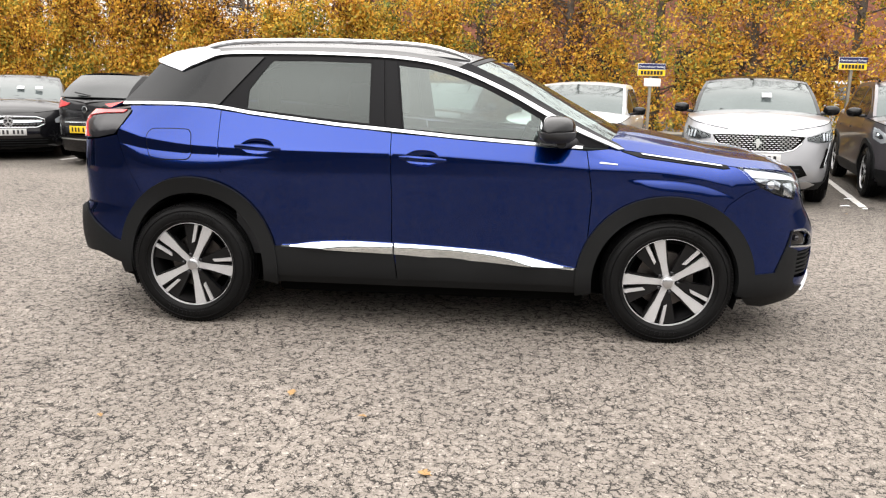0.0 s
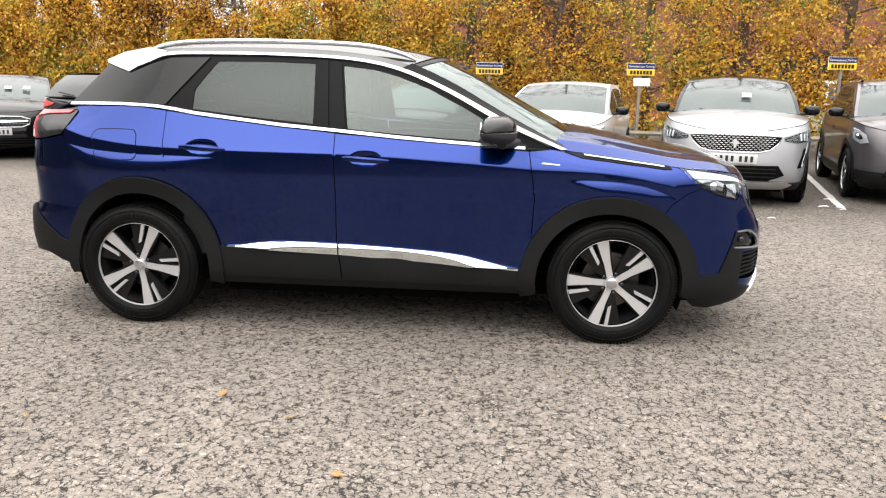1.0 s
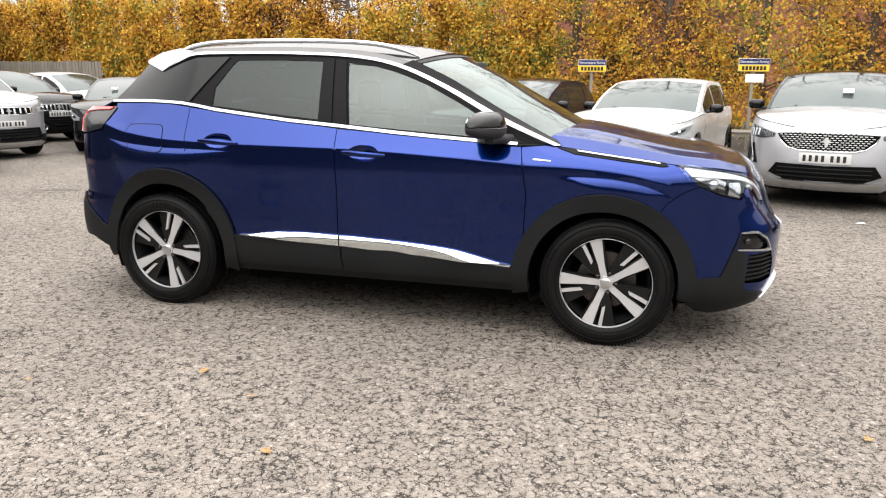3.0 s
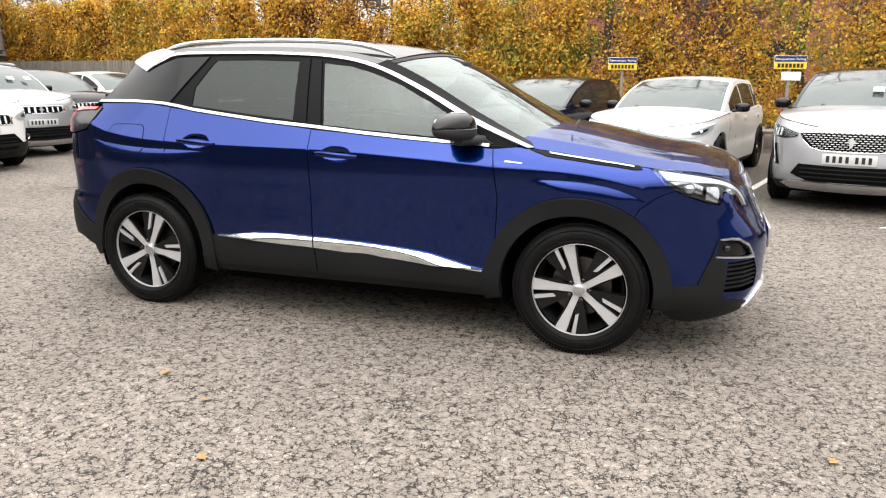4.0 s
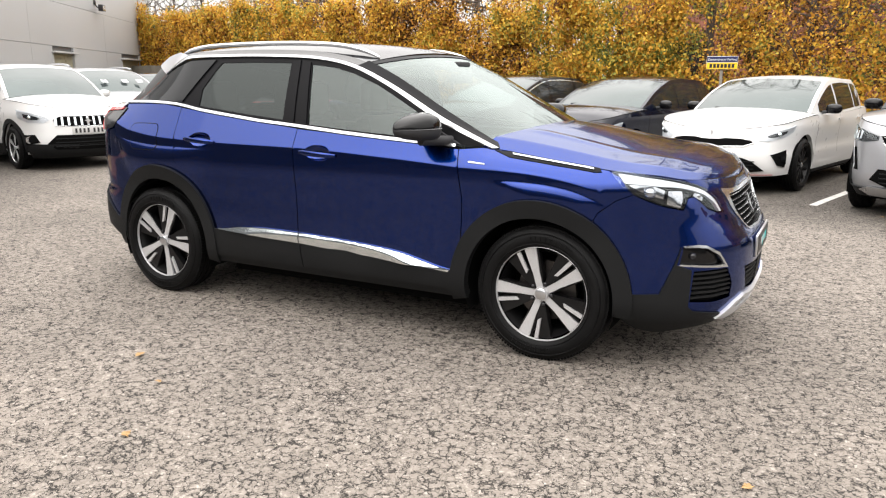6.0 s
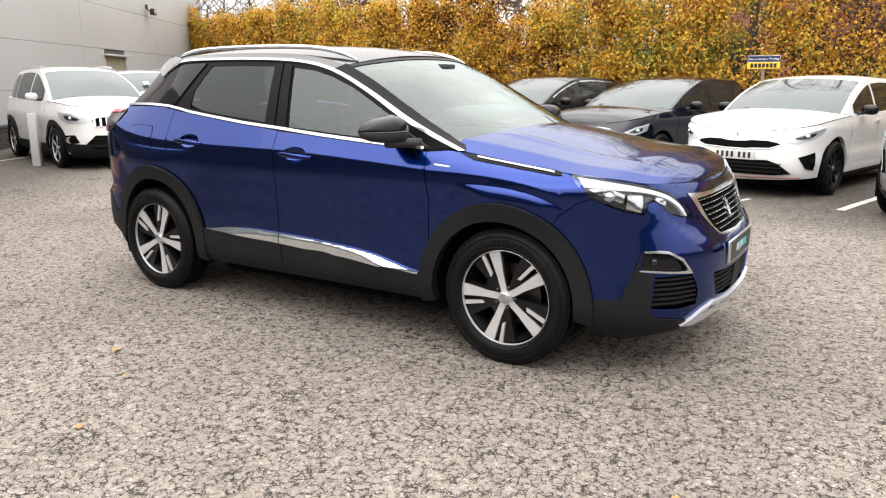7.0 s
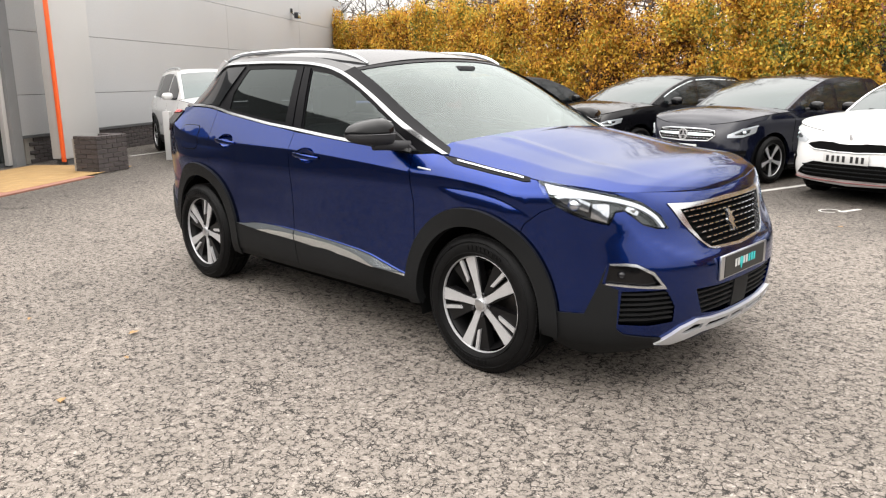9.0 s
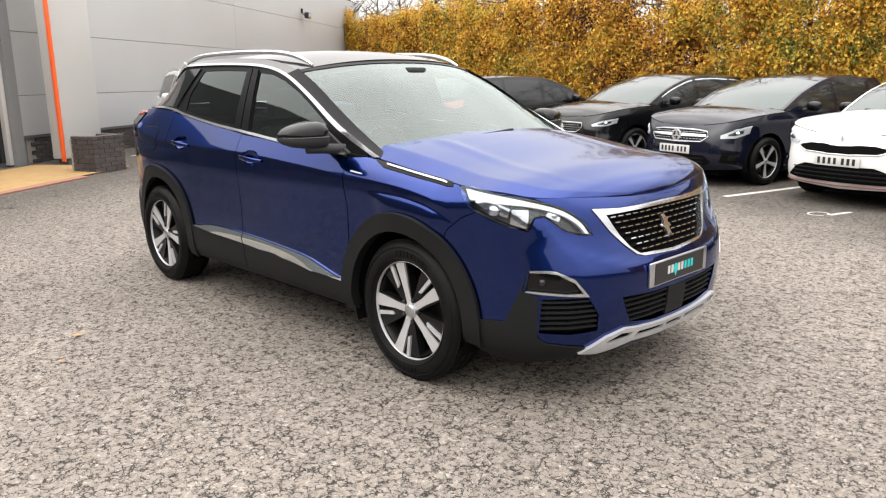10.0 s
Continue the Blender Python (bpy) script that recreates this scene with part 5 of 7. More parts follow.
    # roof rails
    for sgn in (1, -1):
        rl = spline([(-1.34, -0.60, 1.540), (-1.22, -0.605, 1.579), (-1.0, -0.61, 1.601), (-0.5, -0.61, 1.606), (-0.1, -0.605, 1.592), (0.10, -0.60, 1.559), (0.22, -0.595, 1.515)], 4)
        n = len(rl)
        tube("roof_rail", [(x, y * sgn, z) for x, y, z in rl], 0.014, SATIN, car, 10, radii=[0.006 + 0.008 * min(1.0, k / 3, (n - 1 - k) / 4) for k in range(n)])
    # wipers
    seg = np.linspace(0, 1, len(screen))

    def on_screen(k, v, lift=0.018):
        e = [float(np.interp(v, seg, screen[:, i])) for i in range(3)]
        r = 1 - abs(k) ** 2.3
        return (e[0] + (0.115 + 0.03 * v) * r + lift * 0.6, e[1] * -k, e[2] + (0.058 * (1 - v) + 0.045 * v) * r + lift)
    for k0, v0, k1, v1 in ((-0.60, 0.90, 0.12, 0.80), (0.05, 0.91, 0.80, 0.82)):
        tube("wiper", [on_screen(k0 + (k1 - k0) * i / 10, v0 + (v1 - v0) * i / 10) for i in range(11)], 0.006, CABIN, car, 6)
    # inside
    box("dashboard", 0.62, 1.02, -0.70, 0.70, 0.80, 1.06, CABIN, car, 0.05)
    box("door_trim", -1.1, 0.85, -0.80, -0.74, 0.40, 1.06, CABIN, car, 0.02)
    box("door_trim", -1.1, 0.85, 0.74, 0.80, 0.40, 1.06, CABIN, car, 0.02)
    box("rear_shelf", -1.75, -1.0, -0.62, 0.62, 0.9, 1.15, CABIN, car, 0.03)
    for sx, sy in ((-0.05, -0.36), (-0.05, 0.36), (-0.85, -0.36), (-0.85, 0.36)):
        bm = bmesh.new()
        add_box(bm, sx - 0.22, sx + 0.27, sy - 0.25, sy + 0.25, 0.42, 0.60, 0.05)
        vs = add_box(bm, sx - 0.30, sx - 0.14, sy - 0.24, sy + 0.24, 0.50, 1.16, 0.06)
        bmesh.ops.rotate(bm, verts=[v for v in bm.verts if v.co.x < sx - 0.08 and v.co.z > 0.45], cent=(sx - 0.2, sy, 0.5), matrix=Matrix.Rotation(radians(-14), 3, "Y"))
        seat = part("seat", bm, SEAT, car, smooth=True)
        box("headrest", sx - 0.46, sx - 0.35, sy - 0.13, sy + 0.13, 1.17, 1.38, SEAT, seat, 0.045)
    bm = bmesh.new()
    for k in range(28):
        a, b = 2 * math.pi * k / 28, 2 * math.pi * (k + 1) / 28
        add_box(bm, -0.015, 0.015, 0.17 * math.cos(a) - 0.02, 0.17 * math.cos(a) + 0.02, 0.17 * math.sin(a) - 0.02, 0.17 * math.sin(a) + 0.02)
    add_box(bm, -0.02, 0.03, -0.16, 0.16, -0.03, 0.03)
    bmesh.ops.rotate(bm, verts=bm.verts, cent=(0, 0, 0), matrix=Matrix.Rotation(radians(25), 3, "Y"))
    bmesh.ops.translate(bm, verts=bm.verts, vec=(0.50, -0.36, 1.0))
    part("steering_wheel", bm, CABIN, car)
    box("rear_mirror", 0.42, 0.46, -0.12, 0.12, 1.37, 1.43, CABIN, car, 0.01)
    return car


blue_suv(Matrix.Identity(4))


# ---- the other cars ----


def parked_car(name, m, label, coat, front=2.1, rear=-2.1, w=0.89, hb=1.32, r=0.335, low=0.22, nose=0.74, cowl=(1.0, 1.02), hood_end=0.80, tail=0.98, belt=0.93,
               head=(0.18, 1.40), roof_z=1.45, roof_back=(-1.25, 1.40), back=(-1.75, 1.05), clad=False, lamp=None, grille=None, intake=None, slats=0, plate=0.50, plate_back=False,
               chrome=False, spokes=5, dark_roof=False, rails=False, nosed_in=False, wheel_mat=None, side_vents=None, papers=0, star=False, skid=False, mirror_paint=False, claws=None, fog=None, clad_top=0.42, lip=False):
    """A parked car from a few measures: x ahead, origin on the ground between the axles."""
    car = thing(name, m, label, "car", "parked cars")
    f, b = front, rear
    S = Shell([(f, 0), (f - 0.01, -0.3 * w), (f - 0.06, -0.6 * w), (f - 0.2, -0.86 * w), (f - 0.5, -0.975 * w), (hb, -w), (0, -0.99 * w), (-hb, -w), (b + 0.45, -0.96 * w), (b + 0.14, -0.80 * w), (b + 0.03, -0.45 * w), (b, 0)],
              Curve((low - 0.06, -0.14), (low + 0.06, -0.03), (0.42, 0.0), (0.58, -0.015), (nose, -0.07), (nose + 0.1, -0.14), (nose + 0.3, -0.35)),
              Curve((low - 0.06, -0.12), (low + 0.05, -0.03), (0.45, -0.008), (0.55, -0.018), (0.78, -0.004), (0.84, 0.0), (0.92, -0.012), (1.05, -0.045), (1.2, -0.09)),
              Curve((low - 0.06, -0.15), (0.35, -0.02), (0.5, 0.0), (0.62, -0.01), (0.7, -0.05), (0.9, -0.06), (1.05, -0.12), (1.2, -0.22)))
    sA = float(S.at_x(cowl[0]))
    sB = float(S.at_x(back[0]))
    top = Curve((0, nose + 0.03), (sA * 0.35, hood_end), (sA * 0.7, (hood_end + cowl[1] * 2) / 3), (sA, cowl[1] - 0.02), (sA + 0.6, belt + 0.01), (float(S.at_x(-hb)), belt + 0.06), (sB, back[1] - 0.02), (S.long, tail))
    end = S.long
    hole_r = r + 0.055
    n = 14

    def arch(xc):
        return [(float(S.at_x(x)), z) for x, z in arc(xc, r, hole_r, 180 + 12, -12, n)][::-1]
    bottom = [(0, low)] + arch(hb) + arch(-hb) + [(end, low + 0.03)]
    line = [(s, float(top(s))) for s in np.linspace(end, 0, 46)]
    panel("body", bottom + line, S, coat, car, res=0.09, step=0.07, mirror=True, thick=0.05)
    if clad:
        band = [(0, low - 0.02)] + [(float(S.at_x(hb + 0.46)), low - 0.02)] + [(float(S.at_x(hb + 0.45)), clad_top), (0, clad_top - 0.02)]
        panel("lower_bumper", band, S, CLADDING, car, off=0.012, mirror=True, res=0.09)
        panel("lower_bumper", [(float(S.at_x(-hb - 0.44)), low), (float(S.at_x(-hb - 0.44)), 0.48), (end, 0.50), (end, low)], S, CLADDING, car, off=0.012, mirror=True, res=0.09)
        panel("sill", [(float(S.at_x(x)), z) for x, z in ((hb - 0.40, low), (hb - 0.40, 0.38), (-hb + 0.40, 0.38), (-hb + 0.40, low))], S, CLADDING, car, off=0.012, mirror=True, res=0.09)
        for xc in (hb, -hb):
            panel("wheel_arch", [(float(S.at_x(x)), z) for x, z in arc(xc, r, hole_r + 0.065, 186, -6, 28) + arc(xc, r, hole_r - 0.005, -6, 186, 28)], S, CLADDING, car, off=0.015, mirror=True, res=0.07, thick=0.03)
    elif skid is False:
        panel("sill", [(float(S.at_x(x)), z) for x, z in ((hb - 0.40, low - 0.03), (hb - 0.40, low + 0.05), (-hb + 0.40, low + 0.05), (-hb + 0.40, low - 0.03))], S, CLADDING, car, off=0.006, mirror=True, res=0.09)
    # door lines
    for xs in (hb - 0.42, -0.08, -hb + 0.28):
        s0 = float(S.at_x(xs))
        panel("door_gap", [(s0 - 0.003, 0.42), (s0 + 0.003, 0.42), (s0 + 0.003, float(top(s0)) - 0.01), (s0 - 0.003, float(top(s0)) - 0.01)], S, DARK, car, off=0.0012, mirror=True, thick=0.0, res=0.1)
    for xs in (0.02, -hb + 0.40):
        s0 = float(S.at_x(xs))
        panel("door_handle", [(s0 - 0.01, 0.86), (s0 - 0.01, 0.885), (s0 + 0.17, 0.892), (s0 + 0.17, 0.868)], S, CHROME if chrome else coat, car, off=0.022, mirror=True, thick=0.02, res=0.05)
    # bonnet and boot lid
    hs = np.linspace(sA, 0, 30)
    bridge("bonnet", S(hs, top(hs)), coat, car, crown=lambda v: 0.07 * (1 - v**3), bow=lambda v: 0.16 * np.clip(1 - 2.5 * v, 0, 1), power=2.4, nu=20, nv=30)
    for sgn in (1, -1):
        seam = S(hs[:-6], top(hs[:-6]) - 0.006) + (0, -0.002, 0)
        tube("bonnet_gap", [(q[0], q[1] * sgn, q[2]) for q in seam], 0.0035, DARK, car, 5)
    # cabin
    def cabin(x, z):
        h = z - belt
        y = w * 0.945 - 0.26 * h - 0.22 * h * h - 0.05 * np.clip((x - head[0]) / 0.9, 0, 2) ** 2 - 0.12 * np.clip((-x - 0.9) / 0.9, 0, 2) ** 2
        return np.stack([x, -y, z], -1)
    e3 = lambda o: cabin(np.array([q[0] for q in o]), np.array([q[1] for q in o]))
    mid = (head[0] + roof_back[0]) / 2
    roof_l = spline([head, (head[0] - 0.25, roof_z - 0.035), (mid, roof_z - 0.02), (roof_back[0] + 0.3, (roof_z + roof_back[1]) / 2 - 0.015), roof_back], 4)
    a_l = spline([cowl, ((cowl[0] + head[0]) / 2 + 0.02, (cowl[1] + head[1]) / 2 + 0.035), head], 5)
    c_l = spline([roof_back, ((roof_back[0] + back[0]) / 2 - 0.03, (roof_back[1] + back[1]) / 2 + 0.01), back], 4)
    belt_l = [(x, float(top(float(S.at_x(x)))) - 0.005) for x in np.linspace(back[0], cowl[0], 12)]
    panel("cabin_side", a_l + roof_l[1:] + c_l[1:] + belt_l[1:-1], cabin, BLACK_GLOSS if dark_roof else coat, car, mirror=True, res=0.09)
    lo = lambda x: float(top(float(S.at_x(x)))) + 0.03
    hi = Curve(*sorted([(x, z - 0.06) for x, z in (a_l + roof_l[1:] + c_l[1:])][::3], key=lambda q: q[0]))
    xs_f = np.linspace(-0.06, min(cowl[0] - 0.28, 0.72), 8)
    xs_r = np.linspace(-0.92, -0.14, 7)
    xs_q = np.linspace(roof_back[0] - 0.12, -0.98, 5)
    for nm, xs in (("front_window", xs_f), ("rear_window", xs_r), ("quarter_window", xs_q)):
        o = [(x, max(float(hi(x)), lo(x) + 0.02)) for x in xs] + [(x, lo(x)) for x in xs[::-1]]
        panel(nm, o, cabin, GLASS_CAR, car, off=0.004, thick=0.004, mirror=True, res=0.09)
        if chrome:
            o2 = [(x, max(float(hi(x)), lo(x) + 0.02)) for x in xs]
            panel("window_chrome", [(x, z + 0.016) for x, z in o2] + o2[::-1], cabin, CHROME, car, off=0.006, mirror=True, res=0.09)
    bridge("roof", e3(roof_l), BLACK_GLOSS if dark_roof else coat, car, crown=0.045, bow=lambda v: 0.08 * (1 - v) ** 3 - 0.06 * v**3, power=2.3, nu=18, nv=22)
    bridge("windscreen", e3(a_l) + (0, 0.035, 0.002), GLASS_SCREEN, car, crown=lambda v: 0.03 + 0.015 * v, bow=lambda v: 0.16 - 0.07 * v, power=2.2, nu=18, nv=16)
    for sgn in (1, -1):
        ae = e3(a_l)
        ai = ae + (0.004, 0.040, 0.006)
        grid_sheet("windscreen_pillar", lambda u, v, k=sgn: np.stack([(np.interp(v, np.linspace(0, 1, len(ae)), ae[:, i]) * (1 - u) + u * np.interp(v, np.linspace(0, 1, len(ae)), ai[:, i])) * (k if i == 1 else 1) for i in range(3)], -1), 3, 14, BLACK_GLOSS if dark_roof else coat, car)
    bridge("rear_screen", e3(c_l), GLASS_CAR, car, crown=0.01, bow=-0.10, nu=16, nv=12)
    ts = np.linspace(sB, end, 14)
    bridge("tailgate", S(ts, top(ts)), coat, car, crown=0.012, bow=-0.03, nu=16, nv=16)
    box("cowl_panel", cowl[0] - 0.12, cowl[0] + 0.10, -w * 0.74, w * 0.74, cowl[1] - 0.05, cowl[1] + 0.02, CABIN, car, 0.01)
    tube("wiper", [(cowl[0] + 0.07, -0.45, cowl[1] + 0.045), (cowl[0] + 0.05, 0.1, cowl[1] + 0.075)], 0.009, CABIN, car, 6)
    # under and inside the arches
    box("underbody", b + 0.25, f - 0.22, -w + 0.32, w - 0.32, low - 0.05, low + 0.10, DARK, car)
    box("floor_pan", -hb + 0.42, hb - 0.42, -w + 0.07, w - 0.07, low - 0.02, low + 0.12, DARK, car)
    for xc in (hb, -hb):
        for sgn in (1, -1):
            bm = bmesh.new()
            o = arc(xc, r, hole_r + 0.015, 200, -20, 18)
            for (xa, za), (xb, zb) in zip(o, o[1:]):
                bm.faces.new([bm.verts.new(v) for v in ((xa, -(w - 0.03) * sgn, za), (xb, -(w - 0.03) * sgn, zb), (xb, -(w - 0.35) * sgn, zb), (xa, -(w - 0.35) * sgn, za))])
            part("wheel_liner", bm, DARK, car)
            box("wheel_housing", xc - hole_r, xc + hole_r, *sorted((-(w - 0.36) * sgn, -(w - 0.33) * sgn)), low, r + hole_r, DARK, car)
    for xc in (hb, -hb):
        wheel(car, xc, -(w - 0.012), r, r, r * 0.70, 0.21, spokes, 80 if xc > 0 else 30, wheel_mat, twin=False)
        wheel(car, xc, w - 0.012, r, r, r * 0.70, 0.21, spokes, 55 if xc > 0 else 10, wheel_mat, twin=False, right=False)
    # mirrors
    for sgn in (1, -1):
        bm = bmesh.new()
        bmesh.ops.create_uvsphere(bm, u_segments=16, v_segments=10, radius=1.0)
        for v in bm.verts:
            x, y, z = v.co
            sq = lambda q: math.copysign(abs(q) ** 0.75, q)
            v.co = (cowl[0] - 0.40 + sq(x) * (0.075 if x > 0 else 0.05), (-(w + 0.065) - sq(y) * 0.10) * sgn, cowl[1] + 0.045 + sq(z) * 0.065)
        mr = part("mirror", bm, coat if mirror_paint else BLACK_GLOSS, car, smooth=True)
        tube("mirror_foot", [(cowl[0] - 0.39, -(w + 0.03) * sgn, cowl[1] + 0.01), (cowl[0] - 0.36, -(w - 0.07) * sgn, cowl[1] - 0.005)], 0.022, CABIN, mr, 8)
    # lamps and grille
    if lamp:
        panel("headlamp", lamp, S, LAMP_DARK if claws else ALLOY, car, off=0.004, mirror=True, res=0.05)
        c = np.mean(lamp, 0)
        None if claws else panel("lamp_reflector", [tuple(c + (np.array(q) - c) * (0.50, 0.45)) for q in lamp], S, LAMP_DARK, car, off=0.008, mirror=True, res=0.05, thick=0.004)
        None if claws else panel("light_guide", [lamp[0], lamp[-1], tuple(np.array(lamp[-1]) + (np.array(lamp[-2]) - lamp[-1]) * 0.2), tuple(np.array(lamp[0]) + (np.array(lamp[1]) - lamp[0]) * 0.2)], S, LAMP_STRIP, car, off=0.011, mirror=True, res=0.05, thick=0.004)
        for sgn in (1, -1):
            q = S(np.array([(c[0] + 0.02) * sgn]), np.array([c[1]]))[0]
            bm = bmesh.new()
            bmesh.ops.create_uvsphere(bm, u_segments=16, v_segments=10, radius=0.034)
            bmesh.ops.translate(bm, verts=bm.verts, vec=q - np.array([0.012, -0.006 * sgn, 0]))
            None if claws else part("lamp_projector", bm, CHROME, car, smooth=True)
        panel("lamp_lens", lamp, S, LENS, car, off=0.016, mirror=True, res=0.05, thick=0.012)
    for s0 in claws or ():  # upright light bars inside the lamp
        panel("light_bar", [(s0 - 0.012, 0.800), (s0 - 0.018, 0.876), (s0 + 0.008, 0.884), (s0 + 0.012, 0.804)], S, LAMP_STRIP, car, off=0.011, mirror=True, res=0.05, thick=0.004)
    if claws:
        panel("running_light", [(0.955, 0.775), (0.925, 0.65), (0.845, 0.50), (0.825, 0.50), (0.900, 0.65), (0.930, 0.775)], S, LAMP_STRIP, car, off=0.018, mirror=True, res=0.05, thick=0.006)
    if fog:
        for sgn in (1, -1):
            q = S(np.array([fog[0] * sgn]), np.array([fog[1]]))[0]
            bm = bmesh.new()
            lathe(bm, [(0.055, 0.0), (0.055, 0.022), (0.045, 0.022), (0.044, 0.010), (0.001, 0.012)], 18)
            bmesh.ops.rotate(bm, verts=bm.verts, cent=(0, 0, 0), matrix=Matrix.Rotation(-math.pi / 2 - 0.35 * sgn, 3, "Z"))
            bmesh.ops.translate(bm, verts=bm.verts, vec=q + np.array([0.0, 0, 0]))
            part("fog_lamp", bm, LAMP_BODY, car, smooth=True)
    mir = lambda o: [(-s, z) for s, z in o]
    if grille:
        full = grille + mir(grille)[::-1]
        full = [q for i, q in enumerate(full) if i == 0 or math.dist(q, full[i - 1]) > 1e-4]
        if math.dist(full[0], full[-1]) < 1e-4:
            full = full[:-1]
        g = panel("grille", full, S, DARK, car, off=0.006, res=0.06, thick=0.01)
        loop = S(np.array([q[0] for q in full]), np.array([q[1] for q in full])) + (0.010, 0, 0)
        tube("grille_frame", [tuple(q) for q in loop] + [tuple(loop[0])], 0.007, TRIM, g, 6)
        zz = [q[1] for q in full]
        z0, z1 = min(zz), max(zz)
        if slats > 0:
            for k in range(-slats, slats + 1):
                wv = max(abs(q[0]) for q in full) * 0.92
                c = wv * k / max(slats, 1)
                panel("grille_slat", [(c - 0.016, z0 + 0.02), (c + 0.016, z0 + 0.02), (c + 0.016, z1 - 0.02), (c - 0.016, z1 - 0.02)], S, CHROME, g, off=0.016, res=0.08, thick=0.012)
        elif slats < 0:
            rows = -slats
            for k in range(rows):
                z = z0 + (z1 - z0) * (k + 0.5) / rows
                cross = []
                for (s0, h0), (s1, h1) in zip(full, full[1:] + full[:1]):
                    if (h0 > z) != (h1 > z):
                        cross.append(s0 + (s1 - s0) * (z - h0) / (h1 - h0))
                if len(cross) >= 2:
                    wv = max(abs(c) for c in cross) - 0.02
                    step = 0.052
                    nn = int(wv / step)
                    for j in range(-nn, nn + 1):
                        c = j * step + (step / 2 if k % 2 else 0)
                        if abs(c) < wv - 0.02:
                            panel("grille_stud", [(c - 0.016, z - 0.003), (c + 0.016, z - 0.003), (c + 0.016, z + 0.0035), (c - 0.016, z + 0.0035)], S, ALLOY, g, off=0.009, res=0.2, thick=0.003)
        bm = bmesh.new()
        p = S(np.array([0.0]), np.array([(z0 + z1) / 2 if slats else z1 + 0.06]))[0]
        if star:
            lathe(bm, [(0.075, 0.0), (0.075, 0.018), (0.062, 0.018), (0.062, 0.0)], 24)
            for k in range(3):
                a = radians(90 + 120 * k)
                prism(bm, [(0.066 * math.cos(a), 0.066 * math.sin(a)), (0.014 * math.cos(a + 1.05), 0.014 * math.sin(a + 1.05)), (0.014 * math.cos(a - 1.05), 0.014 * math.sin(a - 1.05))], 0.0, 0.014)
            bmesh.ops.rotate(bm, verts=bm.verts, cent=(0, 0, 0), matrix=Matrix.Rotation(-math.pi / 2, 3, "Z"))
            bmesh.ops.translate(bm, verts=bm.verts, vec=p + np.array([0.012, 0, 0]))
            for k in (-1, 1):
                panel("grille_blade", [(0.08 * k, (z0 + z1) / 2 - 0.018), (max(abs(q[0]) for q in full) * 0.93 * k, (z0 + z1) / 2 - 0.006), (max(abs(q[0]) for q in full) * 0.93 * k, (z0 + z1) / 2 + 0.012), (0.08 * k, (z0 + z1) / 2 + 0.020)], S, CHROME, g, off=0.018, res=0.08, thick=0.012)
        else:
            e = 0.055 if slats else 0.03
            prism(bm, [(a * e, c * e) for a, c in spline([(-0.25, -1.0), (0.2, -0.85), (0.35, -0.2), (0.95, 0.05), (0.35, 0.4), (0.15, 1.0), (-0.5, 0.7), (-0.25, 0.4), (-0.9, 0.15), (-0.35, -0.15)], 3, True)], 0.0, 0.012)
            bmesh.ops.rotate(bm, verts=bm.verts, cent=(0, 0, 0), matrix=Matrix.Rotation(math.pi / 2, 3, "Z"))
            bmesh.ops.translate(bm, verts=bm.verts, vec=p + np.array([0.028, 0, 0]))
        part("emblem", bm, ALLOY, car, "plain chrome emblem shape")
    if intake:
        full = intake + mir(intake)[::-1]
        full = [q for i, q in enumerate(full) if i == 0 or math.dist(q, full[i - 1]) > 1e-4]
        if math.dist(full[0], full[-1]) < 1e-4:
            full = full[:-1]
        panel("air_intake", full, S, DARK, car, off=0.014, res=0.08, thick=0.01)
        z0, z1 = min(q[1] for q in full), max(q[1] for q in full)
        for k in range(3):
            z = z0 + (z1 - z0) * (k + 1) / 4
            wv = max(abs(q[0]) for q in full) * 0.82
            panel("intake_bar", [(-wv, z - 0.006), (wv, z - 0.006), (wv, z + 0.006), (-wv, z + 0.006)], S, CLADDING, car, off=0.020, res=0.1, thick=0.01)
    if side_vents:
        panel("side_vent", side_vents, S, DARK, car, off=0.014, mirror=True, res=0.06)
        c = np.mean(side_vents, 0)
        panel("vent_fin", [tuple(c + (np.array(q) - c) * 0.55 + (0.04, 0)) for q in side_vents], S, BLACK_GLOSS, car, off=0.020, mirror=True, res=0.06, thick=0.008)
    if lip:  # a thin red line along the splitter
        panel("splitter_line", [(-0.80, low + 0.052), (0, low + 0.040), (0.80, low + 0.052), (0.80, low + 0.060), (0, low + 0.048), (-0.80, low + 0.060)], S, LIP_RED, car, off=0.012, res=0.08, thick=0.008)
    if skid:
        panel("skid_plate", [(0.62, low + 0.0), (0.72, low + 0.05), (0.60, low + 0.085), (0.0, low + 0.075), (-0.60, low + 0.085), (-0.72, low + 0.05), (-0.62, low), (0, low - 0.01)], S, SATIN, car, off=0.02, res=0.08, thick=0.02)
    if plate:
        px = float(S(np.array([0.0]), np.array([plate]))[0][0]) + 0.012
        number_plate(car, px, plate)
    if nosed_in:
        px = float(S(np.array([end]), np.array([0.53]))[0][0]) - 0.024
        number_plate(car, px - 0.004, 0.53, True, -1)
        panel("tail_lamp", [(end - 0.88, 1.06), (end - 0.65, 1.02), (end - 0.36, 0.985), (end - 0.44, 0.945), (end - 0.75, 0.90), (end - 0.88, 0.95)], S, LAMP_RED, car, off=0.012, mirror=True, res=0.05)
        panel("boot_chrome", [(end - 0.48, 0.70), (end, 0.71), (end, 0.685), (end - 0.48, 0.675)], S, CHROME, car, off=0.012, mirror=True, res=0.08)
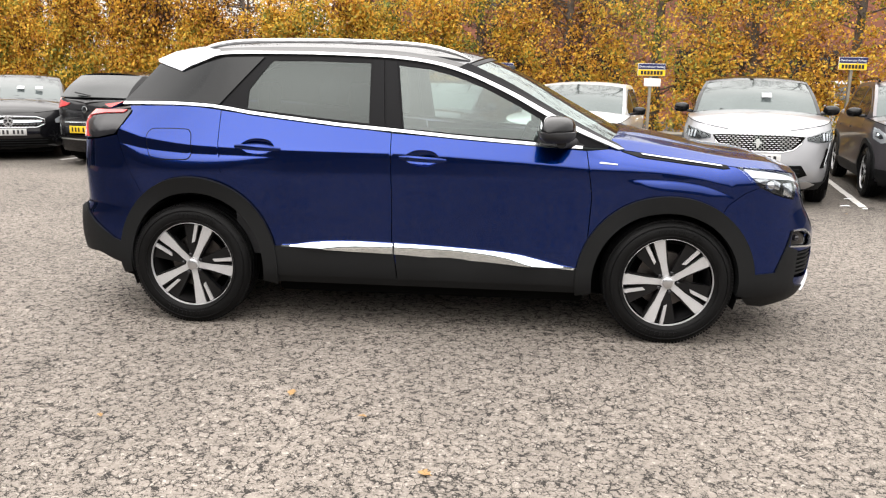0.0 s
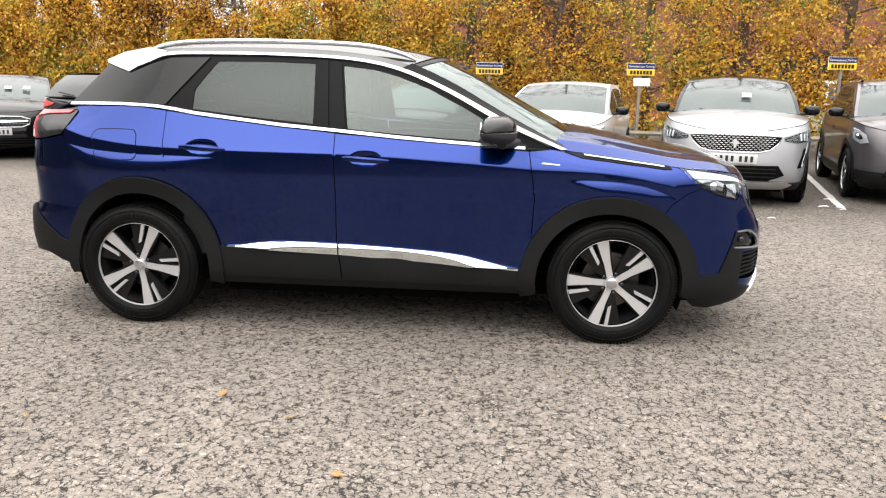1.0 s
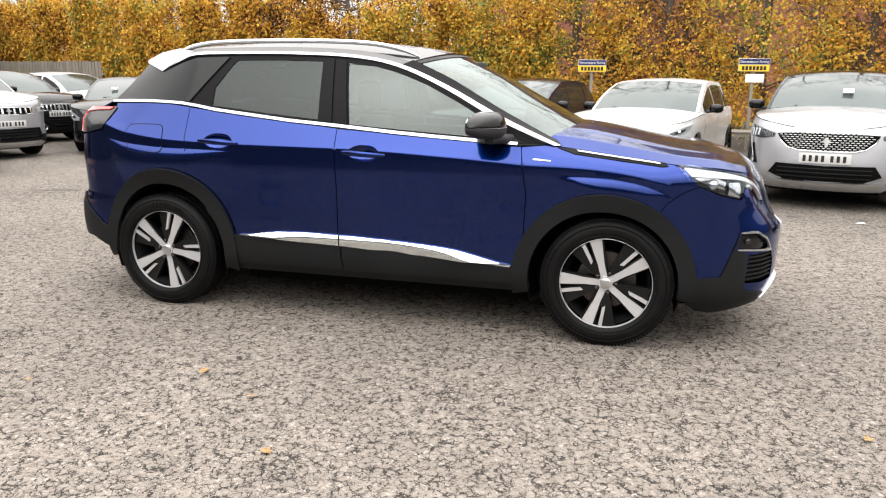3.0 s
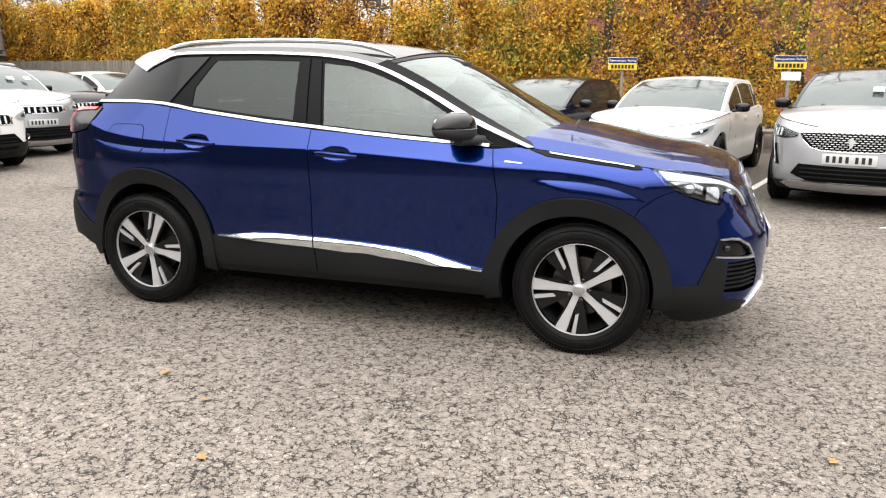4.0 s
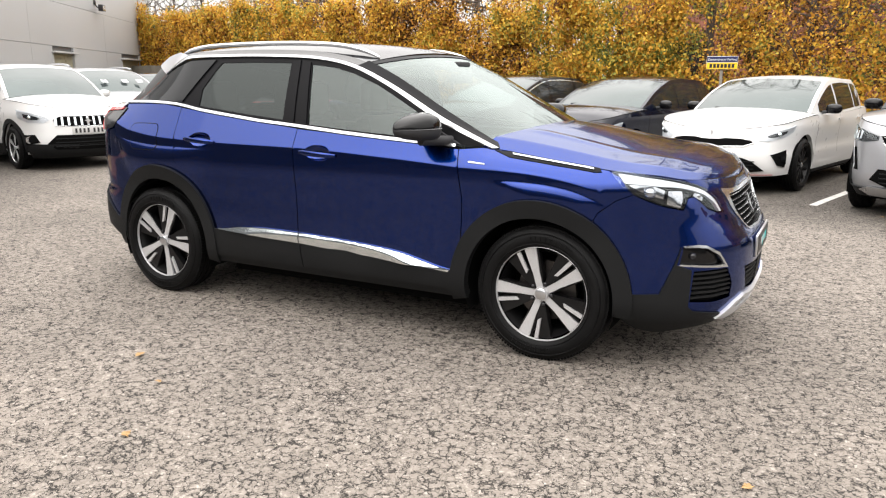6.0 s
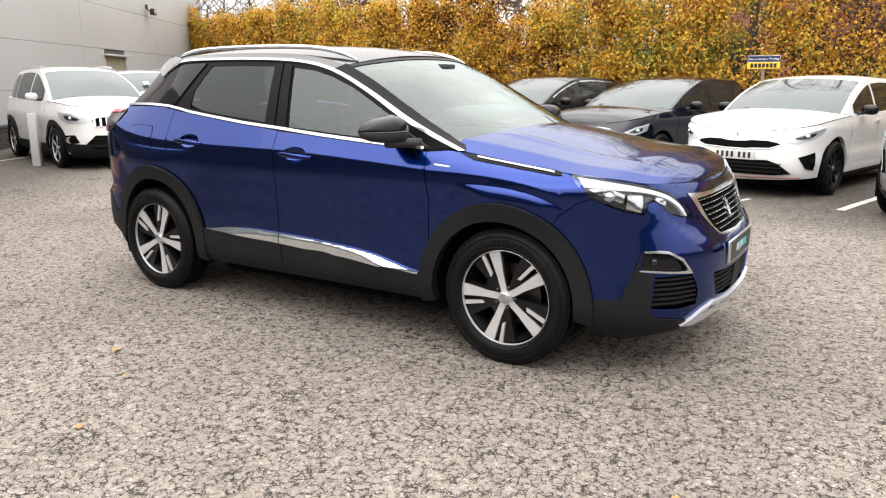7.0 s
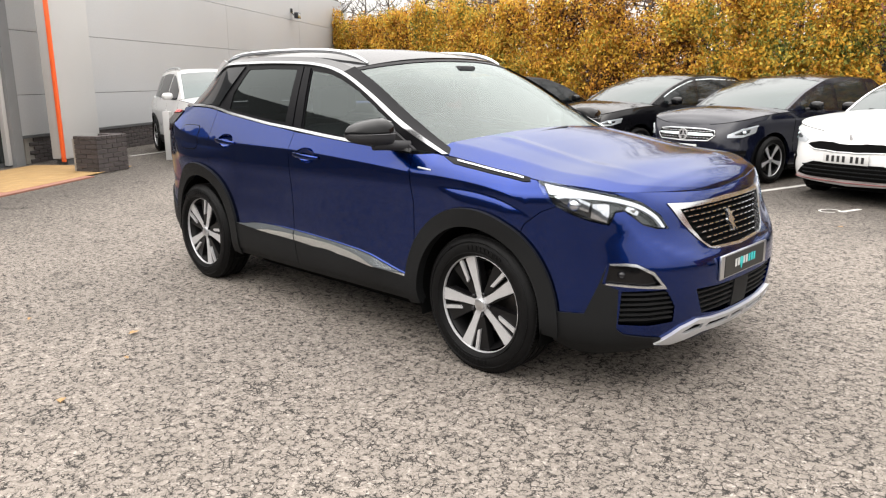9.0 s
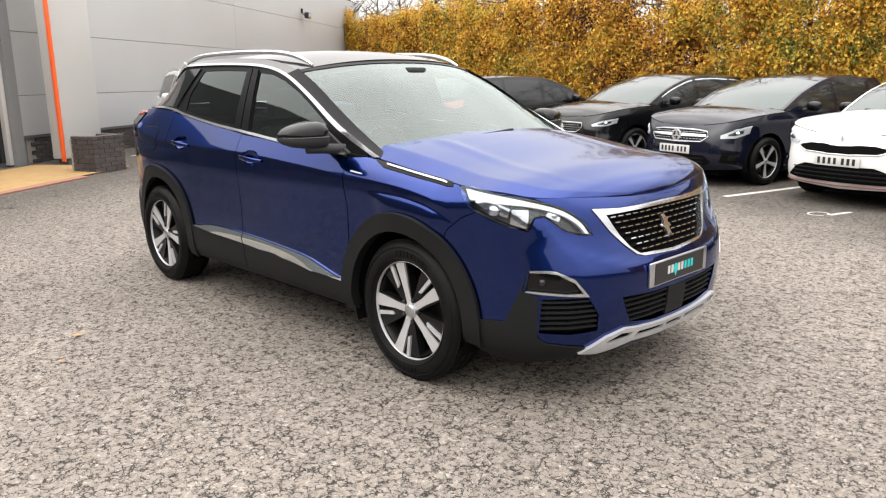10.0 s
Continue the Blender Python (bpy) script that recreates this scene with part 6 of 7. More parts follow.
        panel("bumper_chrome", [(end - 0.72, 0.45), (end, 0.44), (end, 0.42), (end - 0.72, 0.43)], S, CHROME, car, off=0.02, mirror=True, res=0.08)
        tube("rear_wiper", [(back[0] - 0.11, -0.05, back[1] + 0.03), (back[0] - 0.075, 0.28, back[1] + 0.075)], 0.01, CABIN, car, 6)
        bm = bmesh.new()
        lathe(bm, [(0.05, 0), (0.05, 0.01), (0.04, 0.012), (0.04, 0)], 18)
        bmesh.ops.rotate(bm, verts=bm.verts, cent=(0, 0, 0), matrix=Matrix.Rotation(math.pi / 2, 3, "Z"))
        bmesh.ops.translate(bm, verts=bm.verts, vec=(float(S(np.array([end]), np.array([0.9]))[0][0]) - 0.01, 0, 0.9))
        part("emblem", bm, CHROME, car)
    if rails:
        for sgn in (1, -1):
            q = e3(roof_l[2:-2])
            tube("roof_rail", [(p[0], (p[1] + 0.05) * sgn, p[2] + 0.05) for p in q], 0.018, BLACK_GLOSS if coat is GREY_PAINT else SATIN, car, 8)
    for k in range(papers):  # sheets lying behind the windscreen
        y = (0.12, -0.28, 0.42)[k]
        bm = bmesh.new()
        mx, mz = (cowl[0] + head[0]) / 2 + 0.19, (cowl[1] + head[1]) / 2 + 0.085
        dx, dz = (head[0] - cowl[0]) * 0.07, (head[1] - cowl[1]) * 0.07
        cxp, czp = mx - dx * 1.6, mz - dz * 1.6
        bm.faces.new([bm.verts.new(v) for v in ((cxp - dx, y - 0.06, czp - dz), (cxp - dx, y + 0.06, czp - dz), (cxp + dx, y + 0.06, czp + dz), (cxp + dx, y - 0.06, czp + dz))])
        bmesh.ops.solidify(bm, geom=bm.faces[:], thickness=0.002)
        part("price_sheet", bm, PAPER, car)
    return car


ROW = 256.0  # the bay row faces this way, in degrees
parked_car("suv", pose(3.89, 6.38, 0, 0, 0, ROW), "silver compact SUV with dark roof and studded grille, nose out", SILVER_PAINT, front=2.13, rear=-2.15, w=0.885, hb=1.30, r=0.345, low=0.24, nose=0.84,
           cowl=(0.98, 1.08), hood_end=0.95, belt=1.0, tail=1.05, head=(0.22, 1.46), roof_z=1.55, roof_back=(-1.35, 1.50), back=(-1.85, 1.12), clad=True, dark_roof=True, papers=1, skid=True,
           lamp=[(1.03, 0.935), (1.03, 0.825), (0.90, 0.785), (0.72, 0.772), (0.57, 0.795), (0.57, 0.835), (0.78, 0.890)], grille=[(0.0, 0.86), (0.30, 0.86), (0.55, 0.845), (0.50, 0.77), (0.40, 0.69), (0.28, 0.66), (0.0, 0.655)], slats=-9,
           intake=[(0.0, 0.50), (0.50, 0.51), (0.58, 0.40), (0.40, 0.335), (0.0, 0.33)], side_vents=[(0.93, 0.70), (0.90, 0.58), (0.82, 0.48), (0.76, 0.48), (0.84, 0.60), (0.88, 0.71)], plate=0.525, claws=(0.80, 0.86, 0.92), clad_top=0.31)
parked_car("hatchback", pose(1.60, 7.79, 0, 0, 0, ROW), "white hatchback with a slim dark grille, parked nose out", WHITE_PAINT, front=2.20, rear=-2.10, w=0.90, hb=1.325, r=0.335, low=0.20, nose=0.74,
           cowl=(0.95, 0.98), hood_end=0.84, belt=0.93, head=(0.10, 1.37), roof_z=1.44, roof_back=(-1.25, 1.40), back=(-1.80, 1.02), wheel_mat=ALLOY_DARK, spokes=10,
           lamp=[(1.12, 0.850), (1.07, 0.775), (0.92, 0.712), (0.72, 0.662), (0.60, 0.662), (0.56, 0.70), (0.72, 0.757), (0.92, 0.805)], grille=[(0.0, 0.676), (0.12, 0.681), (0.19, 0.692), (0.38, 0.692), (0.50, 0.668), (0.54, 0.642), (0.42, 0.598), (0.20, 0.590), (0.12, 0.582), (0.0, 0.586)], slats=0,
           intake=[(0.0, 0.455), (0.40, 0.46), (0.52, 0.42), (0.68, 0.305), (0.50, 0.285), (0.0, 0.280)], side_vents=[(0.97, 0.555), (0.74, 0.50), (0.84, 0.37), (0.96, 0.345)], plate=0.455, lip=True)
parked_car("hatchback", pose(-0.69, 8.35, 0, 0, 0, ROW), "dark navy hatchback with star emblem and silver alloy wheels", NAVY_PAINT, front=2.15, rear=-2.14, w=0.89, hb=1.35, r=0.32, low=0.19, nose=0.74,
           cowl=(0.98, 0.98), hood_end=0.83, belt=0.93, head=(0.10, 1.35), roof_z=1.43, roof_back=(-1.25, 1.38), back=(-1.80, 1.02), chrome=False, spokes=5,
           lamp=[(1.08, 0.80), (1.05, 0.70), (0.85, 0.64), (0.66, 0.63), (0.66, 0.67), (0.85, 0.75)], grille=[(0.0, 0.745), (0.30, 0.74), (0.47, 0.72), (0.50, 0.66), (0.40, 0.585), (0.0, 0.575)], slats=-6, star=True,
           intake=[(0.0, 0.40), (0.45, 0.41), (0.55, 0.32), (0.40, 0.24), (0.0, 0.235)], side_vents=[(0.92, 0.47), (0.70, 0.46), (0.66, 0.33), (0.88, 0.30)], plate=0.42)
parked_car("hatchback", pose(-3.03, 8.87, 0, 0, 0, ROW), "black hatchback with chrome window trim, parked nose out", BLACK_PAINT, front=2.12, rear=-2.13, w=0.90, hb=1.31, r=0.32, low=0.19, nose=0.76,
           cowl=(0.98, 1.0), hood_end=0.85, belt=0.95, head=(0.12, 1.38), roof_z=1.46, roof_back=(-1.25, 1.41), back=(-1.78, 1.05), chrome=True,
           lamp=[(1.05, 0.80), (1.03, 0.73), (0.85, 0.68), (0.62, 0.67), (0.60, 0.70), (0.80, 0.76)], grille=[(0.0, 0.73), (0.40, 0.725), (0.44, 0.66), (0.34, 0.58), (0.0, 0.57)], slats=-5, intake=[(0.0, 0.42), (0.5, 0.43), (0.55, 0.33), (0.0, 0.25)], plate=0.45)
parked_car("hatchback", pose(-5.72, 8.40, 0, 0, 0, ROW - 180), "black hatchback parked nose in, red lamps and chrome boot strip", BLACK_PAINT, front=2.15, rear=-2.12, w=0.88, hb=1.30, r=0.32, low=0.19, nose=0.76,
           cowl=(0.98, 1.0), hood_end=0.85, belt=0.96, head=(0.12, 1.40), roof_z=1.47, roof_back=(-1.45, 1.42), back=(-1.88, 1.08), nosed_in=True, plate=0)
parked_car("saloon", pose(-9.1, 9.0, 0, 0, 0, -60), "black saloon with wide grille, papers behind the windscreen", BLACK_PAINT, front=2.40, rear=-2.50, w=0.94, hb=1.43, r=0.335, low=0.18, nose=0.74,
           cowl=(1.05, 0.97), hood_end=0.82, belt=0.93, tail=0.98, head=(0.05, 1.32), roof_z=1.41, roof_back=(-1.0, 1.36), back=(-1.85, 1.02), papers=3,
           lamp=[(1.12, 0.80), (1.10, 0.70), (0.90, 0.62), (0.74, 0.62), (0.74, 0.68), (0.92, 0.76)], grille=[(0.0, 0.735), (0.42, 0.725), (0.56, 0.68), (0.54, 0.60), (0.42, 0.55), (0.0, 0.545)], slats=-5, star=True,
           intake=[(0.0, 0.36), (0.60, 0.38), (0.70, 0.28), (0.0, 0.22)], plate=0.42)
parked_car("suv", pose(6.3, 6.6, 0, 0, 0, ROW), "dark grey compact SUV with black cladding and roof rails", GREY_PAINT, front=2.10, rear=-2.05, w=0.87, hb=1.27, r=0.33, low=0.23, nose=0.80,
           cowl=(0.98, 1.05), hood_end=0.92, belt=0.98, tail=1.05, head=(0.22, 1.45), roof_z=1.54, roof_back=(-1.30, 1.50), back=(-1.80, 1.12), clad=True, rails=True, chrome=False,
           lamp=[(1.15, 0.93), (1.12, 0.80), (0.90, 0.74), (0.78, 0.76), (0.85, 0.86), (1.0, 0.91)], grille=[(0.0, 0.80), (0.45, 0.79), (0.42, 0.68), (0.0, 0.64)], slats=-5, intake=[(0.0, 0.46), (0.5, 0.47), (0.55, 0.36), (0.0, 0.32)], plate=0.5)
parked_car("crossover", pose(-10.0, 4.05, 0, 0, 0, -14.5), "white crossover with slatted grille and black trim by the wall", WHITE_PAINT, front=2.12, rear=-2.15, w=0.885, hb=1.30, r=0.335, low=0.22, nose=0.86, mirror_paint=True,
           cowl=(0.95, 1.10), hood_end=0.99, belt=1.03, tail=1.08, head=(0.18, 1.54), roof_z=1.63, roof_back=(-1.35, 1.56), back=(-1.85, 1.14), clad=True, rails=True,
           lamp=[(1.16, 0.935), (1.11, 0.81), (0.92, 0.748), (0.64, 0.735), (0.56, 0.785), (0.64, 0.832), (0.88, 0.895)], grille=[(0.0, 0.835), (0.42, 0.83), (0.52, 0.78), (0.44, 0.685), (0.0, 0.67)], slats=5,
           intake=[(0.0, 0.54), (0.48, 0.55), (0.62, 0.42), (0.50, 0.33), (0.0, 0.32)], side_vents=[(1.02, 0.55), (0.80, 0.56), (0.72, 0.44), (0.98, 0.40)], plate=0.555, fog=(0.90, 0.48))
parked_car("suv", pose(-11.0, 6.12, 0, 0, 0, -14.5), "silver-grey SUV with slatted grille and price sheets in the windscreen", SILVER_PAINT, front=2.06, rear=-2.10, w=0.885, hb=1.25, r=0.34, low=0.22, nose=0.90,
           cowl=(0.95, 1.12), hood_end=1.0, belt=1.03, tail=1.08, head=(0.25, 1.52), roof_z=1.60, roof_back=(-1.40, 1.54), back=(-1.85, 1.15), clad=True, rails=True, papers=3,
           lamp=[(1.0, 0.93), (0.98, 0.82), (0.80, 0.79), (0.60, 0.79), (0.58, 0.87), (0.80, 0.91)], grille=[(0.0, 0.88), (0.46, 0.875), (0.46, 0.77), (0.0, 0.755)], slats=4, intake=[(0.0, 0.52), (0.55, 0.53), (0.60, 0.36), (0.0, 0.33)], plate=0.55, fog=(0.88, 0.50), skid=True)
parked_car("crossover", pose(-13.1, 9.5, 0, 0, 0, -14.5), "black crossover with a slatted chrome grille, parked by the fence", BLACK_PAINT, front=2.12, rear=-2.15, w=0.885, hb=1.30, r=0.335, low=0.22, nose=0.82,
           cowl=(0.95, 1.04), hood_end=0.93, belt=0.98, tail=1.05, head=(0.18, 1.45), roof_z=1.53, roof_back=(-1.35, 1.48), back=(-1.85, 1.12), clad=True,
           lamp=[(1.12, 0.90), (1.08, 0.80), (0.90, 0.75), (0.60, 0.735), (0.56, 0.775), (0.80, 0.83)], grille=[(0.0, 0.82), (0.42, 0.815), (0.50, 0.77), (0.44, 0.69), (0.0, 0.675)], slats=5, intake=[(0.0, 0.54), (0.48, 0.55), (0.62, 0.42), (0.0, 0.32)], plate=0.555)
parked_car("hatchback", pose(-14.0, 12.6, 0, 0, 0, -14.5), "white hatchback parked by the hedge in the far corner", WHITE_PAINT, front=2.05, rear=-2.0, w=0.87, hb=1.28, r=0.32, low=0.2, nose=0.78,
           cowl=(0.98, 1.03), hood_end=0.88, belt=0.97, head=(0.12, 1.44), roof_z=1.52, roof_back=(-1.30, 1.47), back=(-1.75, 1.1), intake=[(0.0, 0.42), (0.5, 0.43), (0.55, 0.33), (0.0, 0.25)], plate=0.5)

parked_car("estate_car", pose(9.6, 18.6, 0, 0, 0, 171), "white car parked in the street behind the thin hedge", WHITE_PAINT, front=2.2, rear=-2.2, w=0.9, hb=1.35, r=0.33, low=0.2, nose=0.8,
           cowl=(0.98, 1.08), hood_end=0.92, belt=1.02, head=(0.2, 1.55), roof_z=1.66, roof_back=(-1.6, 1.62), back=(-1.95, 1.2), intake=[(0.0, 0.42), (0.5, 0.43), (0.55, 0.33), (0.0, 0.25)], plate=0.5)


# ---- the ground ----


def ground_sheet():
    bm = bmesh.new()
    far = 320.0
    cuts = [-far, -60, -30, -20, -12, -6, 0, 6, 12, 20, 30, 60, far]
    vs = {(i, j): bm.verts.new((x, y, 0)) for i, x in enumerate(cuts) for j, y in enumerate(cuts)}
    for i in range(len(cuts) - 1):
        for j in range(len(cuts) - 1):
            bm.faces.new((vs[i, j], vs[i + 1, j], vs[i + 1, j + 1], vs[i, j + 1]))
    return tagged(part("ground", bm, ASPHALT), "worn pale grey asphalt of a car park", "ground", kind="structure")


ground_sheet()
AX = Vector((math.sin(radians(14)), math.cos(radians(14)), 0))
SX = Vector((AX.y, -AX.x, 0))


def bay_line(x, y, long=4.6, way=AX, side_dir=SX):
    bm = bmesh.new()
    a = Vector((x, y, 0.004))
    w = side_dir * 0.045
    rows = [a + way * (long * k / 24) for k in range(25)]
    prev = None
    for p in rows:
        j = random.uniform(-0.006, 0.006)
        q = (bm.verts.new(p - w + side_dir * j), bm.verts.new(p + w + side_dir * j))
        if prev:
            bm.faces.new((prev[0], prev[1], q[1], q[0]))
        prev = q
    return tagged(part("bay_line", bm, MARKING), "worn white painted bay line on asphalt", "road marking", "bay lines", "structure")


for lx, ly in ((2.33, 5.1), (-0.12, 5.55), (-2.5, 6.15), (-4.9, 6.75), (-7.25, 7.25), (4.75, 4.5), (7.2, 3.9)):
    bay_line(lx, ly)


bay_line(-10.80, 2.65, 1.9, Vector((-0.37, 0.929, 0)), Vector((0.929, 0.37, 0)))


def bay_mark(x, y):
    """A painted mark in front of a bay, too worn to read."""
    bm = bmesh.new()
    o = arc(0, 0, 0.13, 20, 340, 16)
    i = arc(0, 0, 0.08, 20, 340, 16)
    va, vb = [bm.verts.new((a * 0.8, b * 1.0, 0.004)) for a, b in o], [bm.verts.new((a, b * 1.3, 0.004)) for a, b in i]
    for k in range(len(va) - 1):
        bm.faces.new((va[k], va[k + 1], vb[k + 1], vb[k]))
    vs = [bm.verts.new(v) for v in ((0.08, 0.02, 0.0045), (0.14, 0.02, 0.0045), (0.16, 0.36, 0.0045), (0.10, 0.36, 0.0045))]
    bm.faces.new(vs)
    ob = part("bay_mark", bm, MARKING)
    ob.matrix_world = pose(x, y, 0, 0, 0, -14)
    return tagged(ob, "worn white painted mark on asphalt", "road marking", kind="structure")


bay_mark(1.12, 5.1)


def fallen_leaf(x, y, size=0.05, turn=0.0):
    bm = bmesh.new()
    o = [(0, -1.0), (0.10, -0.6), (0.5, -0.5), (0.42, -0.1), (0.75, 0.1), (0.4, 0.4), (0.3, 0.7), (0, 1.0), (-0.35, 0.65), (-0.45, 0.35), (-0.7, 0.05), (-0.4, -0.15), (-0.45, -0.5), (-0.08, -0.6)]
    c = bm.verts.new((0, 0, 0.010))
    vs = [bm.verts.new((a * size, b * size, 0.006 + 0.010 * abs(a) + random.uniform(0, 0.006))) for a, b in o]
    for k in range(len(vs)):
        bm.faces.new((c, vs[k], vs[(k + 1) % len(vs)]))
    ob = part("fallen_leaf", bm, LEAF_FALLEN)
    ob.matrix_world = pose(x, y, 0, 0, 0, turn)
    return tagged(ob, "small orange-brown fallen leaf lying on the asphalt", "leaf", "fallen leaves")


for i, (lx, ly, ls) in enumerate([(-0.482, -1.821, 0.055), (0.199, -2.457, 0.05), (2.434, -1.689, 0.045), (-1.72, -2.50, 0.05), (-0.12, -2.02, 0.035), (3.35, -0.95, 0.05), (-1.2, -2.15, 0.03), (1.5, 4.2, 0.04), (4.3, 3.9, 0.04), (3.0, 4.6, 0.04), (-4.0, 3.5, 0.05), (0.2, 5.0, 0.04)]):
    fallen_leaf(lx, ly, ls * 0.62, i * 67)
for lx, ly, ls in ((3.62, 3.55, 0.035), (4.55, 4.55, 0.05), (4.7, 4.35, 0.03), (4.85, 5.2, 0.04)):
    bm = bmesh.new()
    vs = [bm.verts.new((a * ls, b * ls, c)) for a, b, c in ((-1.4, -0.5, 0.005), (0.2, -0.7, 0.012), (1.5, -0.2, 0.006), (1.0, 0.6, 0.016), (-0.6, 0.5, 0.008))]
    bm.faces.new(vs)
    ob = part("litter", bm, PAPER)
    ob.location = (lx, ly, 0)
    tagged(ob, "small scrap of pale litter on the asphalt", "litter", "litter scraps")

# ---- the showroom building ----
P0, WD = Vector((-13.5, 4.58, 0)), Vector((-0.585, 0.811, 0)).normalized()
WN = Vector((WD.y, -WD.x, 0))  # faces the car park
WALL = Matrix(((WD.x, WN.x, 0, P0.x), (WD.y, WN.y, 0, P0.y), (0, 0, 1, 0), (0, 0, 0, 1)))  # along, out, up


def on_wall(ob):
    ob.matrix_world = WALL
    return ob


END, START, TOP = 16.9, -30.0, 4.7
wall = tagged(on_wall(box("wall_showroom", -6.0, END, -0.45, -0.06, 0, TOP, METAL_DARK)), "grey metal-clad showroom wall", "wall", kind="structure")
box("wall_showroom_end", END - 0.3, END, -14, -0.452, 0, TOP, METAL_WALL).matrix_world = WALL
tagged(bpy.data.objects["wall_showroom_end"], "grey metal-clad end of the showroom", "wall", kind="structure")
tagged(on_wall(box("wall_front", START, -6.0, -0.45, -0.06, 0, 3.75, METAL_DARK)), "dark grey metal-clad showroom front", "wall", kind="structure")
WINDOWS = ((5.62, 7.27, 1.35, 2.10), (12.13, 14.55, 1.35, 2.08))
rows = [(0.50, 1.195), (1.205, 2.285), (2.295, 3.475), (3.485, 4.65)]
cols = [-4.78, 4.2, 10.4, END]
for z0, z1 in rows:
    for a, b in zip(cols, cols[1:]):
        cuts = [a] + [q for w0, w1, h0, h1 in WINDOWS if a < w0 and w1 < b and not (z1 <= h0 or z0 >= h1) for q in (w0, w1)] + [b]
        for k, (c, d) in enumerate(zip(cuts, cuts[1:])):
            pieces = [(z0, z1)]
            if k % 2 == 1:
                pieces = [(z0, 1.35)] if z0 < 1.35 < z1 else ([(2.10, z1)] if z0 < 2.10 < z1 else [])
            for q0, q1 in pieces:
                if q1 - q0 > 0.03:
                    box("cladding_panel", c + 0.004, d - 0.004, -0.06, 0.0, q0, q1, METAL_WALL, wall)
box("base_flashing", -4.78, END, -0.06, 0.03, 0.45, 0.495, METAL_DARK, wall)
box("brick_backing", -4.6, END, -0.10, -0.022, 0, 0.45, MORTAR, wall)
for i, (w0, w1, h0, h1) in enumerate(WINDOWS):
    win = tagged(new("window_%d" % (i + 1)), "small shallow window with a pale metal hood", "window", kind="structure")
    win.matrix_world = WALL
    box("window_pane", w0, w1, -0.055, -0.045, h0, h1, BLIND, win)
    box("window_hood", w0 - 0.08, w1 + 0.08, -0.05, 0.12, h1, h1 + 0.05, METAL_PALE, win, 0.006)
    for c in (w0, w1):
        box("window_frame", c - 0.03, c + 0.03, -0.05, 0.02, h0, h1, METAL_PALE, win)
    box("window_frame", w0, w1, -0.05, 0.02, h0 - 0.04, h0 + 0.01, METAL_PALE, win)
# flood lamp
lampm = WALL @ Matrix.Translation((9.6, 0, 3.62))
flood = thing("wall_lamp", lampm, "small black floodlight on a bracket on the wall", "lamp")
box("bracket", -0.06, 0.06, 0, 0.05, 0.10, 0.24, LAMP_DARK, flood, 0.008)
tube("arm", [(0, 0.03, 0.10), (0, 0.10, 0.02), (0, 0.20, 0.0)], 0.022, LAMP_DARK, flood)
hd = box("lamp_head", -0.16, 0.16, 0.16, 0.30, -0.10, 0.10, LAMP_DARK, flood, 0.015)
box("lamp_glass", -0.13, 0.13, 0.298, 0.306, -0.075, 0.075, LAMP_BODY, flood)
# entrance: pillar with an orange strip, column, glazed door
ent = tagged(on_wall(new("entrance_pillar")), "pale grey entrance pillar with an orange edge strip", "pillar", kind="structure")
box("pillar_panel", -4.70, -3.62, 0.55, 0.80, 0.10, 4.9, METAL_PALE, ent, 0.02)
box("pillar_foot", -4.6, -3.75, 0.58, 0.77, 0.0, 0.10, METAL_DARK, ent)
box("orange_strip", -4.775, -4.715, 0.77, 0.83, 0.06, 4.9, ORANGE, ent, 0.01)
col = tagged(on_wall(box("entrance_column", -5.02, -4.79, -0.06, 0.10, 0, TOP, METAL_GREY, None)), "dark grey metal column beside the entrance", "column", kind="structure")
door = tagged(on_wall(new("door_1")), "glazed showroom door in a pale frame", "door", kind="structure")
box("door_glass", -7.4, -5.06, -0.05, -0.04, 0.08, 2.20, GLASS_CAR, door)
for c in (-5.075, -6.2, -7.4):
    box("door_frame", c - 0.045, c + 0.045, -0.05, 0.04, 0.03, 2.28, METAL_PALE, door, 0.004)
box("door_head", -7.5, -5.03, -0.05, 0.14, 2.28, 2.40, METAL_GREY, door)
box("door_panel", -7.5, -5.03, -0.05, 0.0, 2.41, 4.6, METAL_WALL, door)
box("door_poster", -5.56, -5.28, -0.038, -0.034, 0.55, 0.95, LAMP_RED, door)
# planter of dark brick
planter = tagged(new("planter"), "low planter of dark blue brick beside the entrance", "planter")
planter.matrix_world = pose(-8.19, 0.73, 0, 0, 0, math.degrees(math.atan2(1.02, -0.51))) @ Matrix.Translation((0.45, 0, 0))
box("planter_core", 0.025, 0.64, 0.022, 0.10, 0, 0.535, MORTAR, planter)
box("planter_core", 0.022, 0.10, 0.10, 0.42, 0, 0.535, MORTAR, planter)
box("planter_core", 0.565, 0.643, 0.10, 0.42, 0, 0.535, MORTAR, planter)
box("planter_core", 0.022, 0.643, 0.42, 0.50, 0, 0.535, MORTAR, planter)
box("planter_soil", 0.10, 0.565, 0.10, 0.42, 0.40, 0.50, BARK, planter)


def bollard(x, y):
    ob = thing("bollard", pose(x, y, 0, 0, 0, 40), "square pale metal bollard standing on the asphalt", "bollard")
    box("post", -0.065, 0.065, -0.065, 0.065, 0.0, 0.88, METAL_PALE, ob, 0.006)


bollard(-9.56, 2.89)
# buff paving at the entrance
pav = tagged(on_wall(box("pavement", -9.0, -6.2, 0.0, 2.30, 0.0, 0.02, PAVING_EDGE)), "buff and red paved strip at the showroom entrance", "pavement", kind="structure")

# ---- hedge, fence and what lies behind ----


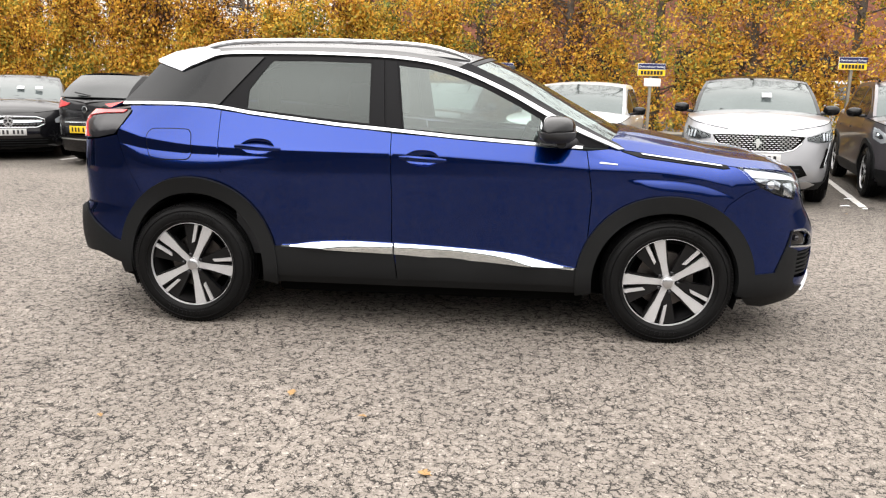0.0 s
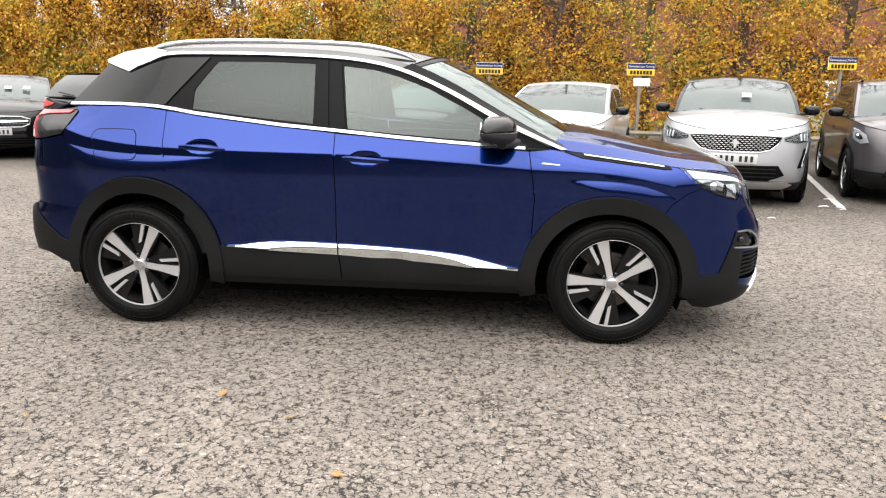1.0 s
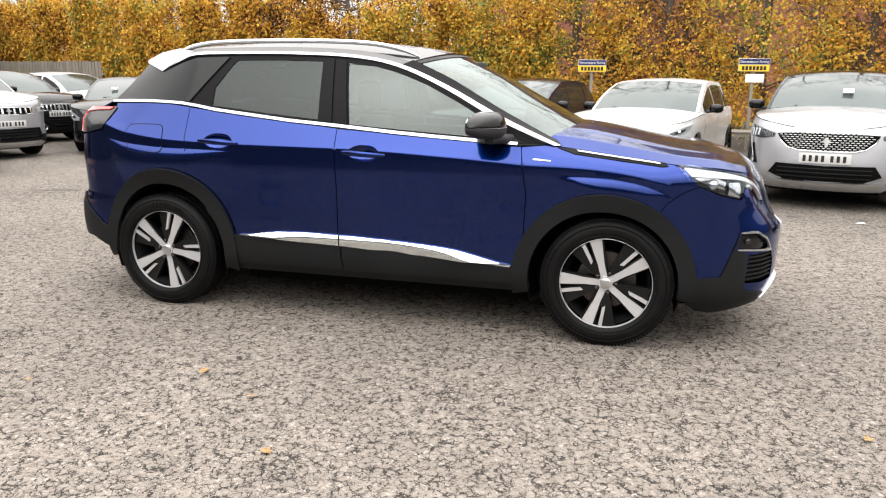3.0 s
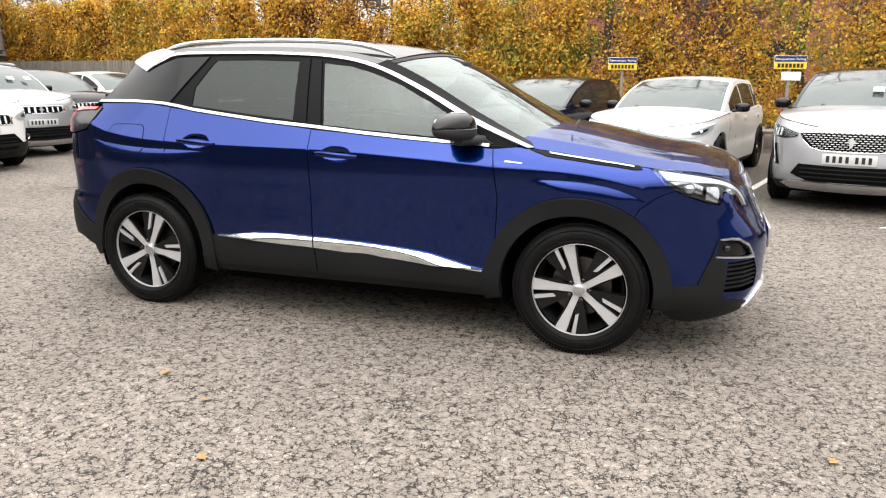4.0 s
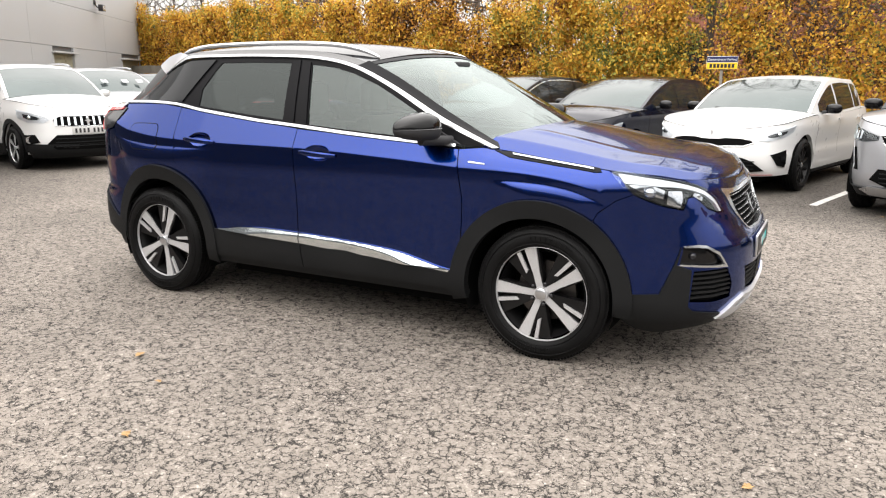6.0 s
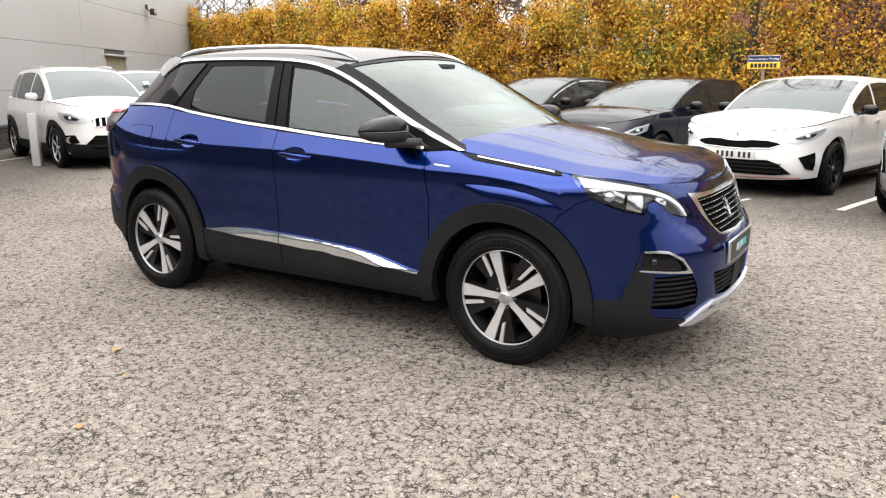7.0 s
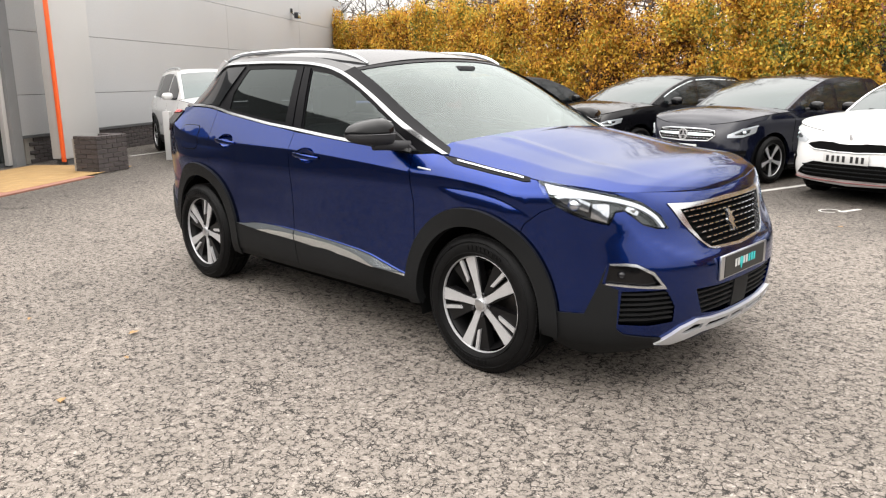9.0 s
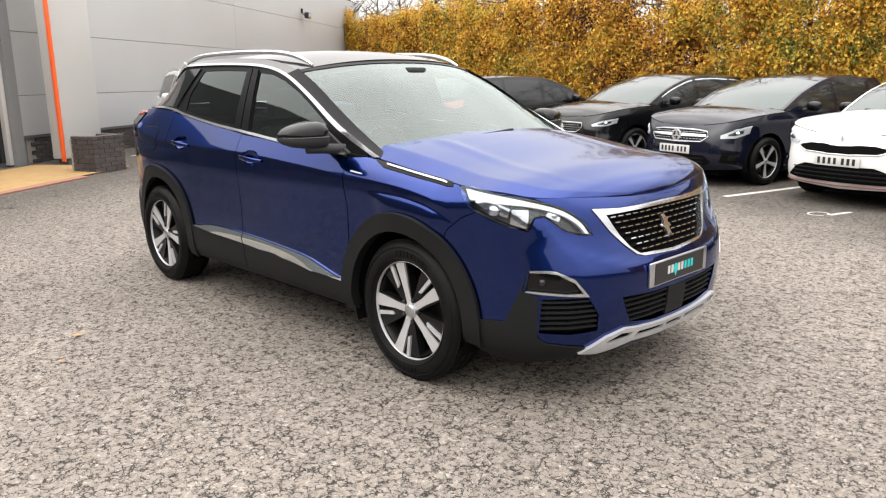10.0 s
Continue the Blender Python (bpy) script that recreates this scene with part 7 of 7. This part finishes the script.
def hedge_y(x):
    return 12.95 - 0.16 * x


def leaf_cloud(name, n, wide, deep, z0, z1, seed, thin, mat=None):
    """Leaves of a clipped tree, thick at its face and top, each a small bent blade."""
    g = np.random.default_rng(seed)
    lumps = g.uniform((-wide / 2, -deep / 2, z0), (wide / 2, deep / 2, z1), (210, 3))
    lumps[:, 1] = -deep / 2 + np.abs(g.normal(0, 0.26, 210)) * deep
    keep = g.uniform(0, 1, 210) > thin * np.clip((lumps[:, 2] - z0) / (z1 - z0) * 0.6 + 0.4, 0, 1)
    lumps = lumps[keep]
    at = g.integers(0, len(lumps), n)
    spread = g.uniform(0.08, 0.20, len(lumps))
    c = lumps[at] + g.normal(0, 1, (n, 3)) * spread[at][:, None] * (1.0, 0.8, 1.0)
    size = g.uniform(0.022, 0.052, n)
    d = g.normal(0, 1, (n, 3)) + (0, -0.5, -0.35)
    d /= np.linalg.norm(d, axis=1)[:, None]
    up = g.normal(0, 1, (n, 3)) + (0, -0.9, 0.5)
    side = np.cross(d, up)
    side /= np.linalg.norm(side, axis=1)[:, None]
    nrm = np.cross(side, d)
    a = c - d * size[:, None]
    b = c + side * (size * 0.62)[:, None] + nrm * (size * 0.18)[:, None]
    e = c + d * (size * 1.05)[:, None]
    f = c - side * (size * 0.62)[:, None] + nrm * (size * 0.18)[:, None]
    v = np.stack([a, b, e, f], 1).reshape(-1, 3)
    v[:, 2] = np.maximum(v[:, 2], 0.03)
    mesh = bpy.data.meshes.new(name)
    mesh.vertices.add(len(v))
    mesh.vertices.foreach_set("co", v.ravel())
    mesh.loops.add(n * 4)
    mesh.loops.foreach_set("vertex_index", np.arange(n * 4))
    mesh.polygons.add(n)
    mesh.polygons.foreach_set("loop_start", np.arange(n) * 4)
    mesh.polygons.foreach_set("loop_total", np.full(n, 4))
    mesh.update()
    mesh.validate()
    mesh.materials.append(mat or LEAF)
    return mesh


def twig_mesh(name, seed, wide, height, trunk_r, bare):
    """Trunk, limbs and twigs of one tree."""
    g = random.Random(seed)
    verts, faces = [], []

    def stick(p, q, r0, r1, sides=5):
        d = (q - p).normalized()
        t = d.to_track_quat("Z", "Y")
        k = len(verts)
        for c, r in ((p, r0), (q, r1)):
            for i in range(sides):
                a = 2 * math.pi * i / sides
                verts.append(c + t @ Vector((r * math.cos(a), r * math.sin(a), 0)))
        for i in range(sides):
            faces.append((k + i, k + (i + 1) % sides, k + sides + (i + 1) % sides, k + sides + i))
    p = Vector((0, 0, 0))
    stem = [p]
    for k in range(7):
        p = p + Vector((g.uniform(-0.07, 0.07), g.uniform(-0.05, 0.05), height / 7))
        stem.append(p)
    for k in range(7):
        stick(stem[k], stem[k + 1], trunk_r * (1 - k / 8.5), trunk_r * (1 - (k + 1) / 8.5), 9)
    for k in range(46):
        h = g.uniform(0.12, 1.0)
        i = min(6, int(h * 7))
        s = stem[i].lerp(stem[i + 1], h * 7 - i)
        a = g.uniform(0, 2 * math.pi)
        long = g.uniform(0.5, 1.0) * wide * 0.62
        q = s + Vector((math.cos(a) * long, math.sin(a) * long * 0.45, g.uniform(0.1, 0.8)))
        m1 = s.lerp(q, 0.5) + Vector((g.uniform(-0.1, 0.1), g.uniform(-0.1, 0.1), -0.08))
        stick(s, m1, 0.024, 0.016), stick(m1, q, 0.016, 0.007)
        for _ in range(bare):
            b = m1.lerp(q, g.uniform(0, 1))
            e = b + Vector((g.uniform(-0.45, 0.45), g.uniform(-0.4, 0.25), g.uniform(-0.1, 0.6)))
            stick(b, e, 0.007, 0.003, 3)
            for _ in range(2):
                b2 = b.lerp(e, g.uniform(0.2, 0.9))
                stick(b2, b2 + Vector((g.uniform(-0.25, 0.25), g.uniform(-0.2, 0.15), g.uniform(-0.05, 0.35))), 0.004, 0.002, 3)
    mesh = bpy.data.meshes.new(name)
    mesh.from_pydata([tuple(v) for v in verts], [], faces)
    mesh.polygons.foreach_set("use_smooth", [True] * len(mesh.polygons))
    mesh.materials.append(BARK)
    return mesh


DENSE = [leaf_cloud("crown", 31000, 2.9, 1.5, 0.2, 3.0, 10 + k, 0.10) for k in range(3)]
LIGHT = [leaf_cloud("crown", 10500, 2.9, 1.3, 0.3, 4.2, 20 + k, 0.60) for k in range(3)]
STEMS = [twig_mesh("trunk", 30 + k, 2.6, 5.2, 0.085, 3) for k in range(3)]
STEMS_TALL = [twig_mesh("trunk", 40 + k, 3.0, 7.5, 0.13, 7) for k in range(3)]
spot = random.Random(5)
for k in range(19):
    x = -27.0 + k * 2.05
    thick = x < -0.8
    ob = thing("hedge_tree", pose(x, hedge_y(x) + (0.9 if thick else 0.9) + spot.uniform(-0.12, 0.12), 0, 0, 0, spot.uniform(-9, 9) - 9), "hornbeam in yellow autumn leaf, clipped as a tall hedge" if thick else "thin hornbeam with orange leaves and bare twigs in hedge", "tree", "hedge row")
    for nm, ms in (("trunk", STEMS if thick else STEMS_TALL), ("crown", DENSE if thick else LIGHT)):
        o = new(nm, ms[k % 3])
        o.parent = ob
        if nm == "crown" and thick:
            o.scale = (1.0, 1.0, spot.uniform(1.20, 1.32) if x < -8 else spot.uniform(0.93, 1.20))
# taller bare trees behind the hedge
TALL = [twig_mesh("trunk", 60 + k, 4.0, 4.8, 0.12, 9) for k in range(2)]
BROWN = [leaf_cloud("crown", 6000, 3.6, 1.6, 0.8, 4.2, 80 + k, 0.35, LEAF_BROWN) for k in range(2)]
for k in range(13):
    x = -28 + k * 2.8 + spot.uniform(-0.8, 0.8)
    ob = thing("bare_tree", pose(x, hedge_y(x) + 3.4 + spot.uniform(-0.8, 0.8), 0, 0, 0, spot.uniform(-20, 20)), "tall brown half-bare tree behind the hedge", "tree", "trees behind the hedge")
    for nm, ms in (("trunk", TALL), ("crown", BROWN)):
        o = new(nm, ms[k % 2])
        o.parent = ob

# red brick building far behind
far_house = tagged(new("brick_building"), "red brick building far behind the hedge", "building")
far_house.matrix_world = pose(8, 27, 0, 0, 0, -9)
box("wall", -15, 24, 0, 8, 0, 9, BRICK_RED, far_house)
for k in range(9):
    for z in (1.2, 4.6):
        box("window", -13 + k * 4, -11 + k * 4, -0.02, 0.02, z, z + 1.7, GLASS_CAR, far_house)
box("roof", -15.4, 24.4, -0.4, 8.4, 9, 9.3, METAL_DARK, far_house)
# signs on posts along the hedge


def bay_sign(x, y, z, small=False):
    ob = thing("parking_sign", pose(x, y, 0, 0, 0, 8), "blue and yellow parking sign on a wooden post", "sign", "parking signs")
    box("post", -0.03, 0.03, 0.02, 0.08, 0, z + 0.1, WOOD, ob, 0.004)
    box("board", -0.305, 0.305, 0.0, 0.02, z - 0.135, z + 0.125, SIGN_WHITE, ob, 0.004)
    box("blue_panel", -0.30, 0.30, -0.006, 0.0, z + 0.005, z + 0.119, SIGN_BLUE, ob)
    box("yellow_panel", -0.30, 0.30, -0.006, 0.0, z - 0.129, z - 0.005, SIGN_YELLOW, ob)
    for k in range(7):
        c = -0.216 + 0.072 * k
        box("sign_bar", c - 0.027, c + 0.027, -0.010, -0.006, z - 0.108, z - 0.028, PLATE_INK, ob)
    cu = bpy.data.curves.new("lettering", "FONT")
    cu.body, cu.size, cu.align_x, cu.extrude = "Demonstrator Parking", 0.062, "CENTER", 0.001
    tmp = new("tmp", cu)
    bpy.context.view_layer.update()
    mesh = bpy.data.meshes.new_from_object(tmp.evaluated_get(bpy.context.evaluated_depsgraph_get()))
    bpy.data.objects.remove(tmp)
    tx = finish("lettering", mesh, SIGN_WHITE, ob)
    tx.matrix_basis = pose(0, -0.008, z + 0.040, 90, 0, 0)
    if small:
        box("lower_board", -0.15, 0.22, 0.0, 0.015, z - 0.36, z - 0.19, SIGN_WHITE, ob, 0.004)


bay_sign(0.13, 12.5, 1.75)
bay_sign(3.45, 12.2, 1.77, True)
bay_sign(7.5, 11.85, 1.95)
# timber knee rail and paling fence
rail = tagged(new("knee_rail"), "low weathered timber rail in front of the hedge", "fence")
for k in range(12):
    x = -11 + k * 2.0
    box("post", x - 0.06, x + 0.06, hedge_y(x) - 0.75, hedge_y(x) - 0.63, 0, 0.5, WOOD, rail, 0.01)
    tube("bar", [(x, hedge_y(x) - 0.76, 0.42), (x + 2.0, hedge_y(x + 2.0) - 0.76, 0.42)], 0.055, WOOD, rail, 6)
fence = tagged(new("paling_fence"), "weathered grey timber paling fence at the corner", "fence")
for k in range(64):
    x = -23.0 + k * 0.135
    y = hedge_y(x) - 0.8
    box("paling", x - 0.051, x + 0.051, y - 0.012, y + 0.012, 0, 1.88 + random.uniform(-0.015, 0.015), WOOD, fence)
for z in (0.5, 1.5):
    tube("rail", [(-23, hedge_y(-23) - 0.75, z), (-14.4, hedge_y(-14.4) - 0.75, z)], 0.04, WOOD, fence, 6)
# unseen walls behind the camera; the south one is added to deepen shade under the car
tagged(box("wall_south_unseen", -40, 40, -19, -18, 0, 3.8, METAL_DARK), "unseen dark grey wall added to block low sky light", "wall", kind="structure")
tagged(box("wall_east", 33, 34, -24, 30, 0, 2.6, METAL_DARK), "dark grey building beyond the car park", "wall", kind="structure")

# ---- bricks and paving, piece by piece ----


def brick_mesh(dx, dy, dz):
    bm = bmesh.new()
    add_box(bm, 0, dx, 0, dy, 0, dz)
    mesh = bpy.data.meshes.new("brick")
    bmesh.ops.bevel(bm, geom=bm.edges[:], offset=0.004, segments=1, affect="EDGES")
    bm.to_mesh(mesh)
    bm.free()
    mesh.materials.append(BRICK_DARK)
    return mesh


whole = brick_mesh(0.215, 0.03, 0.065)


def course(parent, x0, x1, y, z, turn=False, shift=0.0, mesh=whole):
    x = x0 - shift
    while x < x1 - 0.05:
        if x >= x0 - 0.11:
            o = new("brick", mesh)
            o.parent = parent
            o.matrix_basis = Matrix.Translation((x, y, z)) if not turn else Matrix.Translation((y, x, z)) @ Matrix.Rotation(math.pi / 2, 4, "Z")
        x += 0.225


for r in range(6):
    course(wall, -4.5, 4.2, -0.022, 0.005 + 0.075 * r, False, 0.1125 * (r % 2))
half = brick_mesh(0.1025, 0.03, 0.065)


def leaf_course(parent, m, long, z, odd):
    """One course of stretchers with half bricks at its ends where the bond asks for them."""
    x = 0.0
    while x < long - 0.05:
        short = (odd and x == 0.0) or x + 0.215 > long + 0.005
        o = new("brick", half if short else whole)
        o.parent = parent
        o.matrix_basis = m @ Matrix.Translation((x, 0, z))
        x += 0.1125 if short else 0.225


sides = (Matrix.Identity(4), Matrix.Translation((0, 0.4475, 0)) @ Matrix.Rotation(-math.pi / 2, 4, "Z"), Matrix.Translation((0.6725, 0.01, 0)) @ Matrix.Rotation(math.pi / 2, 4, "Z"))
for r in range(7):
    for i, m in enumerate(sides):
        leaf_course(planter, m, 0.665 if i == 0 else 0.44, 0.005 + 0.075 * r, (r + i) % 2)
coping = brick_mesh(0.103, 0.13, 0.05)
for i, m in enumerate(sides):
    for k in range(6 if i == 0 else 3):
        o = new("coping_brick", coping)
        o.parent = planter
        o.matrix_basis = m @ Matrix.Translation(((0.0 if i == 0 else (0.0 if i == 1 else 0.13)) + 0.1125 * k, -0.008, 0.532))
slab = brick_mesh(0.195, 0.095, 0.012)
slab.materials.clear()
slab.materials.append(PAVING)
for i in range(15):
    for j in range(18):
        o = new("paver", slab)
        o.parent = pav
        o.matrix_basis = Matrix.Translation((-7.9 + i * 0.2, 0.35 + j * 0.1, 0.014))
